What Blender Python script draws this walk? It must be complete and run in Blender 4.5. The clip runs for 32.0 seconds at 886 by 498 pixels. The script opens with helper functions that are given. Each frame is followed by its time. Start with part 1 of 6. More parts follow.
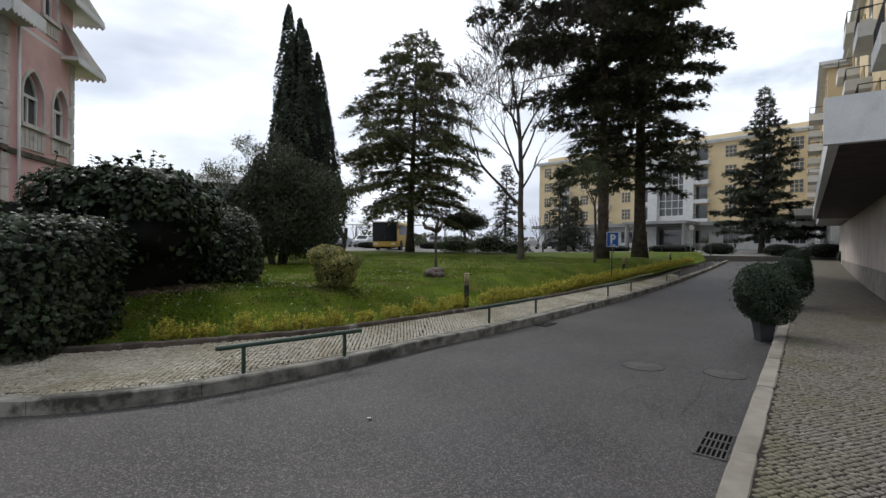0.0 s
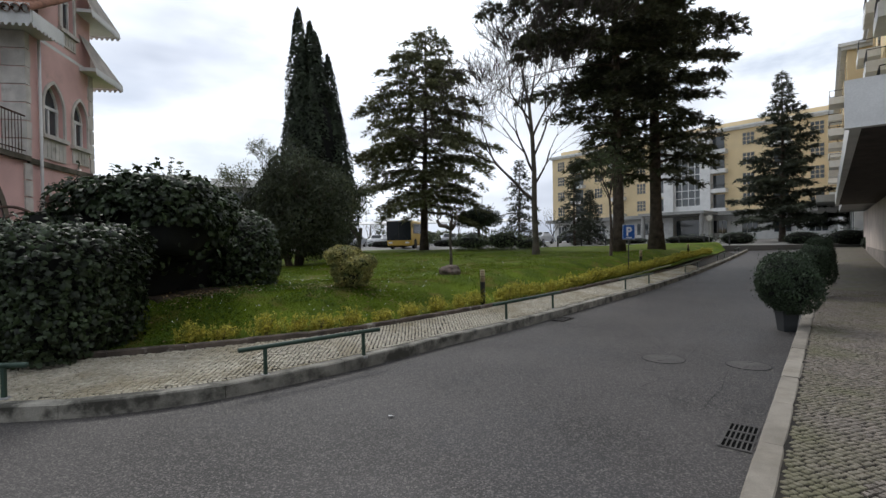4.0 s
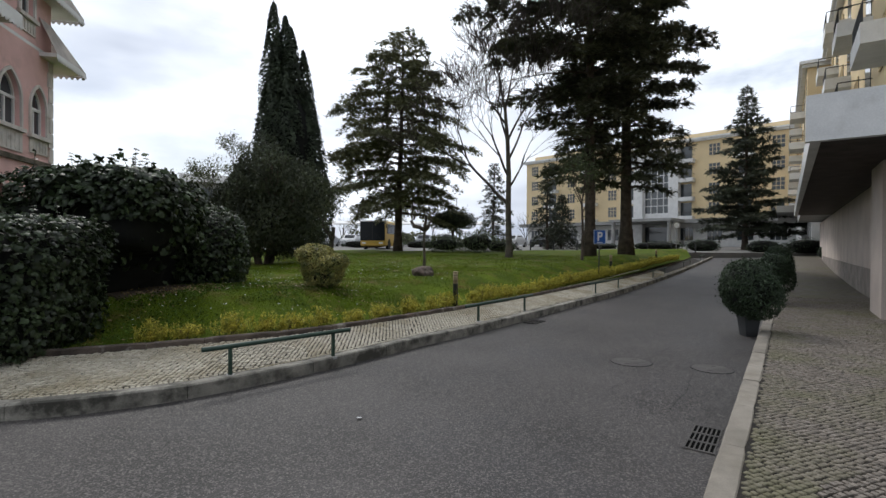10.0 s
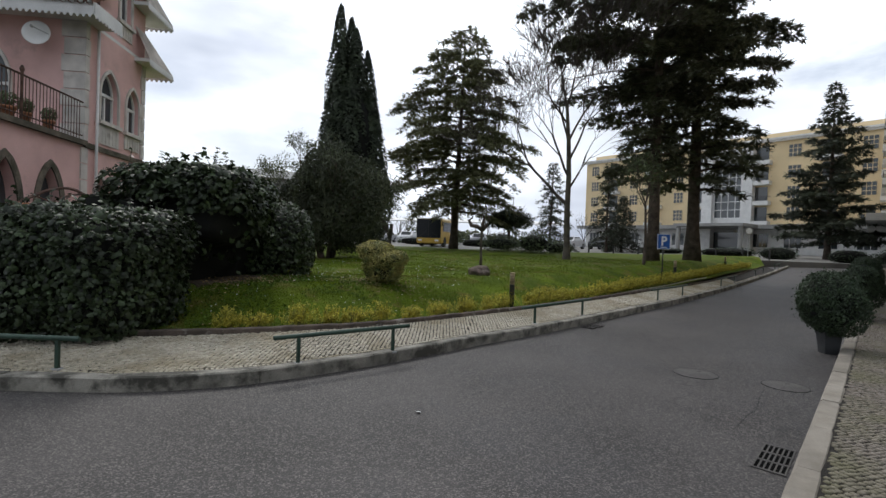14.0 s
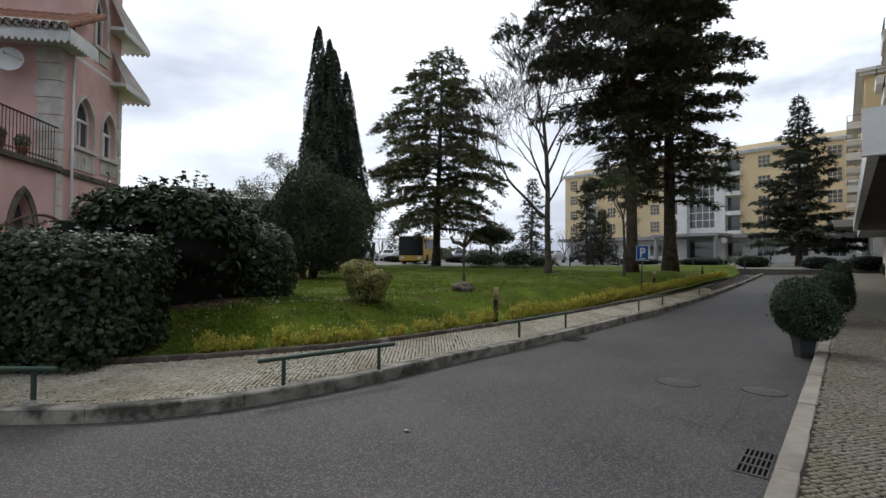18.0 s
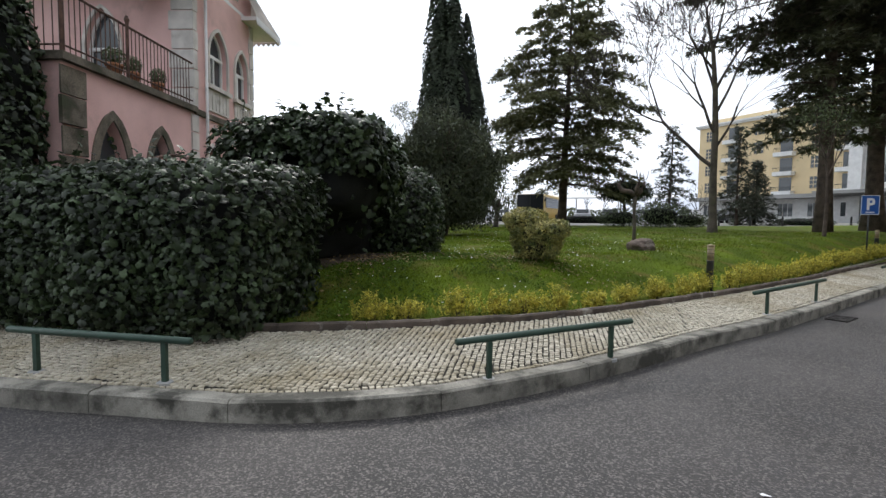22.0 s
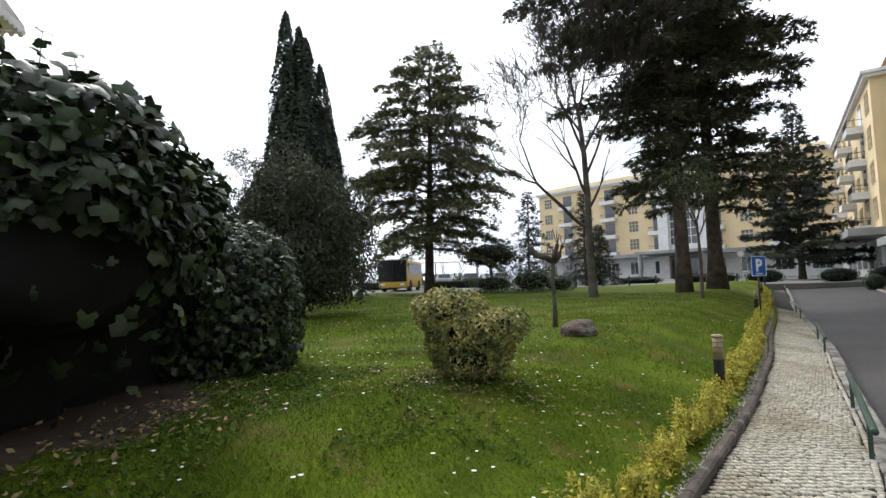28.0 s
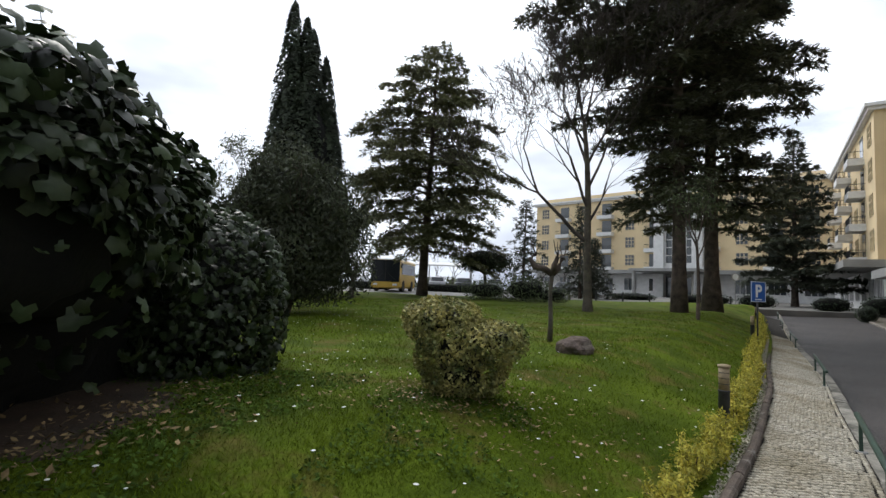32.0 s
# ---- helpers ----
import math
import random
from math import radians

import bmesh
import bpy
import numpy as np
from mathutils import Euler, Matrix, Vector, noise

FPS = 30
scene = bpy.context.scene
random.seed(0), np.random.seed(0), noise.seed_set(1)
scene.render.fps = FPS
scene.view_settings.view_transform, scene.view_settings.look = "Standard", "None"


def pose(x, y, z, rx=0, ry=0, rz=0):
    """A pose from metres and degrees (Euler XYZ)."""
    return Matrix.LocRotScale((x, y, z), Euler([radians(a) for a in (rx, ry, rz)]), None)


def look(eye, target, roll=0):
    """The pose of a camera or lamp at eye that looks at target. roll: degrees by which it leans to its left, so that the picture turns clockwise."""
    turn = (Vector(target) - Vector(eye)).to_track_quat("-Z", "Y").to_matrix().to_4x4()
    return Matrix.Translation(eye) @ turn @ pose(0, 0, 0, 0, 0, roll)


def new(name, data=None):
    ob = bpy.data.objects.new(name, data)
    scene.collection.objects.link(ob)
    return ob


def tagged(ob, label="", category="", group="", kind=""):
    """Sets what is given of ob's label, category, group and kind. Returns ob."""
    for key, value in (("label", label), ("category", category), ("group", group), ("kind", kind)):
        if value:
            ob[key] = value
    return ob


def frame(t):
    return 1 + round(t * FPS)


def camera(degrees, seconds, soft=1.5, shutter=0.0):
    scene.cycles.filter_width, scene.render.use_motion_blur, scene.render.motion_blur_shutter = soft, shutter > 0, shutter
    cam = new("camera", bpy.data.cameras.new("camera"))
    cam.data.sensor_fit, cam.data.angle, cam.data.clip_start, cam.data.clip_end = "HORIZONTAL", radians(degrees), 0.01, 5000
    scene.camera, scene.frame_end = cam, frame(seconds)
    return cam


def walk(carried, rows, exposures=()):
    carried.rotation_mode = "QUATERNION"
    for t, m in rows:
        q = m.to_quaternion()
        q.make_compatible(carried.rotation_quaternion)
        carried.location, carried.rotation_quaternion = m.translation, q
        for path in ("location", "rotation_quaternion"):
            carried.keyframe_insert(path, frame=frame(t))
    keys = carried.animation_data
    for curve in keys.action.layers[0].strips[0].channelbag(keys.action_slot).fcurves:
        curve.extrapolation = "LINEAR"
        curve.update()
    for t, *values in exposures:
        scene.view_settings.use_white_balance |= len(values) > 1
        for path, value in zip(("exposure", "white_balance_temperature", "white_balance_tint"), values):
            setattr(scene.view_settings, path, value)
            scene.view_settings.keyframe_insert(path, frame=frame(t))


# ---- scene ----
cam = camera(85.5, 32.0, soft=1.45)
PATH = [
    (0.0, -0.101, 1.208, 1.602, 89.59, -0.66, 4.36),
    (0.5, -0.111, 1.222, 1.593, 89.37, -1.03, 4.01),
    (1.0, -0.109, 1.237, 1.587, 89.39, -0.86, 3.43),
    (1.5, -0.115, 1.244, 1.584, 89.33, -0.50, 3.23),
    (2.0, -0.112, 1.233, 1.586, 89.33, -0.27, 4.08),
    (2.5, -0.111, 1.216, 1.589, 89.59, 0.19, 4.42),
    (3.0, -0.112, 1.208, 1.596, 89.49, 0.63, 5.00),
    (3.5, -0.117, 1.193, 1.603, 89.19, 1.05, 6.15),
    (5.5, -0.118, 1.197, 1.601, 89.83, 0.13, 5.28),
    (6.0, -0.126, 1.205, 1.602, 89.09, -0.05, 5.41),
    (6.5, -0.124, 1.210, 1.599, 89.46, 0.43, 5.25),
    (7.0, -0.129, 1.230, 1.599, 89.20, 0.44, 4.69),
    (7.5, -0.123, 1.229, 1.599, 89.33, 0.36, 4.44),
    (8.0, -0.118, 1.223, 1.596, 89.68, -0.01, 4.14),
    (8.5, -0.120, 1.237, 1.590, 89.67, -0.33, 2.99),
    (9.0, -0.118, 1.243, 1.594, 89.99, -0.08, 2.71),
    (9.5, -0.117, 1.234, 1.590, 89.74, -0.26, 2.95),
    (10.0, -0.114, 1.232, 1.590, 89.47, -0.27, 2.92),
    (10.5, -0.092, 1.205, 1.593, 88.69, -0.88, 4.75),
    (11.0, -0.062, 1.161, 1.599, 88.23, 0.01, 7.97),
    (11.5, -0.077, 1.141, 1.608, 87.45, 1.17, 11.12),
    (12.0, -0.100, 1.124, 1.620, 87.11, -0.20, 12.29),
    (12.5, -0.126, 1.102, 1.622, 86.31, -0.75, 13.36),
    (13.0, -0.158, 1.137, 1.622, 87.28, 1.35, 13.85),
    (13.5, -0.151, 1.115, 1.625, 88.92, 0.05, 12.08),
    (14.0, -0.178, 1.139, 1.618, 89.12, -2.02, 9.43),
    (14.5, -0.188, 1.174, 1.610, 89.65, -2.63, 6.29),
    (16.5, -0.177, 1.087, 1.627, 90.27, -2.43, 7.91),
    (17.0, -0.143, 1.118, 1.633, 90.66, -2.63, 6.20),
    (17.5, -0.151, 1.079, 1.625, 90.73, -2.16, 4.92),
    (18.0, -0.181, 1.078, 1.622, 91.19, -0.46, 7.33),
    (18.5, -0.255, 1.143, 1.630, 88.12, 1.86, 9.70),
    (19.0, -0.340, 1.223, 1.630, 88.34, 4.06, 9.98),
    (19.5, -0.470, 1.265, 1.578, 86.38, 5.53, 9.25),
    (20.0, -0.713, 1.607, 1.519, 82.39, 9.54, 8.60),
    (20.5, -1.108, 1.934, 1.366, 83.52, 4.94, 15.85),
    (21.0, -1.386, 2.227, 1.323, 85.50, 0.66, 19.31),
    (21.5, -1.557, 2.469, 1.304, 86.54, 1.20, 17.79),
    (22.0, -1.785, 2.777, 1.368, 86.58, -0.54, 19.73),
    (22.5, -1.991, 3.015, 1.395, 88.27, 0.87, 18.54),
    (23.0, -2.210, 3.295, 1.374, 88.51, 1.54, 15.12),
    (23.5, -2.297, 3.633, 1.428, 89.21, 0.17, 18.22),
    (24.0, -2.504, 3.948, 1.390, 89.72, -1.38, 15.61),
    (24.5, -2.516, 4.131, 1.342, 89.67, 1.06, 14.51),
    (26.5, -2.895, 6.003, 1.397, 87.24, 0.64, 6.66),
    (27.0, -2.846, 5.811, 1.515, 91.74, 3.92, 6.93),
    (27.5, -3.001, 5.837, 1.572, 92.56, 3.33, 5.02),
    (28.0, -3.019, 6.007, 1.633, 94.19, 1.49, 2.49),
    (28.5, -3.040, 6.135, 1.683, 95.52, -1.37, 4.96),
    (29.0, -3.046, 6.145, 1.720, 96.84, -3.67, 5.79),
    (29.5, -3.087, 6.242, 1.713, 95.74, -5.11, 3.56),
    (30.0, -3.116, 6.277, 1.707, 96.24, -3.45, 1.93),
    (30.5, -3.094, 6.263, 1.709, 95.16, -2.59, 2.20),
    (31.0, -3.076, 6.307, 1.701, 94.00, -3.04, 2.63),
    (31.5, -3.063, 6.272, 1.698, 93.92, -2.02, 2.04),
    (32.0, -3.060, 6.312, 1.682, 94.53, -2.36, 1.58),
]
walk(cam, [(t, pose(x, y, z, a, b, c)) for t, x, y, z, a, b, c in PATH],
     exposures=[(0, 0.18), (11, 0.22), (19, 0.14), (20, 0.16), (21, 0.66), (23, 0.72), (24.2, 0.50), (26.5, 0.80), (28.2, 0.82), (29.6, 0.40), (32, 0.34)])

# world, sun and sky: bright broken overcast, the sun behind thin cloud ahead and to one side
SUN_AZ, SUN_EL = radians(-32), radians(48)      # azimuth from +y towards +x
world = bpy.data.worlds.new("sky")
scene.world = world
world.use_nodes = True
wn, wl = world.node_tree.nodes, world.node_tree.links
wn.clear()
w_out = wn.new("ShaderNodeOutputWorld")
w_bg = wn.new("ShaderNodeBackground")
w_sky = wn.new("ShaderNodeTexSky")
w_sky.sky_type, w_sky.sun_disc = 'NISHITA', False
w_sky.sun_elevation, w_sky.sun_rotation = SUN_EL, SUN_AZ
w_sky.air_density, w_sky.dust_density = 1.0, 1.5
w_tc = wn.new("ShaderNodeTexCoord")
w_map = wn.new("ShaderNodeMapping")
w_map.inputs["Scale"].default_value = (1.0, 1.0, 2.6)
w_map.inputs["Location"].default_value = (3.1, 0.7, 0.4)
w_n1 = wn.new("ShaderNodeTexNoise")
w_n1.inputs["Scale"].default_value, w_n1.inputs["Detail"].default_value, w_n1.inputs["Roughness"].default_value = 2.3, 7.0, 0.55
w_n2 = wn.new("ShaderNodeTexNoise")
w_n2.inputs["Scale"].default_value, w_n2.inputs["Detail"].default_value = 1.7, 4.0
w_cover = wn.new("ShaderNodeValToRGB")
w_cover.color_ramp.elements[0].position, w_cover.color_ramp.elements[1].position = 0.33, 0.46
w_cover.color_ramp.elements[0].color = (0.42, 0.42, 0.42, 1)
w_shade = wn.new("ShaderNodeValToRGB")
w_shade.color_ramp.elements[0].position, w_shade.color_ramp.elements[1].position = 0.34, 0.60
w_shade.color_ramp.elements[0].color = (4.1, 4.55, 5.5, 1)
w_shade.color_ramp.elements[1].color = (10.2, 10.8, 11.7, 1)
w_mix = wn.new("ShaderNodeMix")
w_mix.data_type = 'RGBA'
wl.new(w_tc.outputs["Generated"], w_map.inputs["Vector"])
wl.new(w_map.outputs["Vector"], w_n1.inputs["Vector"])
wl.new(w_map.outputs["Vector"], w_n2.inputs["Vector"])
wl.new(w_n1.outputs["Fac"], w_cover.inputs["Fac"])
wl.new(w_n2.outputs["Fac"], w_shade.inputs["Fac"])
wl.new(w_cover.outputs["Color"], w_mix.inputs["Factor"])
wl.new(w_sky.outputs["Color"], w_mix.inputs["A"])
# thin cloud glows towards the sun and is duller away from it
w_dot = wn.new("ShaderNodeVectorMath")
w_dot.operation = 'DOT_PRODUCT'
w_dot.inputs[1].default_value = (math.sin(SUN_AZ) * math.cos(SUN_EL), math.cos(SUN_AZ) * math.cos(SUN_EL), math.sin(SUN_EL))
wl.new(w_tc.outputs["Generated"], w_dot.inputs[0])
w_glow = wn.new("ShaderNodeMapRange")
w_glow.interpolation_type = 'SMOOTHSTEP'
w_glow.inputs["From Min"].default_value, w_glow.inputs["From Max"].default_value = -0.5, 1.0
w_glow.inputs["To Min"].default_value, w_glow.inputs["To Max"].default_value = 0.6, 1.5
wl.new(w_dot.outputs["Value"], w_glow.inputs["Value"])
w_lit = wn.new("ShaderNodeVectorMath")
w_lit.operation = 'SCALE'
wl.new(w_shade.outputs["Color"], w_lit.inputs[0])
wl.new(w_glow.outputs["Result"], w_lit.inputs["Scale"])
wl.new(w_lit.outputs["Vector"], w_mix.inputs["B"])
wl.new(w_mix.outputs["Result"], w_bg.inputs["Color"])
w_bg.inputs["Strength"].default_value = 0.082
wl.new(w_bg.outputs["Background"], w_out.inputs["Surface"])

sun = new("sun", bpy.data.lights.new("sun", 'SUN'))
sun.data.energy, sun.data.angle, sun.data.color = 1.15, radians(12), (1.0, 0.97, 0.93)
sun_way = Vector((math.sin(SUN_AZ) * math.cos(SUN_EL), math.cos(SUN_AZ) * math.cos(SUN_EL), math.sin(SUN_EL)))
sun.matrix_world = look(sun_way * 100, (0, 0, 0))
scene.view_settings.exposure = 0.0

# ---------- mesh helpers ----------
class MB:
    """Collects vertices, faces and material slots of one mesh."""
    def __init__(self):
        self.v, self.f, self.m = [], [], []

    def face(self, pts, m=0):
        n = len(self.v)
        self.v += [tuple(p) for p in pts]
        self.f.append(tuple(range(n, n + len(pts))))
        self.m.append(m)

    def add(self, v, f, m=0):
        n = len(self.v)
        self.v += [tuple(p) for p in v]
        self.f += [tuple(i + n for i in q) for q in f]
        self.m += [m] * len(f)

    def box(self, x0, x1, y0, y1, z0, z1, mat=None, m=0):
        v = [(x, y, z) for z in (z0, z1) for y in (y0, y1) for x in (x0, x1)]
        f = [(0, 2, 3, 1), (4, 5, 7, 6), (0, 1, 5, 4), (2, 6, 7, 3), (0, 4, 6, 2), (1, 3, 7, 5)]
        if mat is not None:
            v = [mat @ Vector(p) for p in v]
        self.add(v, f, m)

    def tube(self, pts, radii, n=8, cap=True, m=0):
        """A round tube along the points."""
        pts = [Vector(p) for p in pts]
        base = len(self.v)
        for i, p in enumerate(pts):
            d = (pts[min(i + 1, len(pts) - 1)] - pts[max(i - 1, 0)]).normalized()
            a = d.cross(Vector((0, 0, 1)) if abs(d.z) < 0.9 else Vector((1, 0, 0))).normalized()
            b = a.cross(d)
            r = radii[i] if hasattr(radii, "__len__") else radii
            for k in range(n):
                w = 2 * math.pi * k / n
                self.v.append(tuple(p + (a * math.cos(w) + b * math.sin(w)) * r))
        for i in range(len(pts) - 1):
            for k in range(n):
                q = base + i * n
                self.f.append((q + k, q + n + k, q + n + (k + 1) % n, q + (k + 1) % n))
                self.m.append(m)
        if cap:
            self.f.append(tuple(base + k for k in range(n)))
            self.f.append(tuple(base + (len(pts) - 1) * n + k for k in reversed(range(n))))
            self.m += [m, m]

    def lathe(self, prof, n=20, at=(0, 0, 0), m=0):
        """Turns (radius, z) pairs round the z axis."""
        base = len(self.v)
        for r, z in prof:
            for k in range(n):
                w = 2 * math.pi * k / n
                self.v.append((at[0] + r * math.cos(w), at[1] + r * math.sin(w), at[2] + z))
        for i in range(len(prof) - 1):
            for k in range(n):
                q = base + i * n
                self.f.append((q + k, q + (k + 1) % n, q + n + (k + 1) % n, q + n + k))
                self.m.append(m)
        self.f.append(tuple(base + k for k in reversed(range(n))))
        self.f.append(tuple(base + (len(prof) - 1) * n + k for k in range(n)))
        self.m += [m, m]

    def mesh(self, name, mats, smooth=False):
        me = bpy.data.meshes.new(name)
        me.from_pydata(self.v, [], self.f)
        mats = mats if isinstance(mats, (list, tuple)) else [mats]
        for mt in mats:
            me.materials.append(mt)
        if len(mats) > 1:
            me.polygons.foreach_set("material_index", self.m)
        if smooth:
            me.polygons.foreach_set("use_smooth", [True] * len(me.polygons))
        me.update()
        return me


def part(name, mb, material, parent=None, label="", smooth=False, at=None):
    """One mesh object, under a thing or a part where one is given."""
    ob = new(name, mb.mesh(name, material, smooth) if isinstance(mb, MB) else mb)
    if at is not None:
        ob.matrix_basis = at
    if parent is not None:
        ob.parent = parent
    if label:
        ob["label"] = label
    return ob


def thing(name, m, label, category, group="", kind=""):
    ob = new(name)
    ob.matrix_basis = m
    return tagged(ob, label, category, group, kind)


def setting(name, mb, material, label, category, smooth=False):
    return tagged(part(name, mb, material, smooth=smooth), label, category, kind="structure")


def chamfer_box(sx, sy, sz, c):
    """A block on z = 0, centred, with bevelled edges."""
    bm = bmesh.new()
    bmesh.ops.create_cube(bm, size=1, matrix=Matrix.Translation((0, 0, sz / 2)) @ Matrix.Diagonal((sx, sy, sz, 1)))
    bmesh.ops.bevel(bm, geom=bm.edges[:], offset=c, segments=1, affect='EDGES', profile=0.5)
    mb = MB()
    mb.add([v.co[:] for v in bm.verts], [[v.index for v in f.verts] for f in bm.faces])
    bm.free()
    return mb


def leafset(name, pos, nrm, size, mats, rng, shape="oval", parent=None, label="", tilt=0.5, fold=0.25, long=1.0, along=None):
    """Many small leaves as one mesh: positions, facing directions, sizes (arrays)."""
    n = len(pos)
    nrm = nrm + rng.normal(0, tilt, (n, 3))
    nrm /= np.linalg.norm(nrm, axis=1)[:, None] + 1e-9
    ref = rng.normal(0, 1, (n, 3))
    ref[:, 2] -= 0.8
    if along is not None:
        ref = along + rng.normal(0, 0.28, (n, 3))
    a = np.cross(nrm, ref) if along is None else np.cross(ref, nrm)
    a /= np.linalg.norm(a, axis=1)[:, None] + 1e-9
    b = np.cross(a, nrm) if along is None else np.cross(nrm, a)
    if shape == "ivy":       # five-lobed
        out = np.array([(0, -0.15, 0), (0.35, -0.42, -0.1), (0.52, -0.08, -0.2), (0.34, 0.12, -0.05), (0.42, 0.42, -0.16), (0.0, 0.75, -0.12),
                        (-0.42, 0.42, -0.16), (-0.34, 0.12, -0.05), (-0.52, -0.08, -0.2), (-0.35, -0.42, -0.1), (0, 0.15, 0.08)])
        tri = [(10, i, (i + 1) % 10) for i in range(10)]
    elif shape == "oval":
        out = np.array([(0, -0.5, 0), (0.28, 0, -0.3 * fold), (0, 0.55, 0), (-0.28, 0, -0.3 * fold)])
        tri = [(0, 1, 2), (0, 2, 3)]
    elif shape == "spray":      # a feathered shoot: spine with side needles
        out = np.array([(0, 0, 0), (0.11, 0.45, -0.02), (0, 1.0, -0.06), (-0.10, 0.40, -0.02), (0.36, 0.62, -0.05), (0.06, 0.16, 0), (-0.34, 0.70, -0.05), (-0.06, 0.24, 0), (0.05, 0.42, 0), (-0.05, 0.50, 0)])
        tri = [(0, 1, 2), (0, 2, 3), (5, 4, 8), (7, 9, 6)]
    elif shape == "needle":
        out = np.array([(-0.5, 0, 0), (0.5, 0, 0), (0.1, 1.0, 0)])
        tri = [(0, 1, 2)]
    k = len(out)
    out = out * np.array([1, long, 1])
    v = pos[:, None, :] + size[:, None, None] * (out[None, :, 0:1] * a[:, None, :] + out[None, :, 1:2] * b[:, None, :] + out[None, :, 2:3] * nrm[:, None, :])
    f = (np.arange(n)[:, None, None] * k + np.array(tri)[None]).reshape(-1, 3)
    return tri_mesh(name, v.reshape(-1, 3), f, mats, parent, label)


def tri_mesh(name, v, f, mats, parent=None, label=""):
    me = bpy.data.meshes.new(name)
    nf = len(f)
    me.vertices.add(len(v))
    me.vertices.foreach_set("co", np.asarray(v, dtype=np.float32).ravel())
    me.loops.add(nf * 3)
    me.loops.foreach_set("vertex_index", np.asarray(f, dtype=np.int32).ravel())
    me.polygons.add(nf)
    me.polygons.foreach_set("loop_start", np.arange(0, nf * 3, 3, dtype=np.int32))
    me.materials.append(mats)
    me.update(calc_edges=True)
    return part(name, me, None, parent, label)


# ---------- materials ----------
def mat(name, base, rough=0.7, var=0.15, scale=8.0, fine=80.0, bump=0.2, metal=0.0, tint=None, island=0.0, spec=0.4, obj_random=0.0,
        stain=None, stain_scale=0.7, stain_lo=0.5, stain_hi=0.7, trans=0.0):
    """A surface with variation at two scales, optional stains, relief, and variety from piece to piece."""
    m = bpy.data.materials.new(name)
    m.use_nodes = True
    n, l = m.node_tree.nodes, m.node_tree.links
    b = n["Principled BSDF"]
    b.inputs["Roughness"].default_value, b.inputs["Metallic"].default_value = rough, metal
    b.inputs["Specular IOR Level"].default_value = spec
    tc = n.new("ShaderNodeTexCoord")
    big, small = n.new("ShaderNodeTexNoise"), n.new("ShaderNodeTexNoise")
    for t, s, d in ((big, scale, 4.0), (small, fine, 3.0)):
        t.inputs["Scale"].default_value, t.inputs["Detail"].default_value = s, d
        l.new(tc.outputs["Object"], t.inputs["Vector"])
    other = tint or tuple(c * (1 - 2 * var) for c in base)
    light = tuple(min(1, c * (1 + var)) for c in base)
    mix = n.new("ShaderNodeMix")
    mix.data_type = 'RGBA'
    mix.inputs["A"].default_value, mix.inputs["B"].default_value = (*light, 1), (*other, 1)
    rmp = n.new("ShaderNodeMapRange")
    rmp.inputs["From Min"].default_value, rmp.inputs["From Max"].default_value = 0.35, 0.68
    l.new(big.outputs["Fac"], rmp.inputs["Value"])
    l.new(rmp.outputs["Result"], mix.inputs["Factor"])
    col = mix.outputs["Result"]
    grain = n.new("ShaderNodeMapRange")
    grain.inputs["From Min"].default_value, grain.inputs["From Max"].default_value = 0.3, 0.7
    grain.inputs["To Min"].default_value, grain.inputs["To Max"].default_value = 1 - var, 1 + var
    l.new(small.outputs["Fac"], grain.inputs["Value"])
    value = grain.outputs["Result"]
    if island or obj_random:
        src = n.new("ShaderNodeNewGeometry").outputs["Random Per Island"] if island else n.new("ShaderNodeObjectInfo").outputs["Random"]
        r = n.new("ShaderNodeMapRange")
        a = island or obj_random
        r.inputs["To Min"].default_value, r.inputs["To Max"].default_value = 1 - a, 1 + a
        l.new(src, r.inputs["Value"])
        mul = n.new("ShaderNodeMath")
        mul.operation = 'MULTIPLY'
        l.new(value, mul.inputs[0])
        l.new(r.outputs["Result"], mul.inputs[1])
        value = mul.outputs[0]
    sc = n.new("ShaderNodeVectorMath")
    sc.operation = 'SCALE'
    l.new(col, sc.inputs[0])
    l.new(value, sc.inputs["Scale"])
    col = sc.outputs["Vector"]
    if stain:
        st = n.new("ShaderNodeTexNoise")
        st.inputs["Scale"].default_value, st.inputs["Detail"].default_value, st.inputs["Roughness"].default_value = stain_scale, 6.0, 0.65
        l.new(tc.outputs["Object"], st.inputs["Vector"])
        sr = n.new("ShaderNodeMapRange")
        sr.inputs["From Min"].default_value, sr.inputs["From Max"].default_value = stain_lo, stain_hi
        l.new(st.outputs["Fac"], sr.inputs["Value"])
        mx = n.new("ShaderNodeMix")
        mx.data_type = 'RGBA'
        mx.inputs["B"].default_value = (*stain, 1)
        l.new(sr.outputs["Result"], mx.inputs["Factor"])
        l.new(col, mx.inputs["A"])
        col = mx.outputs["Result"]
    l.new(col, b.inputs["Base Color"])
    if bump:
        bp = n.new("ShaderNodeBump")
        bp.inputs["Strength"].default_value, bp.inputs["Distance"].default_value = bump, 0.01
        l.new(small.outputs["Fac"], bp.inputs["Height"])
        l.new(bp.outputs["Normal"], b.inputs["Normal"])
    if trans:
        tr = n.new("ShaderNodeBsdfTranslucent")
        l.new(col, tr.inputs["Color"])
        ad = n.new("ShaderNodeMixShader")
        ad.inputs["Fac"].default_value = trans
        l.new(b.outputs["BSDF"], ad.inputs[1])
        l.new(tr.outputs["BSDF"], ad.inputs[2])
        l.new(ad.outputs["Shader"], n["Material Output"].inputs["Surface"])
    return m


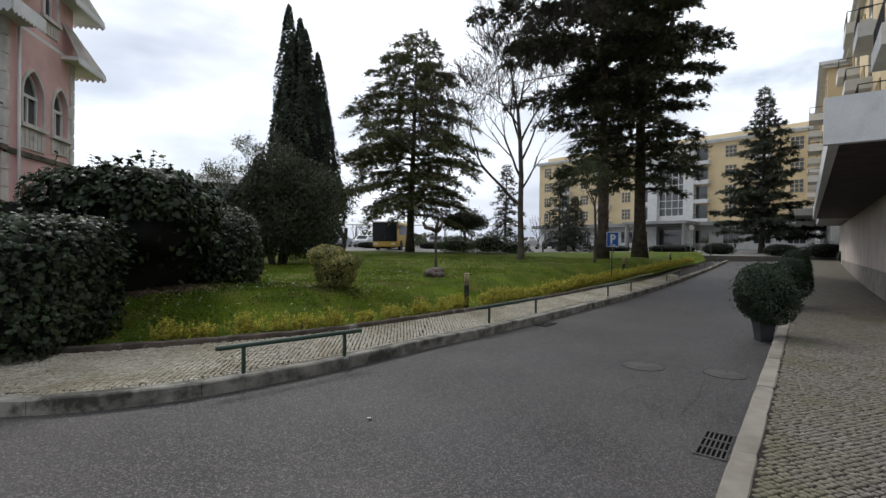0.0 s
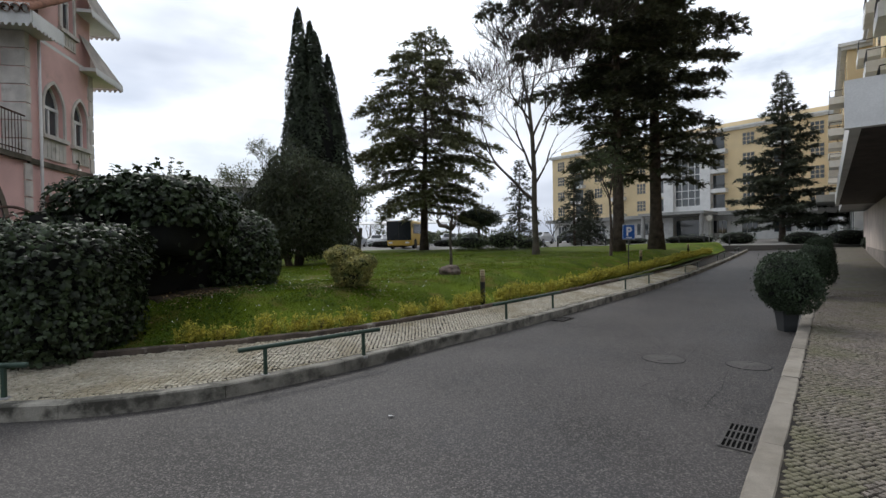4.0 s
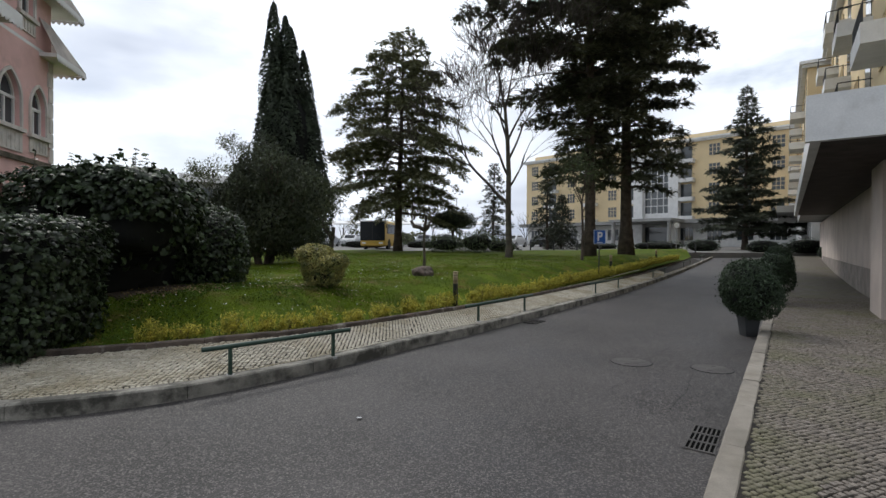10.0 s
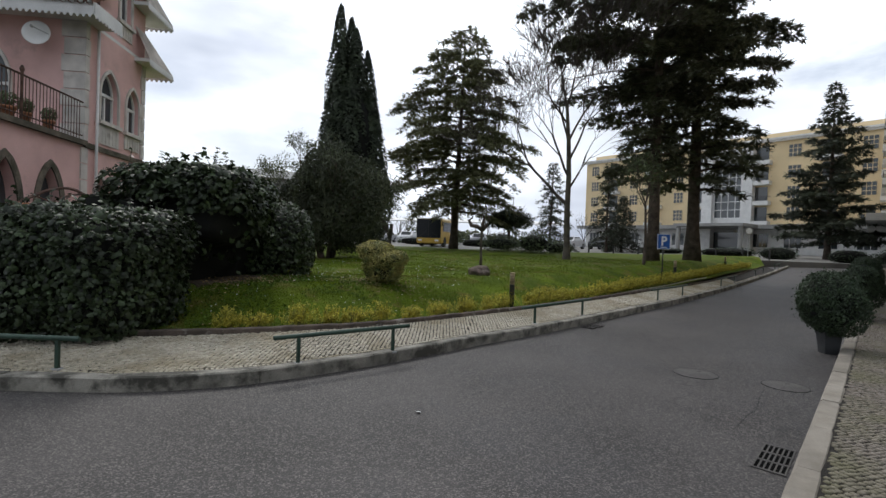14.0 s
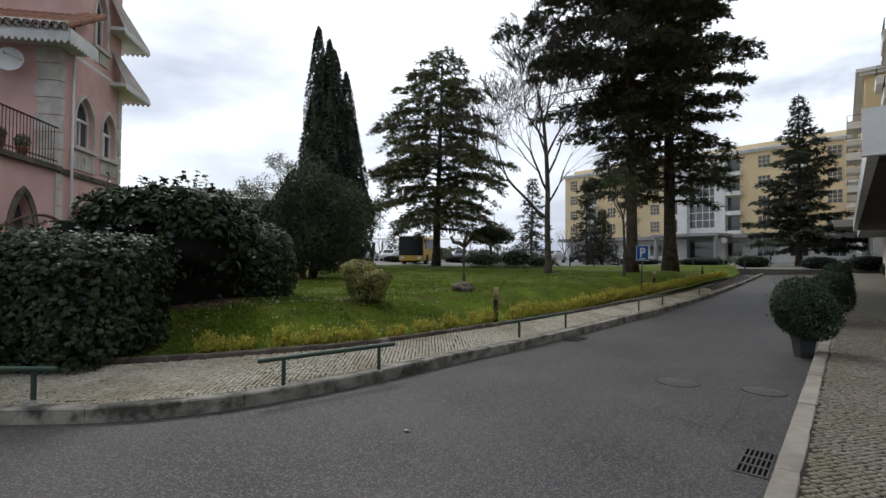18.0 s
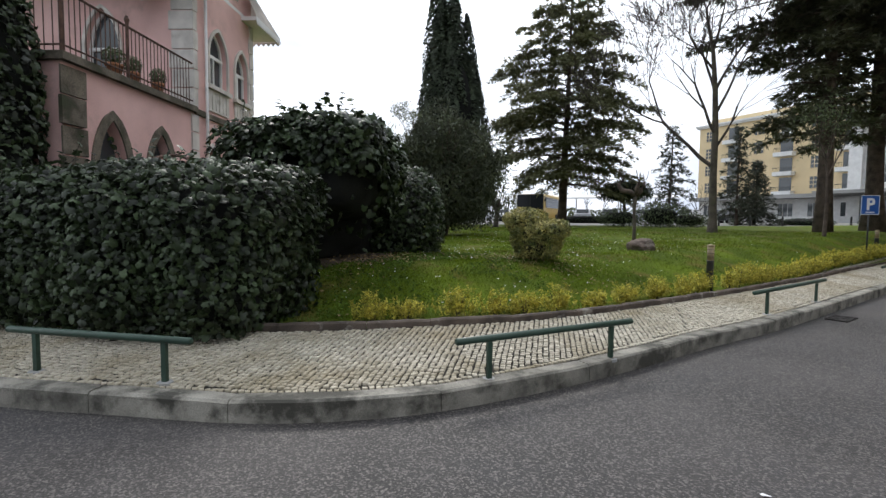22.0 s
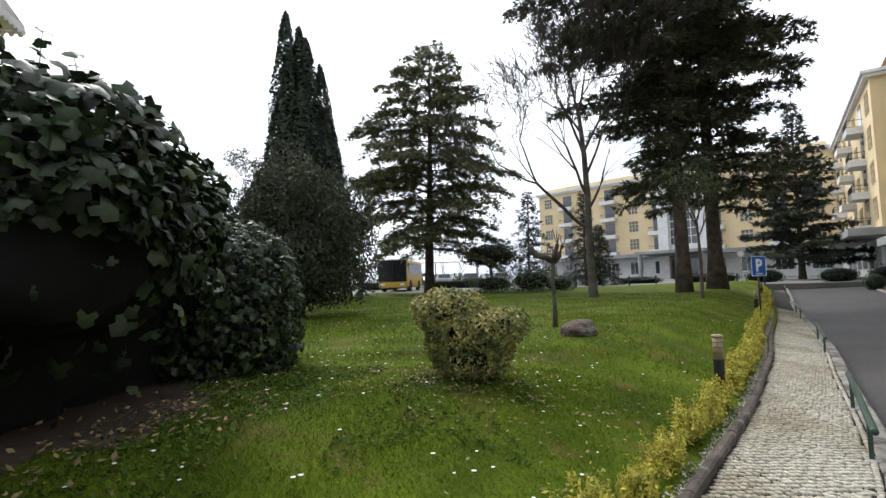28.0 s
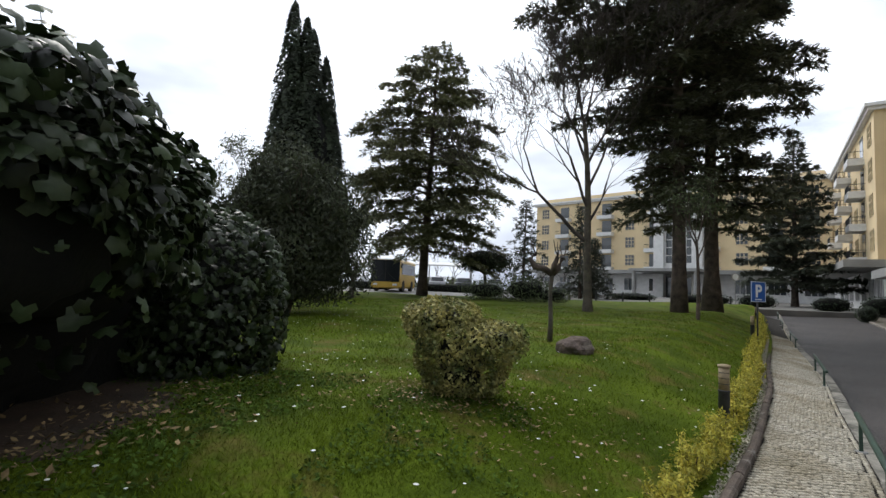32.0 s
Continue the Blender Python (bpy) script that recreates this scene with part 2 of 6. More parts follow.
def asphalt(name):
    """Worn asphalt: pale and dark aggregate, damp darker patches, a smoother polished track."""
    m = mat(name, (0.036, 0.0325, 0.0315), 0.62, 0.34, 0.55, 75.0, 0.6, stain=(0.033, 0.032, 0.034), stain_scale=0.35, stain_lo=0.48, stain_hi=0.66, spec=0.35)
    n, l = m.node_tree.nodes, m.node_tree.links
    b = n["Principled BSDF"]
    src = b.inputs["Base Color"].links[0].from_socket
    tc = n.new("ShaderNodeTexCoord")
    vo = n.new("ShaderNodeTexVoronoi")
    vo.inputs["Scale"].default_value = 95.0
    l.new(tc.outputs["Object"], vo.inputs["Vector"])
    sp = n.new("ShaderNodeSeparateColor")
    l.new(vo.outputs["Color"], sp.inputs["Color"])
    rm = n.new("ShaderNodeMapRange")
    rm.inputs["From Min"].default_value, rm.inputs["From Max"].default_value = 0.60, 0.98
    rm.inputs["To Max"].default_value = 0.85
    l.new(sp.outputs["Red"], rm.inputs["Value"])
    mx = n.new("ShaderNodeMix")
    mx.data_type = 'RGBA'
    mx.inputs["B"].default_value = (0.155, 0.140, 0.130, 1)
    l.new(rm.outputs["Result"], mx.inputs["Factor"])
    l.new(src, mx.inputs["A"])
    l.new(mx.outputs["Result"], b.inputs["Base Color"])
    return m


def glass(name, col, rough=0.08, spec=0.8):
    m = bpy.data.materials.new(name)
    m.use_nodes = True
    b = m.node_tree.nodes["Principled BSDF"]
    b.inputs["Base Color"].default_value = (*col, 1)
    b.inputs["Roughness"].default_value, b.inputs["Specular IOR Level"].default_value = rough, spec
    return m


M_ASPHALT = asphalt("asphalt")
M_PLAZA = mat("pale_asphalt", (0.17, 0.165, 0.155), 0.85, 0.12, 0.4, 40, 0.2)
M_GROUND = mat("far_ground", (0.10, 0.11, 0.07), 0.95, 0.2, 0.02, 0.5, 0.1)
M_COBBLE = mat("limestone_cobbles", (0.47, 0.43, 0.345), 0.75, 0.12, 30, 220, 0.35, island=0.17, stain=(0.24, 0.195, 0.11), stain_scale=0.9, stain_lo=0.45, stain_hi=0.7)
# hotel-side setts: older grey stone, darkened further for the building's shade
M_RCOBBLE = mat("worn_shade_dark_setts", (0.175, 0.150, 0.125), 0.7, 0.12, 30, 220, 0.35, island=0.25, stain=(0.13, 0.125, 0.065), stain_scale=0.8, stain_lo=0.45, stain_hi=0.7)
M_RFAR = mat("far_worn_setts", (0.135, 0.118, 0.096), 0.8, 0.2, 6, 34, 0.4, stain=(0.12, 0.115, 0.06), stain_scale=0.8, stain_lo=0.45, stain_hi=0.7)
M_RCOBBLE1 = mat("worn_shade_dark_sett", (0.175, 0.150, 0.125), 0.7, 0.12, 30, 220, 0.35, obj_random=0.25)
M_COBBLE1 = mat("limestone_cobble", (0.47, 0.43, 0.345), 0.75, 0.12, 30, 220, 0.35, obj_random=0.17, stain=(0.24, 0.195, 0.11), stain_scale=0.9, stain_lo=0.5, stain_hi=0.75)
M_JOINT = mat("sandy_joint", (0.017, 0.014, 0.010), 0.95, 0.25, 6, 150, 0.5)
M_KERB = mat("kerb_stone", (0.25, 0.235, 0.20), 0.8, 0.2, 4, 120, 0.5, obj_random=0.15, stain=(0.055, 0.052, 0.042), stain_scale=2.6, stain_lo=0.47, stain_hi=0.62)
M_LKERB = mat("dark_kerb", (0.105, 0.082, 0.066), 0.9, 0.22, 5, 120, 0.5, obj_random=0.15, stain=(0.27, 0.25, 0.22), stain_scale=6, stain_lo=0.58, stain_hi=0.7)
M_RKERB = mat("pale_kerb_stone", (0.24, 0.215, 0.18), 0.8, 0.12, 4, 120, 0.4, obj_random=0.1, stain=(0.16, 0.14, 0.11), stain_scale=1.6, stain_lo=0.5, stain_hi=0.75)
M_SOIL = mat("bare_soil", (0.056, 0.038, 0.026), 0.95, 0.25, 2, 60, 0.8)
M_CHIPS = mat("white_stone_chips", (0.56, 0.51, 0.44), 0.95, 0.12, 20, 100, 0.2, island=0.25)
M_LAWN = mat("lawn_turf", (0.070, 0.100, 0.007), 0.9, 0.3, 1.2, 45, 0.9, spec=0.08, tint=(0.043, 0.068, 0.006), stain=(0.125, 0.096, 0.028), stain_scale=1.5, stain_lo=0.53, stain_hi=0.70)
M_BLADE = mat("grass_blades", (0.096, 0.134, 0.008), 0.8, 0.2, 0.9, 30, 0.0, spec=0.10, tint=(0.060, 0.094, 0.007), island=0.5, trans=0.3, stain=(0.165, 0.14, 0.045), stain_scale=1.5, stain_lo=0.53, stain_hi=0.70)
M_GREENPAINT = mat("green_paint", (0.030, 0.060, 0.042), 0.45, 0.12, 6, 60, 0.1, stain=(0.13, 0.12, 0.09), stain_scale=9, stain_lo=0.66, stain_hi=0.72)
M_IRON = mat("cast_iron", (0.050, 0.045, 0.042), 0.6, 0.2, 8, 120, 0.5, metal=0.3)
# near-black colour for the shade down inside the drains
M_PIT = mat("drain_shade_black", (0.004, 0.004, 0.004), 0.95, 0.1, 8, 60, 0.0, spec=0.05)
M_LID = mat("worn_iron_lid", (0.068, 0.062, 0.058), 0.62, 0.2, 3, 140, 0.4)
M_DARKMETAL = mat("dark_metal", (0.035, 0.036, 0.038), 0.55, 0.2, 8, 80, 0.2)
M_BARK = mat("cedar_bark", (0.085, 0.065, 0.052), 0.95, 0.3, 3, 26, 1.0)
M_PALEBARK = mat("pale_bark", (0.080, 0.068, 0.054), 0.95, 0.25, 3, 30, 0.8, stain=(0.10, 0.10, 0.06), stain_scale=4)
M_TWIG = mat("grey_twigs", (0.060, 0.050, 0.043), 0.95, 0.2, 3, 30, 0.3)
M_CEDAR = mat("cedar_needles", (0.086, 0.092, 0.054), 0.75, 0.25, 0.7, 12, 0.0, island=0.35, trans=0.12)
M_CEDARPALE = mat("pale_cedar_needles", (0.150, 0.155, 0.080), 0.75, 0.25, 0.7, 12, 0.0, island=0.35, trans=0.25)
M_FIR = mat("blue_green_needles", (0.062, 0.074, 0.050), 0.75, 0.25, 0.7, 12, 0.0, island=0.35, trans=0.12)
M_CYPRESS = mat("cypress_foliage", (0.040, 0.054, 0.030), 0.8, 0.25, 1.0, 14, 0.0, island=0.3, trans=0.08)
M_EVERGREEN = mat("evergreen_foliage", (0.052, 0.063, 0.034), 0.75, 0.25, 1.0, 14, 0.0, island=0.4, trans=0.15)
M_OLIVE = mat("olive_foliage", (0.088, 0.102, 0.050), 0.7, 0.25, 1.0, 14, 0.0, island=0.35, trans=0.2)
M_IVY = mat("ivy_leaves", (0.030, 0.046, 0.018), 0.46, 0.2, 2.5, 40, 0.0, island=0.75, trans=0.15, spec=0.35)
M_CLOVER = mat("clover_leaves", (0.075, 0.125, 0.022), 0.85, 0.2, 3, 40, 0.0, island=0.4, trans=0.25, spec=0.12)
# near-black: the shade inside hedges and crowns, put into a colour
M_CORE = mat("inner_shade_black", (0.0035, 0.004, 0.0025), 0.95, 0.3, 4, 30, 0.6)
M_YELLOW = mat("yellow_green_leaves", (0.46, 0.39, 0.06), 0.7, 0.2, 9, 40, 0.0, tint=(0.20, 0.22, 0.03), island=0.45, trans=0.25)
M_VARIEG = mat("variegated_leaves", (0.32, 0.28, 0.09), 0.6, 0.2, 6, 40, 0.0, tint=(0.07, 0.10, 0.03), island=0.45, trans=0.2)
M_SHRUB = mat("shrub_leaves", (0.085, 0.112, 0.050), 0.65, 0.2, 3, 40, 0.0, island=0.4, trans=0.2)
M_BALL = mat("clipped_box_leaves", (0.030, 0.050, 0.022), 0.6, 0.2, 5, 40, 0.0, island=0.35, trans=0.1)
M_DEADLEAF = mat("fallen_leaves", (0.24, 0.17, 0.08), 0.8, 0.2, 8, 60, 0.0, island=0.4)
M_PETAL = mat("white_petals", (0.75, 0.75, 0.72), 0.7, 0.05, 8, 60, 0.0)
M_ROCK = mat("brown_rock", (0.12, 0.09, 0.075), 0.9, 0.3, 5, 40, 1.0, stain=(0.24, 0.20, 0.17), stain_scale=3, stain_lo=0.56, stain_hi=0.66)
M_PINK = mat("pink_plaster", (0.70, 0.46, 0.43), 0.9, 0.1, 1.2, 60, 0.25, tint=(0.62, 0.39, 0.36), stain=(0.40, 0.28, 0.24), stain_scale=1.1, stain_lo=0.56, stain_hi=0.78)
M_QUOIN = mat("whitewashed_stone", (0.62, 0.58, 0.54), 0.85, 0.1, 3, 60, 0.3, stain=(0.36, 0.33, 0.29), stain_scale=2.5, stain_lo=0.58, stain_hi=0.75)
M_OLDSTONE = mat("mossy_stone", (0.13, 0.11, 0.085), 0.95, 0.3, 3, 50, 0.6, stain=(0.05, 0.055, 0.03), stain_scale=3)
M_WHITE = mat("white_paint", (0.72, 0.72, 0.71), 0.6, 0.05, 2, 40, 0.1, stain=(0.5, 0.49, 0.46), stain_scale=1.3, stain_lo=0.58, stain_hi=0.8)
M_ROOFTILE = mat("clay_roof_tiles", (0.27, 0.13, 0.085), 0.85, 0.2, 3, 30, 0.4, obj_random=0.1)
M_TERRA = mat("terracotta", (0.38, 0.17, 0.09), 0.85, 0.18, 4, 40, 0.4)
M_RUST = mat("rusty_iron", (0.10, 0.055, 0.04), 0.8, 0.25, 8, 60, 0.4)
M_CREAM = mat("cream_render", (0.74, 0.59, 0.36), 0.9, 0.06, 0.3, 20, 0.1, stain=(0.66, 0.53, 0.33), stain_scale=0.3, stain_lo=0.55, stain_hi=0.8)
M_BEIGE = mat("beige_render", (0.50, 0.43, 0.38), 0.9, 0.08, 0.8, 40, 0.3)
M_PLINTH = mat("stone_plinth", (0.27, 0.235, 0.21), 0.8, 0.15, 2, 40, 0.4)
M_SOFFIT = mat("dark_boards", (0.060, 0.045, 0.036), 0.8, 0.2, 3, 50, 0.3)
M_CONC = mat("grey_concrete", (0.30, 0.30, 0.29), 0.9, 0.1, 0.8, 20, 0.2)
M_WINDOW = glass("window_glass", (0.045, 0.055, 0.062), 0.05)
M_BUSGLASS = glass("dark_windscreen", (0.018, 0.020, 0.023), 0.12, 0.25)
M_BUSYELLOW = mat("yellow_coachwork", (0.55, 0.36, 0.06), 0.35, 0.05, 1, 20, 0.0, spec=0.5)
M_CARWHITE = mat("white_car_paint", (0.62, 0.63, 0.65), 0.3, 0.04, 1, 20, 0.0, spec=0.5)
M_CARGREY = mat("silver_car_paint", (0.26, 0.27, 0.29), 0.3, 0.04, 1, 20, 0.0, spec=0.5)
M_CARDARK = mat("dark_car_paint", (0.03, 0.032, 0.04), 0.3, 0.04, 1, 20, 0.0, spec=0.5)
M_RUBBER = mat("black_rubber", (0.02, 0.02, 0.02), 0.8, 0.1, 10, 60, 0.1)
M_SIGNBLUE = mat("sign_blue", (0.02, 0.10, 0.36), 0.45, 0.05, 3, 30, 0.0)
M_SIGNWHITE = mat("sign_white", (0.75, 0.76, 0.78), 0.5, 0.04, 3, 30, 0.0)
M_POT = mat("dark_plastic_pot", (0.030, 0.032, 0.034), 0.6, 0.1, 5, 40, 0.1)
M_LAMPHEAD = mat("amber_lamp_glass", (0.30, 0.23, 0.13), 0.5, 0.15, 9, 60, 0.2)

# ---------- the plan ----------
KERB = [(-40, -1.5), (-24, 2.0), (-14, 3.6), (-9, 4.35), (-5.9, 4.8), (-5.0, 4.98), (-4.4, 5.1), (-3.9, 5.24), (-3.4, 5.48), (-2.9, 5.83), (-2.35, 6.40), (-1.85, 7.0), (-1.35, 7.68), (-0.7, 8.6), (0.0, 9.5), (0.8, 10.65),
        (2.4, 13.1), (4.4, 16.1), (7.2, 20.7), (11, 26.9), (16, 34.9), (19.5, 40.5)]
INNER = [(-40, 0.3), (-24, 3.6), (-14, 5.0), (-9, 5.6), (-6.4, 6.0), (-5.4, 6.3), (-4.7, 6.6), (-4.2, 6.88), (-3.7, 7.2), (-3.2, 7.55), (-2.75, 7.88), (-2.3, 8.32), (-1.85, 8.82), (-1.12, 9.76), (-0.16, 11.03), (0.96, 12.65), (2.12, 14.37),
         (3.6, 16.75), (7.4, 22.6), (12, 30.2), (16.2, 37.0)]


def smooth01(a, b, x):
    t = np.clip((x - a) / (b - a), 0, 1)
    return t * t * (3 - 2 * t)


def spline(pts, per):
    """Points along a curve through pts, per steps to each span, with a flag for the span."""
    p = np.array(pts, float)
    out = []
    for i in range(len(p) - 1):
        a, b, c, d = p[max(i - 1, 0)], p[i], p[i + 1], p[min(i + 2, len(p) - 1)]
        for k in range(per):
            t = k / per
            out.append(0.5 * (2 * b + (c - a) * t + (2 * a - 5 * b + 4 * c - d) * t * t + (3 * b - a - 3 * c + d) * t ** 3))
    out.append(p[-1])
    return np.array(out)


K8, I8 = spline(KERB, 8), spline(INNER, 8)


def rise(x, y):
    """Height of the road surface: level near by, climbing gently towards the hotel."""
    s = (np.asarray(x) - 1.5) * 0.574 + (np.asarray(y) - 4) * 0.819
    return 0.04 + 0.86 * smooth01(16, 56, s)


def from_line(x, y, line):
    """Distance to a polyline, positive on its lawn side."""
    x, y = np.atleast_1d(x).astype(float), np.atleast_1d(y).astype(float)
    best, sign = np.full(x.shape, 1e9), np.ones(x.shape)
    for (ax, ay), (bx, by) in zip(line[:-1], line[1:]):
        dx, dy = bx - ax, by - ay
        t = np.clip(((x - ax) * dx + (y - ay) * dy) / (dx * dx + dy * dy), 0, 1)
        d = np.hypot(x - ax - t * dx, y - ay - t * dy)
        c = dx * (y - ay) - dy * (x - ax)
        near = d < best
        best, sign = np.where(near, d, best), np.where(near, np.sign(c), sign)
    return best * sign


I2 = I8[::2]


def lawn_z(x, y):
    e = from_line(x, y, I2)
    bump = 0.025 * np.sin(np.asarray(x) * 0.9) * np.cos(np.asarray(y) * 0.7)
    return rise(x, y) + 0.275 + 0.48 * smooth01(0, 2.1, e) + bump + 0.34 * smooth01(12, 32, np.asarray(y)) - np.minimum(rise(x, y), 0.3)


def lz(x, y):
    return float(lawn_z(x, y)[0])


PAVE_LO, PAVE_HI = 0.135, 0.25
LAWN_BACK = 40.5

# far ground, one sheet to the horizon
mb = MB()
n = 48
rings = [0, 60, 120, 300, 900, 3000]
for k in range(n):
    a0, a1 = 2 * math.pi * k / n, 2 * math.pi * (k + 1) / n
    for r0, r1 in zip(rings[:-1], rings[1:]):
        q = [(r0 * math.cos(a0), r0 * math.sin(a0)), (r1 * math.cos(a0), r1 * math.sin(a0)), (r1 * math.cos(a1), r1 * math.sin(a1)), (r0 * math.cos(a1), r0 * math.sin(a1))]
        if r0 == 0:
            q = q[1:] + q[:1]
            q = [q[3], q[0], q[1]]
        mb.face([(x, y, -0.08) for x, y in q])
setting("ground", mb, M_GROUND, "dull green and brown open ground to the horizon", "ground")


def sheet(name, x0, x1, y0, y1, step, zf, material, label, category, keep=None):
    xs, ys = np.arange(x0, x1 + step / 2, step), np.arange(y0, y1 + step / 2, step)
    X, Y = np.meshgrid(xs, ys)
    Z = zf(X.ravel(), Y.ravel())
    nx = len(xs)
    mb = MB()
    mb.v = list(zip(X.ravel().tolist(), Y.ravel().tolist(), np.asarray(Z).tolist()))
    for j in range(len(ys) - 1):
        for i in range(nx - 1):
            if keep is None or keep(xs[i] + step / 2, ys[j] + step / 2):
                a = j * nx + i
                mb.f.append((a, a + 1, a + nx + 1, a + nx))
    mb.m = [0] * len(mb.f)
    return setting(name, mb, material, label, category, smooth=True)


sheet("road", -40, 44, -24, 60, 1.0, lambda x, y: rise(x, y), M_ASPHALT, "worn dark grey asphalt driveway with pale aggregate", "road")

# the lawn, from its kerb to the far drive
mb = MB()
cols = len(I8)
depths = np.concatenate([np.linspace(0, 6, 25), np.linspace(6.6, 60, 40)])
# each strip runs from the kerb line towards the back edge
P0 = I8
P1 = np.stack([np.interp(np.arange(cols), [0, 40, cols - 1], [-46, -34, 17.0]), np.full(cols, LAWN_BACK)], 1)
for d in range(len(depths)):
    w = depths[d] / depths[-1]
    q = P0 * (1 - w) + P1 * w
    z = lawn_z(q[:, 0], q[:, 1])
    mb.v += list(zip(q[:, 0].tolist(), q[:, 1].tolist(), z.tolist()))
for d in range(len(depths) - 1):
    for i in range(cols - 1):
        a = d * cols + i
        mb.f.append((a, a + 1, a + cols + 1, a + cols))
mb.m = [0] * len(mb.f)
back = len(mb.v)
edge = [mb.v[(len(depths) - 1) * cols + i] for i in range(cols)]
mb.v += [(x, y, 0.0) for x, y, z in edge]
for i in range(cols - 1):
    a = (len(depths) - 1) * cols + i
    mb.f.append((a, a + 1, back + i + 1, back + i))
    mb.m.append(0)
setting("lawn", mb, M_LAWN, "green winter lawn with mossy and yellowed patches", "lawn", smooth=True)

# drive and car park behind the lawn
def drive_z(y):
    """Height of the drive, which climbs a little towards the hotel."""
    return 1.05 + 0.45 * min(1.0, max(0.0, (y - LAWN_BACK) / (70 - LAWN_BACK)))


mb = MB()
v = [(x, y, z) for x in (-90, 60) for y, z in ((LAWN_BACK + 0.3, -0.05), (130, -0.05), (130, drive_z(130)), (70, drive_z(70)), (LAWN_BACK + 0.3, drive_z(LAWN_BACK)))]
mb.add(v, [(4, 3, 8, 9), (3, 2, 7, 8), (0, 4, 9, 5), (1, 6, 7, 2), (0, 1, 2, 3, 4), (5, 9, 8, 7, 6)])
setting("plaza", mb, M_PLAZA, "pale asphalt drive and car park behind the lawn", "road")


def strip(name, a, b, za, zb, material, label, category, skirt=0.0):
    mb = MB()
    n = len(a)
    mb.v = [(p[0], p[1], z) for p, z in zip(a.tolist(), za)] + [(p[0], p[1], z) for p, z in zip(b.tolist(), zb)]
    mb.f = [(i, i + 1, n + i + 1, n + i) for i in range(n - 1)]
    mb.m = [0] * (n - 1)
    return setting(name, mb, material, label, category, smooth=True)


# pavement bed between the road kerb and the lawn kerb
kz, iz = rise(K8[:, 0], K8[:, 1]), rise(I8[:, 0], I8[:, 1])
PAVEMENT = strip("pavement_lawn_side", K8, I8, (kz + PAVE_LO - 0.012).tolist(), (iz + PAVE_HI - 0.012).tolist(), M_JOINT, "narrow footpath of small pale limestone setts", "pavement")


def pave_z(x, y):
    a, b = abs(float(from_line(x, y, K8)[0])), abs(float(from_line(x, y, I8)[0]))
    w = a / (a + b + 1e-6)
    return float(rise(x, y)) + PAVE_LO + (PAVE_HI - PAVE_LO) * w


# right-hand pavement
RK0, RU = np.array([1.27, 4.10]), np.array([0.5422, 0.8402])
RN = np.array([0.8402, -0.5422])


def on_right(s, off):
    """A place s metres along the hotel-side kerb and off metres behind its edge."""
    return RK0 + RU * s + RN * off


def right_strip(name, s0, s1, material, label):
    st = np.arange(s0, s1 + 0.5, 1.0)
    ra = np.array([on_right(v, 0.13) for v in st])
    rb = np.array([on_right(v, 6.0) for v in st])
    z = rise(ra[:, 0], ra[:, 1])
    return strip(name, ra, rb, (z + 0.083).tolist(), (z + 0.13).tolist(), material, label, "pavement")


RPAVE = right_strip("pavement_hotel_side", -14, 14, M_JOINT, "footpath of small limestone setts along the hotel front")
right_strip("pavement_hotel_far", 14, 46, M_RFAR, "worn mossy footpath further along the hotel front")


def kerb_run(name, line, width, top, depth, length, material, label, side=1, group=""):
    """A run of kerb stones, each a bevelled block of its own, along a polyline."""
    seg = np.hypot(*np.diff(line, axis=0).T)
    at = np.concatenate([[0], np.cumsum(seg)])
    home = tagged(new(name), label, "kerb", kind="structure")
    rng = random.Random(5)
    s = 0.0
    c = 0.016
    while s < at[-1] - length:
        ln = length * rng.uniform(0.8, 1.15)
        base = float(rise(*[np.interp(s + ln / 2, at, line[:, k]) for k in (0, 1)]))
        lift = rng.uniform(-0.005, 0.005)
        mbk, m = MB(), 7
        for i in range(m):          # cross-sections follow the curve of the line
            v = s + 0.003 + (ln - 0.006) * i / (m - 1)
            p, q = [np.array([np.interp(v + e, at, line[:, k]) for k in (0, 1)]) for e in (-0.02, 0.02)]
            d = (q - p) / np.hypot(*(q - p))
            nrm, mid = np.array([-d[1], d[0]]) * side, (p + q) / 2
            z = float(rise(*mid)) + top + lift
            end = 0.006 if i in (0, m - 1) else 0.0
            for o, dz in ((0, -depth), (0, -c - end), (c + end, -end), (width - c - end, -end), (width, -c - end), (width, -depth)):
                j = Vector((mid[0] * 6, mid[1] * 6, o * 9))
                a = mid + nrm * (o + 0.005 * noise.noise(j))
                mbk.v.append((a[0], a[1], z + dz + (0.005 * noise.noise(j + Vector((9, 0, 0))) if dz > -depth else 0)))
        for i in range(m - 1):
            for k in range(6):
                a, b = i * 6 + k, i * 6 + (k + 1) % 6
                mbk.f.append((a, a + 6, b + 6, b) if side > 0 else (a, b, b + 6, a + 6))
        mbk.f += [tuple(range(6)), tuple(reversed(range((m - 1) * 6, m * 6)))]
        mbk.m = [0] * len(mbk.f)
        part("kerb_stone", mbk, material, home)
        s += ln
    return home


kerb_run("kerb_lawn_side", K8[24:], 0.16, 0.152, 0.30, 1.25, M_KERB, "pale worn kerb stones blackened by moss and tyres")
kerb_run("kerb_lawn_edging", I8[32:], 0.072, 0.315, 0.22, 0.8, M_LKERB, "low dark stone edging along the lawn", side=1)
kerb_run("kerb_hotel_side", np.array([on_right(s, 0.0) for s in np.arange(-10, 46, 2.0)]), 0.17, 0.095, 0.26, 1.0, M_RKERB, "straight pale kerb stones beside the hotel footpath", side=-1)

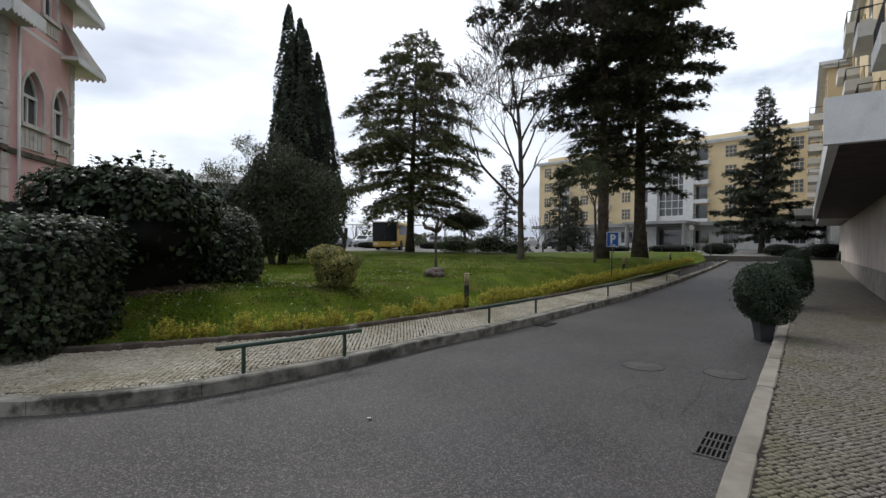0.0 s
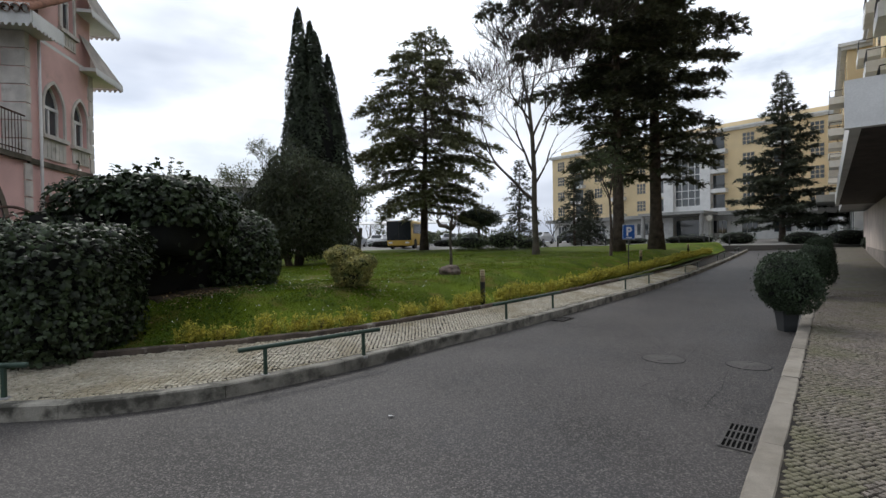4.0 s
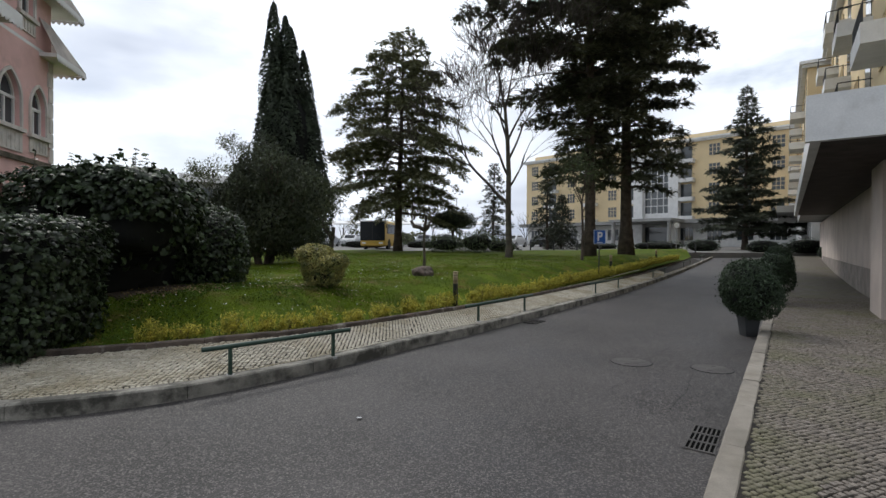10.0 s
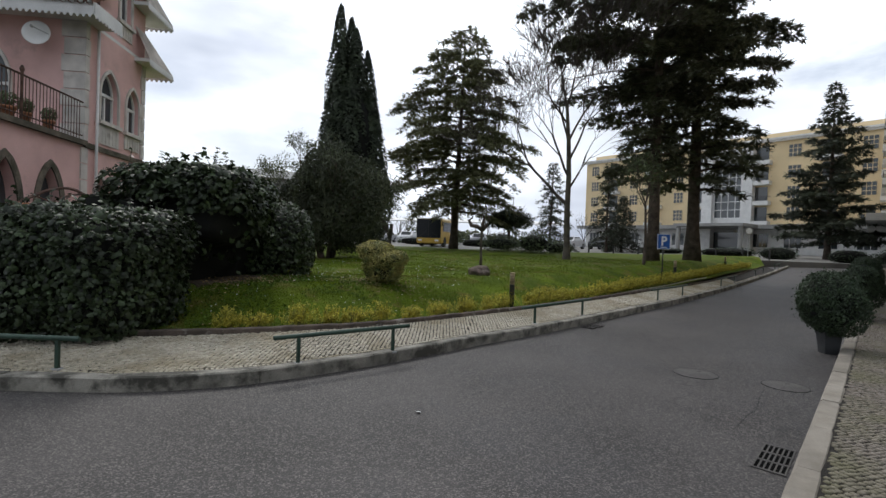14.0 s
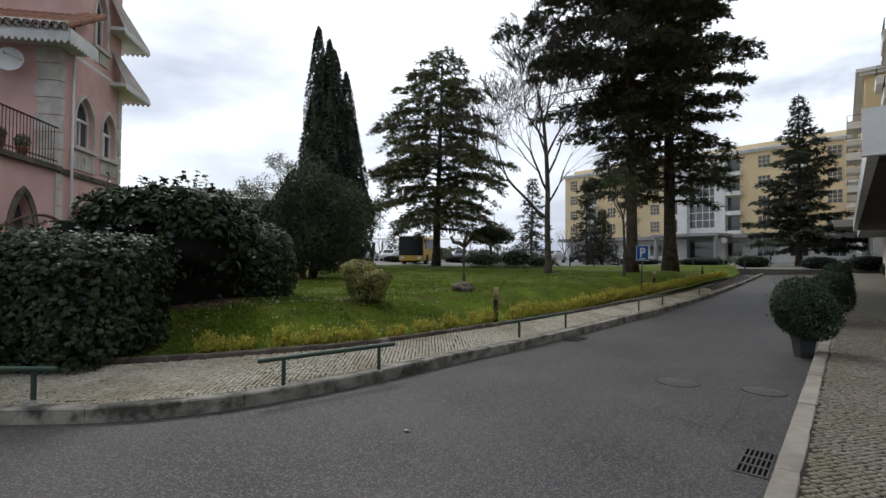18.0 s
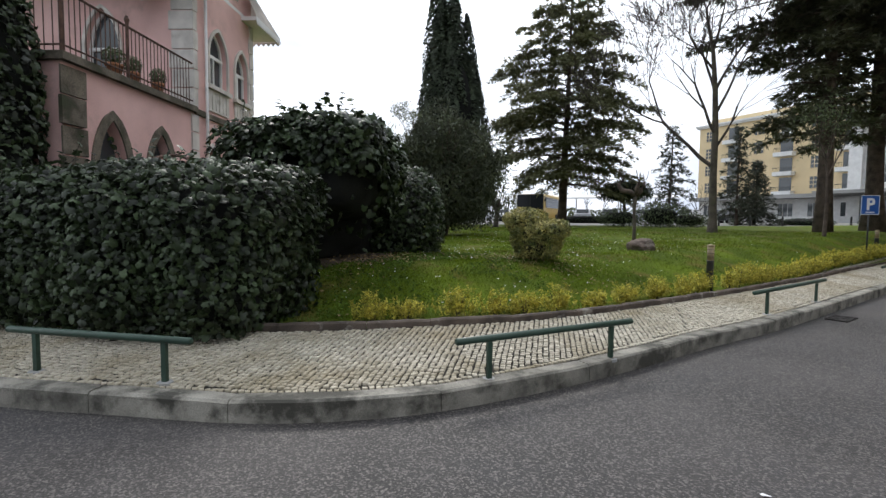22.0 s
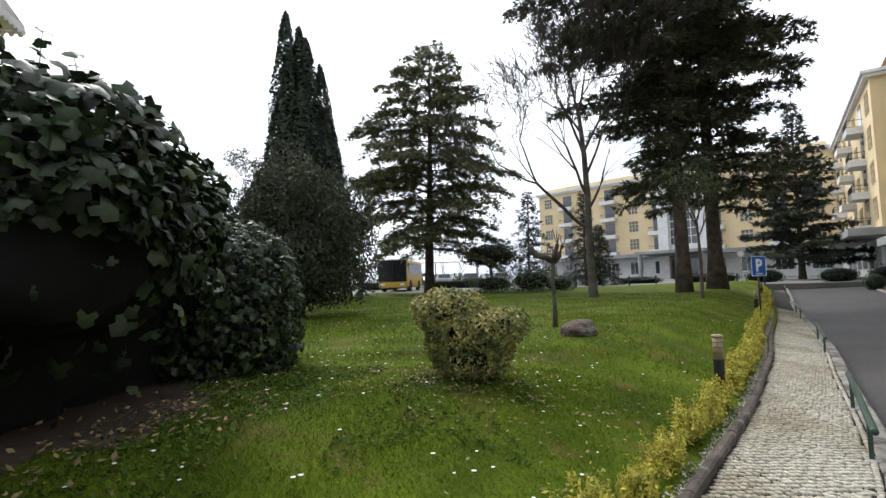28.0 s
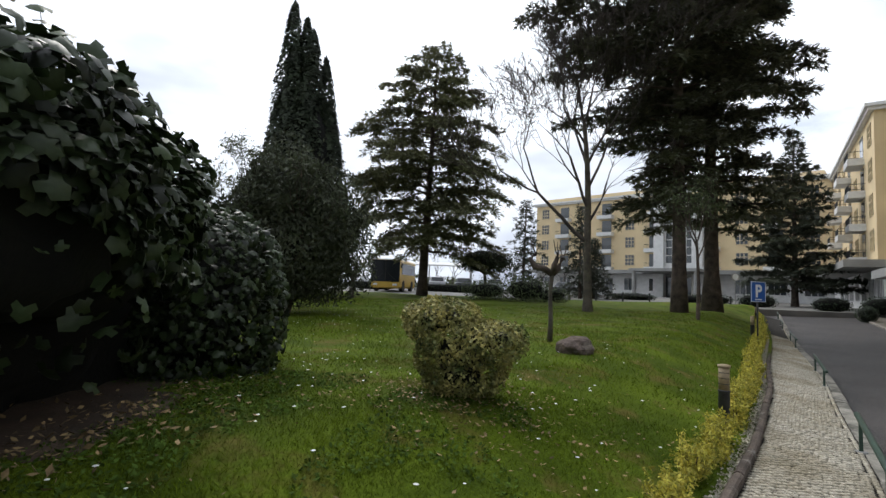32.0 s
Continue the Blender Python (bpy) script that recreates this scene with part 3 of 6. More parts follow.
# ---------- plants ----------
def tree_home(name, x, y, z, label, category="tree", group=""):
    return thing(name, pose(x, y, z), label, category, group)


def trunk_mesh(h, r0, r1, lean=(0, 0), n=12, flare=1.5, rough=0.06, seed=0, steps=14):
    mb = MB()
    rng = random.Random(seed)
    pts, rad = [], []
    for i in range(steps + 1):
        t = i / steps
        pts.append((lean[0] * t + 0.05 * math.sin(4 * t + seed), lean[1] * t + 0.05 * math.cos(3 * t + seed), h * t - (0.12 if i == 0 else 0)))
        rad.append((r0 + (r1 - r0) * t) * (1 + (flare - 1) * math.exp(-t * h / 0.45)) * (1 + rng.uniform(-rough, rough)))
    mb.tube(pts, rad, n)
    return mb


def conifer(home, h, width, seed, bark, foliage, trunk_r, bare=0.12, density=1.0, droop=0.25, shape=0.9, tip=0.05, limbs=70, sway=(0, 0), needle=0.2, reach=None, gap=0.0, rising=0.0, hang=0.3, bias=0.0):
    """A cedar or fir: trunk, whorled limbs, side branchlets on both sides of each limb, and short needle shoots along them,
    so that each limb carries a flat pad with a ragged, drooping edge."""
    rng = np.random.default_rng(seed)
    part("trunk", trunk_mesh(h * 0.985, trunk_r, 0.03, sway, 12, 1.35, 0.06, seed), bark, home, smooth=True)
    pos, way, size = [], [], []
    for i in range(limbs):
        mb = MB()
        t = bare + (1 - bare) * ((i + rng.uniform(0, 0.9)) / limbs) ** 0.95
        az = i * 2.399 + rng.uniform(-0.5, 0.5)
        prof = (1 - t) ** shape if reach is None else reach((t - bare) / (1 - bare))
        ln = max(0.25, width * (prof + tip) * (rng.uniform(0.5, 0.85) if rng.random() < 0.4 else rng.uniform(0.85, 1.15)) * (1 + bias * math.cos(az)))
        up = rng.uniform(0.02, 0.28) - droop * 0.25 + rising * t
        d, side = np.array([math.cos(az), math.sin(az), 0.0]), np.array([-math.sin(az), math.cos(az), 0.0])
        bend, phase = rng.uniform(-0.16, 0.16), rng.uniform(0, 6)
        foot = np.array([sway[0] * t, sway[1] * t, h * t])

        def spot(w):
            w = np.asarray(w)[..., None]
            return foot + d * ln * w + np.array([0, 0, ln]) * (up * w - droop * w ** 2.2) + side * ln * (bend * w * w + 0.03 * np.sin(w * 7 + phase))
        r = max(0.014, trunk_r * 0.26 * (1 - t) + 0.012)
        mb.tube([tuple(p) for p in spot(np.linspace(0, 1, 6))], [r * (1 - 0.85 * k / 5) for k in range(6)], 5, cap=False)
        bare_limb = rng.random() < gap
        nb = int(max(4, ln * (3.4 if not bare_limb else 1.5)))
        w = np.clip(np.linspace(0.16, 1.0, nb) + rng.normal(0, 0.03, nb), 0.05, 1.0)
        sgn = np.where(np.arange(nb) % 2 == 0, 1.0, -1.0)
        lb = (0.14 + 0.40 * ln * (1.06 - w) ** 0.8 * np.minimum(1, w * 2.2)) * rng.uniform(0.65, 1.25, nb)
        root = spot(w)
        out = d[None] * rng.uniform(0.45, 0.9, nb)[:, None] + side[None] * (sgn * rng.uniform(0.6, 0.95, nb))[:, None]
        out[:, 2] += rng.uniform(-0.12, 0.16, nb)
        out /= np.linalg.norm(out, axis=1)[:, None]
        sag = droop * rng.uniform(0.4, 1.1, nb)
        for k in range(nb):
            e = [tuple(root[k] + out[k] * lb[k] * u - np.array([0, 0, sag[k] * lb[k] * u * u])) for u in (0, 0.5, 1)]
            mb.tube(e, [0.016, 0.011, 0.005], 3, cap=False)
        part("limb", mb, bark, home, smooth=True)
        if bare_limb:
            continue
        per = np.maximum(3, (lb * 30 * density).astype(int))
        q = np.repeat(np.arange(nb), per)
        u = rng.beta(1.25, 0.9, len(q))
        c = root[q] + out[q] * (lb[q] * u)[:, None]
        c[:, 2] -= sag[q] * lb[q] * u * u
        c += rng.normal(0, 0.06, c.shape) * np.array([1.3, 1.3, 1.3])
        across = np.cross(out[q], np.array([0, 0, 1.0])) * np.where(rng.random(len(q)) < 0.5, 1, -1)[:, None]
        wy = out[q] * rng.uniform(0.3, 1.0, len(q))[:, None] + across * rng.uniform(0.1, 0.9, len(q))[:, None]
        wy[:, 2] += rng.uniform(-0.35, 0.25, len(q)) - droop * (0.3 + 0.9 * u) - hang * rng.uniform(0, 1, len(q)) ** 2
        pos.append(c)
        way.append(wy)
        size.append(rng.uniform(0.55, 1.3, len(q)) * needle * (1.15 - 0.35 * u))
        m = int(ln * 20 * density)          # shoots along the limb itself
        w2 = rng.beta(1.6, 0.9, m)
        pos.append(spot(w2) + rng.normal(0, 0.06, (m, 3)))
        way.append(d[None] * 0.6 + side[None] * rng.uniform(-0.8, 0.8, m)[:, None] + np.array([0, 0, 1.0]) * rng.uniform(-0.4, 0.3, m)[:, None])
        size.append(rng.uniform(0.6, 1.3, m) * needle)
    pos, size, way = np.concatenate(pos), np.concatenate(size), np.concatenate(way)
    leafset("crown", pos, np.tile(np.array([[0, 0, 1.0]]), (len(pos), 1)), size, foliage, rng, "spray", home, tilt=0.45, along=way)


def grow(mb, rng, p, d, r, ln, depth, spread, tips, up=0.12, n=6):
    """A limb that forks on and on."""
    pts, rad = [tuple(p)], [r]
    steps = 4
    q, e = Vector(p), Vector(d).normalized()
    for k in range(steps):
        e = (e + Vector((rng.uniform(-1, 1), rng.uniform(-1, 1), rng.uniform(-0.6, 1) + up)) * 0.13).normalized()
        q = q + e * ln / steps
        pts.append(tuple(q))
        rad.append(r * (1 - 0.38 * (k + 1) / steps))
    mb.tube(pts, [max(a, 0.0085) for a in rad], n if r > 0.03 else (5 if r > 0.012 else 3), cap=False)
    if depth == 0:
        tips.append((tuple(q), tuple(e)))
        return
    kids = 3 if rng.random() < 0.45 else 2
    for k in range(kids):
        az = rng.uniform(0, 6.283)
        a = e.cross(Vector((0.3, 0.5, 0.8))).normalized()
        b = a.cross(e)
        dev = spread * rng.uniform(0.55, 1.25)
        f = (e + (a * math.cos(az) + b * math.sin(az)) * dev).normalized()
        start = Vector(pts[rng.choice((2, 3, 4, 4))])
        grow(mb, rng, start, f, rad[-1] * rng.uniform(0.65, 0.9), ln * rng.uniform(0.64, 0.88), depth - 1, spread, tips, up, n)


def blob_points(rng, n, centre, radii, power=2.4, skin=0.25, lump=0.18, lumps=9):
    """Points near the skin of a lumpy superellipsoid, with outward directions."""
    d = rng.normal(0, 1, (n, 3))
    d /= np.linalg.norm(d, axis=1)[:, None]
    k = (np.abs(d) ** power).sum(1) ** (-1 / power)
    f = np.ones(n)
    for c in rng.normal(0, 1, (lumps, 3)):
        c /= np.linalg.norm(c)
        f += lump * rng.uniform(-0.7, 1) * np.exp(((d @ c) - 1) * 7)
    depth = 1 - skin * rng.beta(1, 2.2, n)
    p = d * (k * f * depth)[:, None] * np.array(radii) + np.array(centre)
    return p, d / np.array(radii) * min(radii)


# Solid near-black body that stands for the shade deep inside foliage.
def core(home, centre, radii, power=2.4, scale=0.8, name="inner_shade_body", seg=14, material=None, rough=0.12):
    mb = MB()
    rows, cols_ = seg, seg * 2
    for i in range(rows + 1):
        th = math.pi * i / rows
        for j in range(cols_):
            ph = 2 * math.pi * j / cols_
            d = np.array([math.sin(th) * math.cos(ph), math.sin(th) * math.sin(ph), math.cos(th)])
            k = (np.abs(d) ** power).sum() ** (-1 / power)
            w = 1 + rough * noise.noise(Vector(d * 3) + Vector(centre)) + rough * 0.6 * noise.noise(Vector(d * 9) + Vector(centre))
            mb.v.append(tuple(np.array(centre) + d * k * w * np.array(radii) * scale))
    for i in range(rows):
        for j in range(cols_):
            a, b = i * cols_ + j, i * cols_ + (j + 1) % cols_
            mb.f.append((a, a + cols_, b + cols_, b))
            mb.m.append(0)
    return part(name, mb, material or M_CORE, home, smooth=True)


# central cedar on the far edge of the lawn
t = tree_home("cedar_tree", -5.1, 35.7, lz(-5.1, 35.7), "tall open cedar with drooping grey-green sprays on the far lawn")
conifer(t, 15.9, 6.6, 11, M_BARK, M_CEDARPALE, 0.29, bare=0.17, density=1.05, droop=0.34, limbs=104, needle=0.38, sway=(0.25, 0), gap=0.06, rising=0.16, hang=0.9,
        reach=lambda u: (1 - u) ** 0.56 * min(1.0, 0.72 + 1.1 * u))

# the two dark cedars that stand together
t = tree_home("cedar_tree", 6.3, 26.9, lz(6.3, 26.9), "huge dark cedar with layered branches beside a second one", group="pair of dark cedars")
conifer(t, 24.5, 5.9, 21, M_BARK, M_CEDAR, 0.29, bias=-0.17, bare=0.155, density=1.1, droop=0.24, limbs=130, needle=0.42, gap=0.08, rising=0.1, hang=0.8,
        reach=lambda u: (0.34 + 0.72 * smooth01(0.06, 0.42, u)) * (1 - u) ** 0.3)
t = tree_home("cedar_tree", 9.05, 29.5, lz(9.05, 29.5), "broad dark cedar with a thick reddish trunk and level boughs", group="pair of dark cedars")
conifer(t, 24.5, 4.1, 22, M_BARK, M_CEDAR, 0.36, bare=0.155, density=1.15, droop=0.24, limbs=134, needle=0.42, gap=0.06, rising=0.1, hang=0.8,
        reach=lambda u: (0.74 + 0.3 * smooth01(0.0, 0.3, u)) * (1 - u) ** 0.32)

# slim sapling beside the cedars
t = tree_home("young_tree", 4.85, 22.3, lz(4.85, 22.3), "slim evergreen sapling in front of the dark cedars")
mb, tips, rng = MB(), [], random.Random(4)
mb.tube([(0, 0, -0.1), (0.03, 0, 1.2), (-0.02, 0.03, 2.6)], [0.07, 0.055, 0.04], 8, cap=False)
for k in range(5):
    grow(mb, rng, (0, 0, 2.0 + 0.15 * k), (math.cos(k * 1.3) * 0.5, math.sin(k * 1.3) * 0.5, 1), 0.03, 0.9, 2, 0.5, tips)
part("trunk", mb, M_BARK, t, smooth=True)
rg = np.random.default_rng(5)
tp = np.array([a for a, b in tips])
pp = np.repeat(tp, 40, 0) + rg.normal(0, 0.28, (len(tp) * 40, 3))
leafset("crown", pp, rg.normal(0, 1, pp.shape), rg.uniform(0.05, 0.1, len(pp)), M_SHRUB, rg, "oval", t)

# fir in front of the hotel
t = tree_home("fir_tree", 28.0, 51.3, 0.95, "dark pointed fir with tiered branches before the hotel front")
conifer(t, 16.6, 5.3, 31, M_BARK, M_FIR, 0.30, bare=0.09, density=0.8, droop=0.14, shape=0.92, limbs=100, needle=0.56, tip=0.03, rising=0.25)
# smaller conifers before the hotel wing
for k, (x, y, hh, ww, name, lab) in enumerate(((7.6, 48.1, 8.2, 2.0, "fir_tree", "small dense dark fir by the hotel drive"), (2.2, 44.1, 7.8, 2.3, "fir_tree", "small open fir beside the drive"),
                                               (9.4, 50.3, 5.6, 2.4, "weeping_cedar", "weeping blue-green cedar by the hotel drive"))):
    t = tree_home(name, x, y, drive_z(y) - 0.05, lab)
    conifer(t, hh, ww, 41 + k, M_BARK, M_FIR, 0.13, bare=0.08, density=(1.0, 0.9, 1.1)[k], droop=(0.25, 0.3, 0.8)[k], limbs=(60, 56, 62)[k], needle=0.36, shape=0.85, hang=0.6)

# cypress group: several spires
t = tree_home("cypress_tree", -12.3, 31.0, lz(-12.3, 31.0), "tall dark columnar cypress with several pointed spires")
rg = np.random.default_rng(51)
part("trunk", trunk_mesh(6.0, 0.3, 0.2, (0, 0), 10, 1.4, 0.08, 3), M_BARK, t, smooth=True)
P, N = [], []
for cx, cy, hh, rr in ((-0.1, 0, 15.8, 1.55), (0.6, 0.4, 15.1, 1.5), (1.3, -0.2, 14.1, 1.5), (-0.6, 0.3, 11.2, 1.4), (2.0, 0.3, 12.8, 1.35), (0.3, -0.5, 13.2, 1.5), (2.5, 0.0, 10.2, 1.25), (1.2, -0.8, 11.4, 1.4)):
    m = int(5200 * hh / 14)
    z = rg.beta(1.05, 1.25, m)
    az = rg.uniform(0, 6.283, m)
    rad = rr * np.minimum(1, (z * 5) ** 0.6) * np.clip(1 - z, 0, 1) ** 0.62 * (1 + 0.14 * np.sin(az * 5 + z * 22)) * (1 - 0.22 * rg.beta(1, 2, m))
    P.append(np.stack([0.84 * cx + rad * np.cos(az) + 0.30 * cx * (1 - z), cy + rad * np.sin(az), 0.5 + z * (hh - 0.5)], 1))
    N.append(np.stack([np.cos(az), np.sin(az), np.full(m, 0.9)], 1))
P, N = np.concatenate(P), np.concatenate(N)
leafset("crown", P, N, rg.uniform(0.12, 0.26, len(P)), M_CYPRESS, rg, "oval", t, tilt=0.3, long=1.7)
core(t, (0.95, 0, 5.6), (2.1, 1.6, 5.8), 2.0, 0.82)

# broad evergreen in front of the cypress
t = tree_home("evergreen_tree", -7.7, 18.8, lz(-7.7, 18.8), "broad grey-green evergreen with a low uneven crown")
mb, tips, rng = MB(), [], random.Random(61)
for k in range(7):
    a_ = k * 0.9
    grow(mb, rng, (0.22 * math.cos(a_), 0.22 * math.sin(a_), -0.1), (math.cos(a_) * 0.42, math.sin(a_) * 0.42, 1), 0.10, 1.25, 4, 0.5, tips, 0.1)
part("trunk", mb, M_BARK, t, smooth=True)
rg = np.random.default_rng(62)
tp = np.array([a_ for a_, b_ in tips])
P = np.repeat(tp, 44, 0) + rg.normal(0, 0.20, (len(tp) * 44, 3))
N = rg.normal(0, 1, P.shape) + np.array([0, 0, 0.6])
for c, r, m in (((-0.55, 0, 2.5), (1.15, 1.1, 1.55), 7000), ((0.7, 0.2, 2.2), (1.25, 1.1, 1.6), 8000), ((0.1, 0.0, 1.25), (1.7, 1.4, 1.25), 11000), ((-1.1, 0.1, 1.7), (0.9, 0.9, 1.3), 5000)):
    p, q = blob_points(rg, m, c, r, 2.0, 0.75, 0.5, 18)
    P, N = np.concatenate([P, p]), np.concatenate([N, q])
ok = P[:, 2] > 0.12 + 0.25 * np.sin(P[:, 0] * 5) ** 2
leafset("crown", P[ok], N[ok], rg.uniform(0.05, 0.12, ok.sum()), M_EVERGREEN, rg, "oval", t, tilt=0.8, long=1.7)
core(t, (0.1, 0.1, 1.75), (1.4, 1.1, 1.6), 2.0, 0.62)
t.scale = (0.92, 0.95, 1.06)
# thin-leaved tree beside it
t = tree_home("olive_tree", -9.6, 21.2, lz(-9.6, 21.2), "feathery grey-green tree beside the cypress")
mb, tips, rng = MB(), [], random.Random(63)
grow(mb, rng, (0, 0, -0.1), (0.05, 0, 1), 0.16, 2.4, 5, 0.42, tips, 0.3)
part("trunk", mb, M_TWIG, t, smooth=True)
tp = np.array([a for a, b in tips])
P = np.repeat(tp, 36, 0) + rg.normal(0, 0.2, (len(tp) * 36, 3))
leafset("crown", P, rg.normal(0, 1, P.shape), rg.uniform(0.06, 0.12, len(P)), M_OLIVE, rg, "oval", t, tilt=0.8, long=2.2)
t.scale = (0.7, 0.7, 0.60)
# grey drooping tree between the evergreen and the cedar
t = tree_home("olive_tree", -7.7, 27.5, lz(-7.7, 27.5), "loose grey-green tree with drooping thin-leaved twigs beside the cedar")
mb, tips, rng = MB(), [], random.Random(64)
grow(mb, rng, (0, 0, -0.1), (0.05, 0, 1), 0.15, 1.6, 5, 0.5, tips, 0.15)
part("trunk", mb, M_TWIG, t, smooth=True)
tp = np.array([a_ for a_, b_ in tips])
P = np.repeat(tp, 30, 0) + rg.normal(0, 0.24, (len(tp) * 30, 3)) - np.array([0, 0, 1.0]) * rg.exponential(0.3, (len(tp) * 30, 1))
leafset("crown", P, rg.normal(0, 1, P.shape), rg.uniform(0.07, 0.13, len(P)), M_OLIVE, rg, "oval", t, tilt=0.8, long=2.2)

# bare tree
t = tree_home("bare_tree", 1.9, 24.6, lz(1.9, 24.6), "tall leafless tree with fine upswept twigs")
mb, tips, rng = MB(), [], random.Random(71)
mb.tube([(0, 0, -0.15), (0.0, 0.02, 0.6), (-0.05, 0, 2.2), (-0.03, 0.05, 4.0), (-0.1, 0, 5.6), (-0.25, 0, 7.4)], [0.215, 0.155, 0.135, 0.118, 0.098, 0.07], 10, cap=False)
part("trunk", mb, M_PALEBARK, t, smooth=True)
for z, d, r, ln, dep in ((2.6, (-1.0, 0.1, 1.0), 0.12, 2.9, 6), (3.3, (0.5, 0.3, 1.0), 0.08, 2.1, 5), (3.9, (-0.6, -0.4, 1.1), 0.09, 2.3, 6), (4.7, (0.55, 0, 1.1), 0.085, 2.0, 6), (5.5, (-0.35, 0.3, 1.2), 0.09, 2.1, 6),
                         (5.6, (0.4, -0.3, 1.1), 0.085, 2.0, 6), (7.2, (-0.3, 0.1, 1.2), 0.09, 1.7, 6), (7.2, (0.3, 0.1, 1.2), 0.08, 1.6, 6), (6.4, (-0.7, -0.2, 0.9), 0.07, 1.8, 5)):
    mb = MB()
    grow(mb, rng, (-0.05 - 0.2 * max(0, (z - 5) / 2.4), 0.02, z), d, r * 0.72, ln * 0.93, dep + 1, 0.56, tips, 0.06, 5)
    part("branch", mb, M_TWIG, t, smooth=True)

# pollarded sapling
t = tree_home("pollarded_tree", -1.36, 15.0, lz(-1.36, 15.0), "thin young tree with a knotted pollarded head")
mb, tips, rng = MB(), [], random.Random(81)
mb.tube([(0, 0, -0.06), (0.01, 0, 0.4), (-0.01, 0.01, 0.9), (0.02, 0, 1.28)], [0.052, 0.04, 0.036, 0.046], 9)
part("trunk", mb, M_PALEBARK, t, smooth=True)
mb = MB()
for pts, r in (([(0.02, 0, 1.2), (-0.12, 0.02, 1.3), (-0.3, 0.03, 1.33), (-0.38, 0.03, 1.48), (-0.28, 0.05, 1.56)], [0.055, 0.06, 0.06, 0.045, 0.035]),
               ([(0.02, 0, 1.2), (0.12, 0, 1.32), (0.2, 0.02, 1.5)], [0.055, 0.06, 0.045]), ([(0.02, 0, 1.22), (0.03, -0.1, 1.36), (0.08, -0.14, 1.52)], [0.05, 0.055, 0.04])):
    mb.tube(pts, r, 8)
    for j in range(5):
        a = rng.uniform(0, 6.28)
        e = Vector(pts[-1])
        mb.tube([e, e + Vector((0.05 * math.cos(a), 0.05 * math.sin(a), 0.1)), e + Vector((0.09 * math.cos(a), 0.09 * math.sin(a), rng.uniform(0.14, 0.3)))], [0.012, 0.008, 0.004], 4, cap=False)
part("knotted_head", mb, M_BARK, t, smooth=True)


# ivy hedges
def ivy_hedge(home, blobs, seed, per, size, mats=None, shape="ivy", tilt=0.62, grow_up=0, inner=0.84, skin=0.22, under=None, deep=()):
    rg = np.random.default_rng(seed)
    P, N = [], []
    for c, r, pw in blobs:
        area = 4 * (r[0] * r[1] + r[1] * r[2] + r[0] * r[2])
        p, q = blob_points(rg, int(per * area), c, r, pw, skin, 0.16, 22)
        keep = p[:, 2] > 0.02
        for c2, r2, pw2 in blobs:
            if (c2, r2) != (c, r):
                keep &= ((np.abs((p - np.array(c2)) / (np.array(r2) * 0.86)) ** pw2).sum(1) > 1)
        if under is not None:
            keep &= under(p, rg)
        P.append(p[keep])
        N.append(q[keep])
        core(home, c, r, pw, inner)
    # solid bodies in shade colour that fill a hollow, with a few leaves
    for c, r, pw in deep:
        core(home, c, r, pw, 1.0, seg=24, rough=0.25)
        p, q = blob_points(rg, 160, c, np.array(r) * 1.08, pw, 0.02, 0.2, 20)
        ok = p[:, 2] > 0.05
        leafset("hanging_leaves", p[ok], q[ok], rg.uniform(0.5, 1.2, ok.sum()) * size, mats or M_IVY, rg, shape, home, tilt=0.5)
    P, N = np.concatenate(P), np.concatenate(N)
    N = N / np.linalg.norm(N, axis=1)[:, None] + np.array([0, 0, 0.35])
    leafset("leaves", P, N, rg.uniform(0.45, 1.35, len(P)) * size, mats or M_IVY, rg, shape, home, tilt=tilt)
    if grow_up:      # stray shoots along the top
        mb, pos = MB(), []
        top = P[N[:, 2] > 1.05]
        for k in rg.choice(len(top), grow_up):
            a = Vector(top[k])
            d = Vector((rg.uniform(-0.3, 0.3), rg.uniform(-0.3, 0.3), 1)) * rg.uniform(0.1, 0.3)
            mb.tube([a, a + d * 0.5, a + d], [0.004, 0.003, 0.002], 3, cap=False)
            pos += [np.array(a + d * w) for w in (0.5, 0.75, 1.0)]
        part("shoot_growth", mb, M_TWIG, home)["kind"] = "stuff"
        pos = np.array(pos)
        leafset("shoot_leaves", pos, np.tile([[0, 0, 1.0]], (len(pos), 1)), rg.uniform(0.7, 1.2, len(pos)) * size, mats or M_IVY, rg, shape, home, tilt=0.5)


z0 = 0.25
t = thing("ivy_hedge", pose(-6.16, 6.78, z0 + 0.04), "dense head-high hedge smothered in dark glossy ivy beside the footpath", "hedge")
chain = []
for k in range(8):
    hz_ = (1.60, 1.56, 1.50, 1.45, 1.42, 1.40, 1.40, 1.40)[k]
    chain.append(((0.42 - 0.82 * k, 0.0 - 0.17 * k - 0.02 * (k - 2) ** 2 * (k < 2), hz_ / 2 - 0.1), (0.98, 0.92, hz_ / 2 + 0.1), 6.0))
# leaves thin out low down on the lawn side, baring the near-black core as its shade
ivy_hedge(t, chain, 91, 1250, 0.066, grow_up=170, inner=0.80, skin=0.24,
          under=lambda p, g: (p[:, 1] + 0.207 * (0.42 - p[:, 0]) < 0.50) | (p[:, 2] > 1.12 + g.normal(0, 0.1, len(p))) | (g.uniform(0, 1, len(p)) < 0.04))
t = thing("ivy_thicket", pose(-6.12, 8.95, 0.56), "tall overhanging mass of ivy, its hollow's shade a near-black body underneath", "hedge")
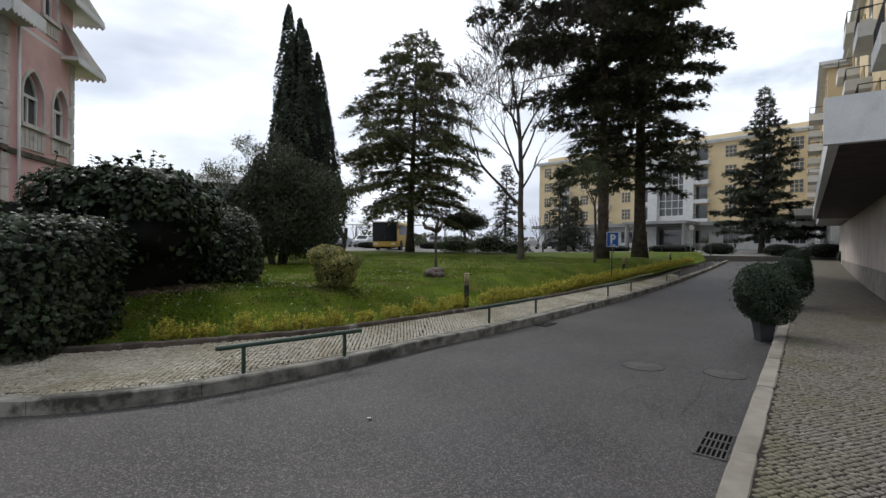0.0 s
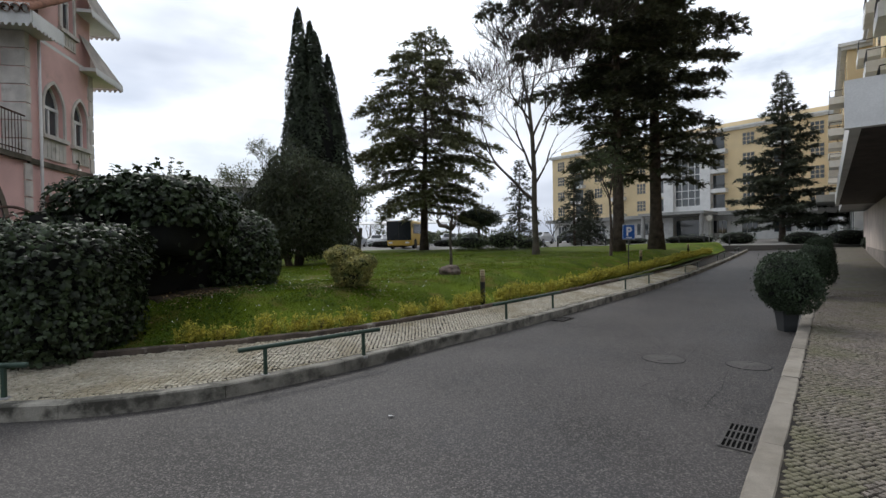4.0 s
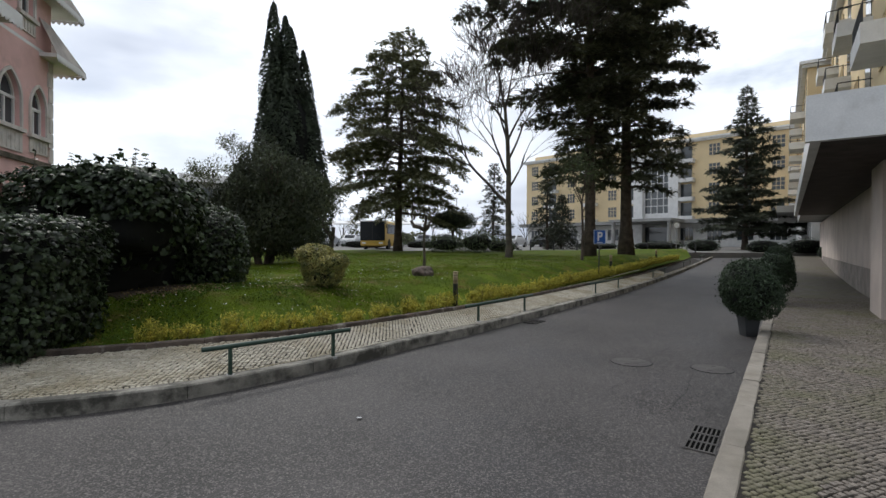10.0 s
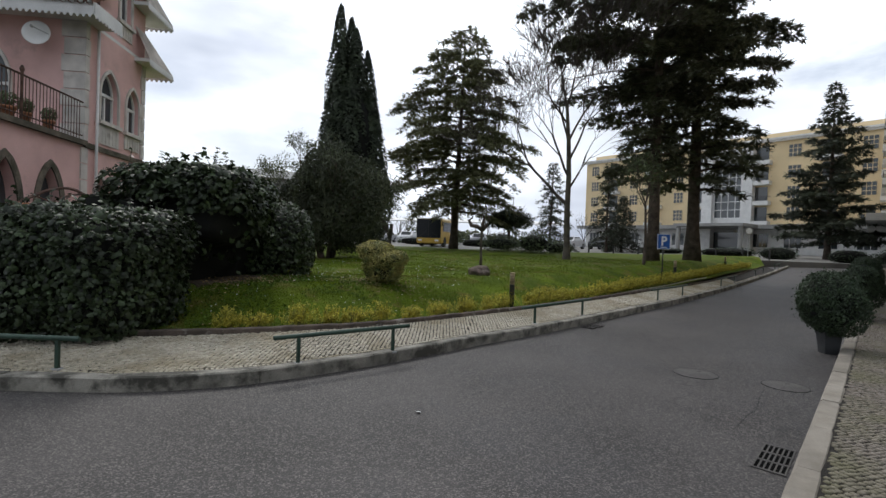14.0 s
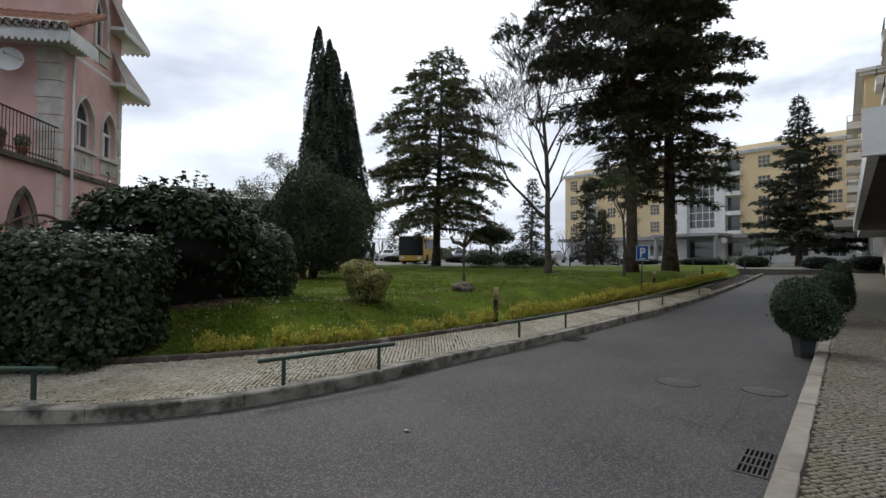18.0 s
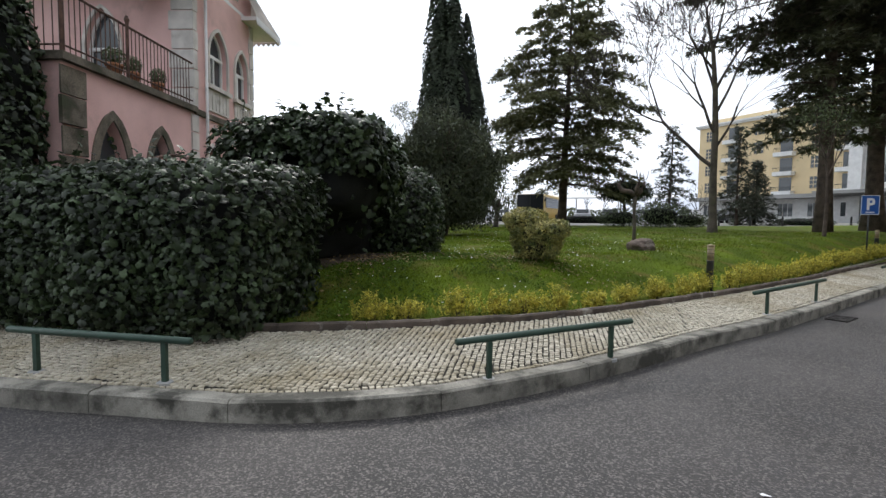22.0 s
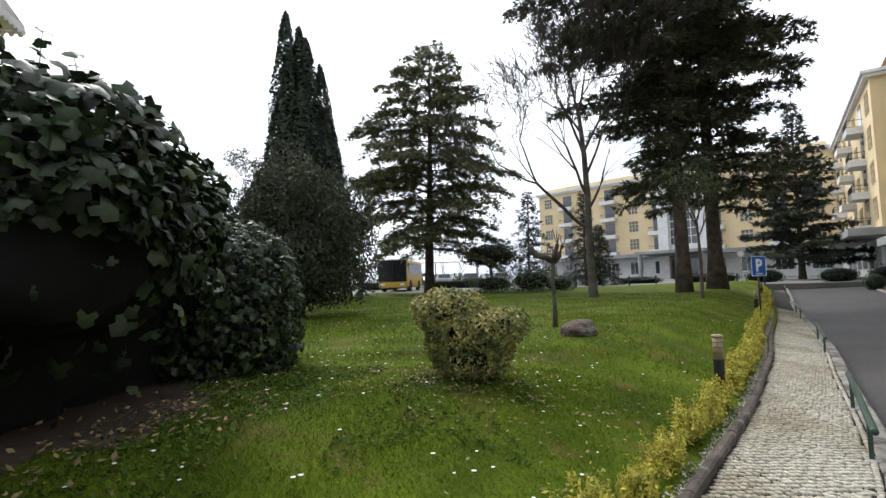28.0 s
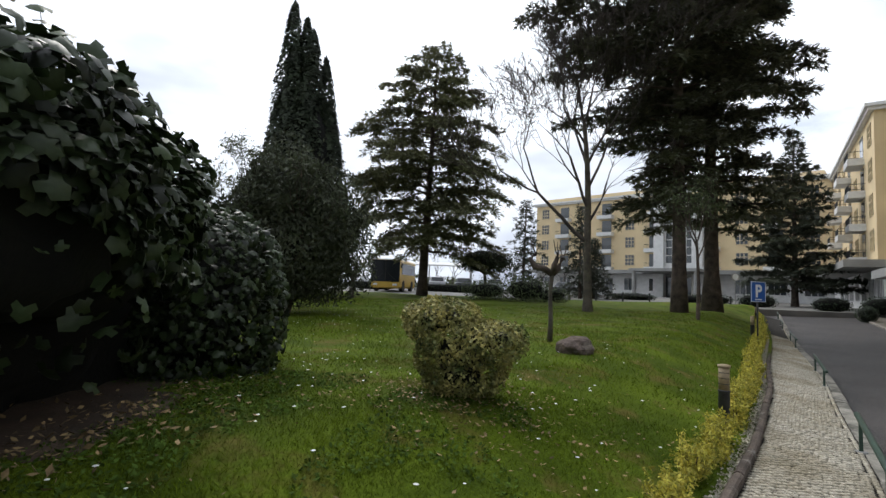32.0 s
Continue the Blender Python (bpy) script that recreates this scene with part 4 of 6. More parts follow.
# the ivy hangs in a ragged fringe over the lawn side; a near-black body beneath stands for the hollow's shade
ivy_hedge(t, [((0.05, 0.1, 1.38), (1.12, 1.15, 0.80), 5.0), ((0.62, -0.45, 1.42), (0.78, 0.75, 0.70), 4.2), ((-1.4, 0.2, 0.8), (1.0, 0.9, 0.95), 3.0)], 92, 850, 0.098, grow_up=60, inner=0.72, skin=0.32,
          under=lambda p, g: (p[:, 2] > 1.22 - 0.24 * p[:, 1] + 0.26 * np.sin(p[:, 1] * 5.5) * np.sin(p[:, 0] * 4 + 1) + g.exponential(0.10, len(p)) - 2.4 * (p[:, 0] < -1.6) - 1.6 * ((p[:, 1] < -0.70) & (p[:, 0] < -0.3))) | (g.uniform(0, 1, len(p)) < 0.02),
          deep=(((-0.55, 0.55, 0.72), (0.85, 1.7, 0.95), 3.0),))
# stems in the hollow, coloured as black as the shade around them
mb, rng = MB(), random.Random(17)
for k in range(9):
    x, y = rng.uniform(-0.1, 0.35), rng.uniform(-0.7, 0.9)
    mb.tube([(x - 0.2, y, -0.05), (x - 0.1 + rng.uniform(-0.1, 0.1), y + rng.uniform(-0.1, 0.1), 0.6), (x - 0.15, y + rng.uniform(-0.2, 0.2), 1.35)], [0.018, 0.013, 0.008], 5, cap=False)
part("shade_black_stems", mb, M_CORE, t)["kind"] = "stuff"
t = thing("ivy_hedge", pose(-6.62, 11.3, 0.56), "rounded ivy hedge with small grey-green leaves beside the lawn", "hedge")
# one side goes without leaves, so the core's black passes for shade
ivy_hedge(t, [((0.35, 0.0, 0.85), (1.15, 1.0, 0.98), 3.2), ((-1.1, 0.4, 0.9), (1.3, 1.1, 1.1), 3.2)], 93, 1050, 0.068, grow_up=30, inner=0.76, skin=0.28,
          under=lambda p, g: (p[:, 0] > -0.45 + g.normal(0, 0.12, len(p))) | (p[:, 2] > 1.25 + g.normal(0, 0.1, len(p))))
t = thing("ivy_column", pose(-8.9, 6.3, 0.25), "ivy climbing the end of the pink garden front", "hedge")
ivy_hedge(t, [((0, 0, 2.1), (0.5, 0.6, 2.15), 3.0), ((-1.2, -0.3, 1.9), (1.1, 0.6, 1.95), 3.0)], 94, 400, 0.09)

# round variegated bush on the lawn
bx, by = -3.03, 10.62
t = thing("variegated_bush", pose(bx, by, lz(bx, by)), "trimmed round bush with yellow-green variegated leaves", "bush")
ivy_hedge(t, [((-0.16, 0.08, 0.63), (0.36, 0.36, 0.19), 2.8), ((0.27, -0.06, 0.50), (0.33, 0.33, 0.17), 2.6), ((0.04, 0, 0.36), (0.41, 0.38, 0.27), 2.6), ((0.04, 0, 0.16), (0.34, 0.32, 0.20), 2.4)], 95, 3400, 0.043, M_VARIEG, "oval", 0.9, inner=0.5, skin=0.5)
mb = MB()
for k in range(7):
    a = k * 0.9
    mb.tube([(0.05 * math.cos(a), 0.05 * math.sin(a), -0.03), (0.1 * math.cos(a), 0.1 * math.sin(a), 0.15), (0.25 * math.cos(a), 0.25 * math.sin(a), 0.4)], [0.02, 0.016, 0.01], 5)
part("stems", mb, M_BARK, t)

# yellow-green edging hedge, clump by clump
seg = np.hypot(*np.diff(I8, axis=0).T)
run = np.concatenate([[0], np.cumsum(seg)])
s0 = run[np.argmin(np.hypot(I8[:, 0] + 4.0, I8[:, 1] - 7.0))]
rng = random.Random(7)
s, k = s0, 0
while s < run[-1] - 4:
    p = np.array([np.interp(s, run, I8[:, i]) for i in (0, 1)])
    q = np.array([np.interp(s + 0.1, run, I8[:, i]) for i in (0, 1)])
    d = (q - p) / np.hypot(*(q - p))
    off = rng.uniform(0.25, 0.32)
    x, y = p[0] - d[1] * off, p[1] + d[0] * off
    far = s - s0
    w = rng.uniform(0.17, 0.24) if far < 3.2 else rng.uniform(0.19, 0.28)
    hh = (rng.uniform(0.22, 0.34) if far < 3.2 else rng.uniform(0.20, 0.30) if far < 5.5 else rng.uniform(0.24, 0.34)) * (1 + 0.25 * min(1, far / 10))
    t = thing("golden_shrub", pose(x, y, lz(x, y) - 0.01, 0, 0, math.degrees(math.atan2(d[1], d[0]))), "low golden-leaved shrub in the edging row along the lawn", "shrub", "golden edging shrubs")
    rg = np.random.default_rng(200 + k)
    sprigs = int((85 if far < 9 else 90 if far < 18 else 50) * w / 0.2)
    per = 16 if far < 9 else 9
    foot = np.stack([rg.normal(0, w * 0.46, sprigs), rg.normal(0, 0.038, sprigs), np.zeros(sprigs)], 1)
    top = foot * np.array([1.25, 1.5, 0]) + rg.normal(0, 0.03, (sprigs, 3))
    top[:, 2] = hh * rg.uniform(0.45, 1.12, sprigs) * np.clip(1.1 - 0.35 * (np.abs(foot[:, 0]) / w) ** 2, 0.4, 1)
    u = rg.uniform(0.25, 1.0, (sprigs, per, 1))
    pp = (foot[:, None] * (1 - u) + top[:, None] * u + rg.normal(0, 0.012, (sprigs, per, 3))).reshape(-1, 3)
    nn = rg.normal(0, 1, pp.shape) + np.array([0, 0, 0.7])
    leafset("leaves", pp, nn, rg.uniform(0.016, 0.034, len(pp)) * (1 if far < 9 else 1.7), M_YELLOW, rg, "oval", t, tilt=0.5, long=1.5)
    mb = MB()
    for j in range(5):
        a = rng.uniform(0, 6.28)
        mb.tube([(0, 0, -0.02), (0.5 * w * math.cos(a), 0.05 * math.sin(a), hh * 0.7)], [0.008, 0.004], 4, cap=False)
    part("stems", mb, M_BARK, t)
    s += w * 2 * rng.uniform(0.75, 1.15) if far > 5.5 else w * 2 * rng.uniform(1.0, 1.7)
    k += 1

# shrub bed, umbrella-shaped tree and small shrubs at the back of the lawn
t = thing("shrub_bed", pose(-0.1, 31.0, lz(-0.1, 31.0)), "low bed of mixed grey-green shrubs on the far lawn", "shrub")
ivy_hedge(t, [((-1.4, 0, 0.5), (1.3, 0.9, 0.55), 2.2), ((0.6, 0.2, 0.6), (1.4, 1.0, 0.75), 2.2), ((1.9, 0, 0.4), (1.1, 0.8, 0.45), 2.2)], 97, 260, 0.09, M_SHRUB, "oval", 0.9, grow_up=60, inner=0.6, skin=0.55)
t = tree_home("umbrella_tree", -1.3, 37.5, lz(-1.3, 37.5), "low dark tree with a flat umbrella crown")
mb, tips, rng = MB(), [], random.Random(98)
mb.tube([(0, 0, -0.1), (0.1, 0, 0.9), (0.05, 0.05, 1.7)], [0.14, 0.11, 0.09], 8, cap=False)
for j in range(6):
    grow(mb, rng, (0.05, 0.05, 1.5), (math.cos(j * 1.05), math.sin(j * 1.05), 0.7), 0.05, 1.1, 2, 0.4, tips)
part("trunk", mb, M_BARK, t, smooth=True)
rg = np.random.default_rng(98)
P, N = [], []
for j in range(11):      # several drooping domes of leaves
    a = j * 2.4
    p, q = blob_points(rg, 1100, (0.1 + 1.25 * math.sqrt(j / 11) * math.cos(a), 1.1 * math.sqrt(j / 11) * math.sin(a), 2.62 - 0.055 * j + rng.uniform(-0.1, 0.1)), (0.85, 0.8, 0.5), 2.0, 0.6, 0.5, 10)
    P.append(p)
    N.append(q)
P, N = np.concatenate(P), np.concatenate(N)
leafset("crown", P, N, rg.uniform(0.08, 0.16, len(P)), M_CYPRESS, rg, "oval", t, tilt=0.7)
core(t, (0.1, 0, 2.4), (1.8, 1.6, 0.6), 2.2, 0.6)

# ---------- buildings ----------
def arch_pts(w, z0, zs, zt, n=8):
    """Outline of a pointed arch opening: up one side, over the apex, down the other."""
    pts = [(-w / 2, z0), (-w / 2, zs)]
    for k in range(1, n):
        t = math.radians(60) * k / n
        pts.append((w / 2 - w * math.cos(t), zs + (zt - zs) * math.sin(t) / math.sin(math.radians(60))))
    pts.append((0, zt))
    return pts + [(-x, z) for x, z in reversed(pts[:-1])]


def wall_with_holes(mb, s0, s1, z0, z1, holes, y=0.0, thick=0.3, m=0):
    """A wall in the s-z plane, its openings cut right through. Each hole: (centre, outline) in local s offsets."""
    bm = bmesh.new()
    def ring(pts):
        vs = [bm.verts.new((p[0], y, p[1])) for p in pts]
        return [bm.edges.new((vs[i], vs[(i + 1) % len(vs)])) for i in range(len(vs))]
    edges = ring([(s0, z0), (s1, z0), (s1, z1), (s0, z1)])
    for c, o in holes:
        edges += ring([(c + x, z) for x, z in o])
    bmesh.ops.triangle_fill(bm, use_beauty=True, use_dissolve=False, edges=edges)
    for f in bm.faces:
        f.normal_update()
        if f.normal.y > 0:
            f.normal_flip()
    bm.verts.index_update()
    mb.add([v.co[:] for v in bm.verts], [[v.index for v in f.verts] for f in bm.faces], m)
    mb.add([(v.co.x, y + thick, v.co.z) for v in bm.verts], [[v.index for v in reversed(f.verts)] for f in bm.faces], m)
    bm.free()
    for c, o in holes + [(0, [(s0, z0), (s1, z0), (s1, z1), (s0, z1)])]:
        for i in range(len(o)):
            a, b = o[i], o[(i + 1) % len(o)]
            mb.face([(c + a[0], y, a[1]), (c + b[0], y, b[1]), (c + b[0], y + thick, b[1]), (c + a[0], y + thick, a[1])], m)


def outline_band(mb, c, o, width, y0, y1, closed=False, m=0):
    """A raised band round an opening."""
    pts = [Vector((x, z)) for x, z in o]
    cen = Vector((0, sum(p.y for p in pts) / len(pts)))
    out = []
    for i, p in enumerate(pts):
        a, b = pts[max(i - 1, 0)], pts[min(i + 1, len(pts) - 1)]
        t = (b - a).normalized()
        nrm = Vector((-t.y, t.x))
        if nrm.dot(p - cen) < 0:
            nrm = -nrm
        out.append(p + nrm * width)
    for i in range(len(pts) - 1):
        a, b, e, f = pts[i], pts[i + 1], out[i + 1], out[i]
        q = [(c + p.x, p.y) for p in (a, b, e, f)]
        mb.face([(s, y0, z) for s, z in q], m)
        mb.face([(q[2][0], y0, q[2][1]), (q[3][0], y0, q[3][1]), (q[3][0], y1, q[3][1]), (q[2][0], y1, q[2][1])], m)
        mb.face([(q[0][0], y0, q[0][1]), (q[1][0], y0, q[1][1]), (q[1][0], y1, q[1][1]), (q[0][0], y1, q[0][1])], m)


# pink house. Local frame of its long side: x runs from the far end towards the road, y into the house
PC = Vector((-9.39, 9.89, 0.53))
HOUSE_AT = pose(PC.x, PC.y, PC.z, 0, 0, 106.8) @ Matrix.Diagonal((0.86, 0.86, 0.932, 1))
PINK = thing("pink_house", HOUSE_AT, "old pink plastered villa with white quoins and pointed windows", "house")
# after the turn by 180 degrees +x points to the far end, -y towards the lawn
win2 = arch_pts(0.82, 3.78, 4.45, 5.02)
win3 = arch_pts(0.70, 3.75, 4.40, 4.94)
big_arch = arch_pts(0.72, 0.3, 1.55, 2.42)
low_arch = arch_pts(0.46, 1.2, 2.0, 2.45)
mb = MB()
wall_with_holes(mb, -3.5, 0.0, -0.3, 3.05, [(-2.48, big_arch), (-1.17, big_arch)])
part("terrace_wall", mb, M_PINK, PINK, "pink plaster streaked with dark stains")
mb = MB()
wall_with_holes(mb, 0.0, 2.9, -0.3, 5.85, [(1.05, win2), (2.25, win3), (0.72, low_arch), (1.95, low_arch)])
part("side_wall", mb, M_PINK, PINK)
# terrace floor and front walls
mb = MB()
mb.box(-3.57, 0.0, -0.10, 4.2, 3.05, 3.16)
mb.box(0.003, 2.95, -0.05, 0.0, 3.02, 3.14)
part("string_course", mb, M_OLDSTONE, PINK, "mossy stone ledge")
mb = MB()
mb.box(-3.5, -3.2, 0.3, 4.2, -0.3, 3.05)
part("terrace_front", mb, M_PINK, PINK)
for k in range(8):
    mb = MB()
    e = 0.03 if k % 2 else 0.06
    mb.box(-3.5 - e, -3.1 + (0.05 if k % 2 else 0), -e, 0.0, -0.3 + k * 0.415, -0.3 + (k + 1) * 0.415 - 0.03)
    part("terrace_quoin", mb, M_OLDSTONE, PINK, "blackened rough quoin stone")
# upper front facing the road, behind the terrace
front_win = arch_pts(0.78, 3.25, 4.35, 5.15)
mb = MB()
wall_with_holes(mb, 0.0, 4.2, 3.16, 5.85, [(1.75, front_win)])
fw = part("front_wall", mb, M_PINK, PINK)
fw.matrix_basis = Matrix(((0, 1, 0, 0), (1, 0, 0, 0.3), (0, 0, 1, 0), (0, 0, 0, 1)))
# quoins at the corner and the far end
for nm, xa, zs in (("corner_quoin", 0.0, (3.16, 5.85)), ("corner_quoin", 3.0, (3.16, 5.85)), ("low_quoin", 0.0, (-0.3, 3.02))):
    n = int((zs[1] - zs[0]) / 0.36)
    hh = (zs[1] - zs[0]) / n
    for k in range(n):
        mb = MB()
        w = 0.30 if k % 2 else 0.24
        e = 0.035
        if xa > 1:
            mb.box(2.9 - w * 0.7, 2.9 + e, -e, 0.3, zs[0] + k * hh + 0.012, zs[0] + (k + 1) * hh - 0.012)
        elif nm == "low_quoin":
            mb.box(-0.13, 0.13, -e, 0.06, zs[0] + k * hh + 0.012, zs[0] + (k + 1) * hh - 0.012)
        else:
            mb.box(-e, w * 0.5, -e, 0.46 if k % 2 else 0.52, zs[0] + k * hh + 0.012, zs[0] + (k + 1) * hh - 0.012)
        part(nm, mb, M_QUOIN, PINK)


def gothic_window(parent, c, o, m, panel=None):
    """Frame, mullion, transom, panes and surround of a pointed window, in the wall's own plane."""
    w = -o[0][0] * 2
    z0, zs, zt = o[0][1], o[1][1], max(z for _, z in o)
    home = part("window", MB(), M_WHITE, parent)
    home.matrix_basis = m
    mb = MB()
    outline_band(mb, c, o, 0.07, -0.045, 0.0)
    part("surround", mb, M_QUOIN, home)
    mb = MB()
    inner = [(x * 0.84, z0 + (z - z0) * 0.965) for x, z in o]
    outline_band(mb, c, inner, 0.06, 0.10, 0.16)
    mb.box(c - 0.025, c + 0.025, 0.10, 0.16, z0, zs)
    mb.box(c - w / 2, c + w / 2, 0.09, 0.17, zs - 0.03, zs + 0.04)
    mb.box(c - w / 2, c + w / 2, 0.10, 0.16, z0, z0 + 0.07)
    part("frame", mb, M_WHITE, home, "white painted frame")
    mb = MB()
    mb.face([(c + x, 0.14, z) for x, z in o])
    part("pane", mb, M_WINDOW, home)
    mb = MB()
    mb.box(c - w / 2 - 0.12, c + w / 2 + 0.12, -0.10, -0.002, z0 - 0.09, z0)
    part("sill", mb, M_QUOIN, home)
    if panel:
        mb = MB()
        mb.box(c - w / 2 - 0.06, c + w / 2 + 0.06, -0.03, -0.002, z0 - panel, z0 - 0.1)
        for k in range(5):
            x = c - w * 0.4 + k * w * 0.2
            mb.box(x - 0.012, x + 0.012, -0.045, -0.03, z0 - panel + 0.04, z0 - 0.14)
        part("panel", mb, M_QUOIN, home, "carved weathered stone panel")
    return home


ID = Matrix.Identity(4)
gothic_window(PINK, 1.05, win2, ID, 0.56)
gothic_window(PINK, 2.25, win3, ID, 0.45)
gothic_window(PINK, 1.75, front_win, fw.matrix_basis)
for c, o in ((-2.48, big_arch), (-1.17, big_arch), (0.72, low_arch), (1.95, low_arch)):
    home = part("window", MB(), M_WHITE, PINK)
    mb = MB()
    outline_band(mb, c, o, 0.15 if c < 0 else 0.085, -0.03, 0.0)
    part("surround", mb, M_OLDSTONE if c < 0 else M_QUOIN, home)
    mb = MB()
    mb.face([(c + x, 0.2, z) for x, z in o])
    part("pane", mb, M_WINDOW, home)
    mb = MB()
    for x in (-0.12, 0.12):
        mb.box(c + x - 0.015, c + x + 0.015, 0.17, 0.195, o[0][1], o[1][1] + 0.1)
    mb.box(c + o[0][0], c - o[0][0], 0.17, 0.195, o[1][1] - 0.6, o[1][1] - 0.56)
    part("frame", mb, M_RUST, home)
# stain streaks and iron hoop over the arches
mb = MB()
pts = []
for k in range(13):
    w = k / 12
    pts.append((-3.35 + 2.9 * w, -0.75 - 0.1 * math.sin(w * 3.1), 1.50 + 0.46 * math.sin(w * math.pi) - 0.05 * w))
mb.tube(pts, 0.028, 6)
mb.tube([(p[0] + 0.1, p[1] - 0.25, p[2] - 0.1) for p in pts], 0.02, 6)
for k in (2, 6, 10):
    mb.tube([pts[k], (pts[k][0] + 0.1, pts[k][1] - 0.25, pts[k][2] - 0.1)], 0.012, 5)
part("pergola_hoop", mb, M_RUST, PINK, "bent rusty iron hoop")
# terrace railing
rail = part("balcony_rail", MB(), M_RUST, PINK)
mb = MB()
mb.tube([(-3.5, -0.03, 4.0), (-0.1, -0.03, 4.0)], 0.02, 6)
mb.tube([(-3.5, -0.03, 3.26), (-0.1, -0.03, 3.26)], 0.014, 6)
mb.tube([(-3.5, -0.03, 4.0), (-3.5, 4.0, 4.0)], 0.02, 6)
mb.tube([(-3.5, -0.03, 3.26), (-3.5, 4.0, 3.26)], 0.014, 6)
part("handrail", mb, M_RUST, rail)
bar = MB()
bar.tube([(0, 0, 3.14), (0, 0, 4.0)], 0.009, 5)
bar_me = bar.mesh("bar", M_RUST)
for k in range(32):
    part("bar", bar_me, None, rail, at=pose(-3.45 + k * 0.104, -0.03, 0))
for k in range(28):
    part("bar", bar_me, None, rail, at=pose(-3.5, 0.1 + k * 0.14, 0))
for x in (-3.5, -2.1):
    mb = MB()
    mb.lathe([(0.028, 3.14), (0.028, 4.06), (0.04, 4.08), (0.045, 4.11), (0.02, 4.17)], 8, (x, -0.03, 0))
    part("post", mb, M_RUST, rail)
# eaves with scalloped boards and roofs
def scallops(mb, x0, x1, y, z, axis, step=0.13, drop=0.1, top=0.0):
    n = int(abs(x1 - x0) / step)
    for k in range(n):
        a = x0 + (x1 - x0) * k / n
        b = x0 + (x1 - x0) * (k + 1) / n
        c = (a + b) / 2
        prof = [(a, z + top), (b, z + top), (b, z - drop * 0.4), (c + (b - c) * 0.5, z - drop * 0.55), (c + (b - c) * 0.45, z - drop * 0.9), (c, z - drop), (c + (a - c) * 0.45, z - drop * 0.9), (c + (a - c) * 0.5, z - drop * 0.55), (a, z - drop * 0.4)]
        for off in (0.0, 0.02):
            mb.face([(s, y + off, zz) if axis == 0 else (y + off, s, zz) for s, zz in prof])
mb = MB()
mb.box(-0.62, 2.9, 0.0, 4.4, 5.85, 5.93)
mb.box(-0.62, 0.55, -0.50, 0.0, 5.85, 5.93)
part("soffit", mb, M_WHITE, PINK, "white boarded eaves")
mb = MB()
mb.box(-0.66, -0.62, -0.52, 4.4, 5.80, 6.05)
mb.box(-0.62, 0.55, -0.54, -0.50, 5.80, 6.05)
part("fascia", mb, M_WHITE, PINK)
for args in ((-0.52, 4.4, -0.68, 5.80, 1), (-0.66, 0.55, -0.56, 5.80, 0), (-0.52, 4.4, -0.70, 6.13, 1, 0.16, 0.12, 0.03)):
    mb = MB()
    scallops(mb, *args)
    part("scalloped_board", mb, M_WHITE, PINK, "white fretwork eaves board")
# lean-to roof over the front, tile by tile
mb = MB()
mb.add([(-0.66, -0.54, 6.05), (-0.66, 4.4, 6.05), (0.9, 4.4, 6.95), (0.9, -0.54, 6.95)], [(0, 3, 2, 1)])
part("roof", mb, M_ROOFTILE, PINK)
mb = MB()
mb.tube([(-0.80, 0, 0), (0.0, 0, 0.0)], [0.085, 0.07], 8, cap=False)
tile_me = mb.mesh("roof_tile", M_ROOFTILE, True)
for j in range(26):
    for k in range(3):
        part("roof_tile", tile_me, None, PINK, at=pose(-0.64 + 0.60 + k * 0.52, -0.45 + j * 0.19, 6.05 + 0.04 + (0.60 + k * 0.52) * 0.577, 0, -30, 0))
# attic storey and its jutting gable roof
mb = MB()
wall_with_holes(mb, 0.55, 2.9, 5.93, 9.2, [(1.75, arch_pts(0.6, 6.5, 7.3, 7.9))], y=0.0, thick=0.3)
mb.box(0.55, 0.85, 0.3, 4.4, 5.93, 9.2)
part("attic_wall", mb, M_PINK, PINK)
gothic_window(PINK, 1.75, arch_pts(0.6, 6.5, 7.3, 7.9), ID, 0.4)
for x0, x1, z, dp in ((2.3, 3.9, 5.75, 0.42), (2.15, 3.8, 7.2, 0.42)):
    mb = MB()
    mb.box(x0, x1, -dp, 0.6, z, z + 0.09)
    part("eaves_slab", mb, M_WHITE, PINK, "white boarded roof overhang")
    mb = MB()
    mb.add([(x0, -dp, z + 0.09), (x1, -dp, z + 0.09), (2.91, 0.0, z + 0.95), (x0, 0.0, z + 0.95), (x1, 0.6, z + 0.09), (2.91, 0.6, z + 0.95)], [(0, 1, 2, 3), (1, 4, 5, 2), (0, 3, 2, 1)])
    part("eaves_roof", mb, M_QUOIN, PINK)
    for side in (0, 1):
        mb = MB()
        if side == 0:
            scallops(mb, x0, x1, -dp - 0.02, z, 0)
        else:
            scallops(mb, -dp, 0.6, x1 + 0.002, z, 1)
        part("gable_fretwork", mb, M_WHITE, PINK, "white scalloped trim")
mb = MB()
mb.box(0.55, 3.5, -0.6, 4.4, 9.2, 9.3)
part("top_eaves", mb, M_WHITE, PINK)
mb = MB()
mb.box(2.6, 2.9, 0.3, 4.4, -0.3, 5.85)
part("end_wall", mb, M_PINK, PINK)
mb = MB()
mb.tube([(0.42, -0.07, -0.2), (0.42, -0.07, 5.8)], 0.035, 8)
part("downpipe", mb, M_WHITE, PINK, smooth=True)
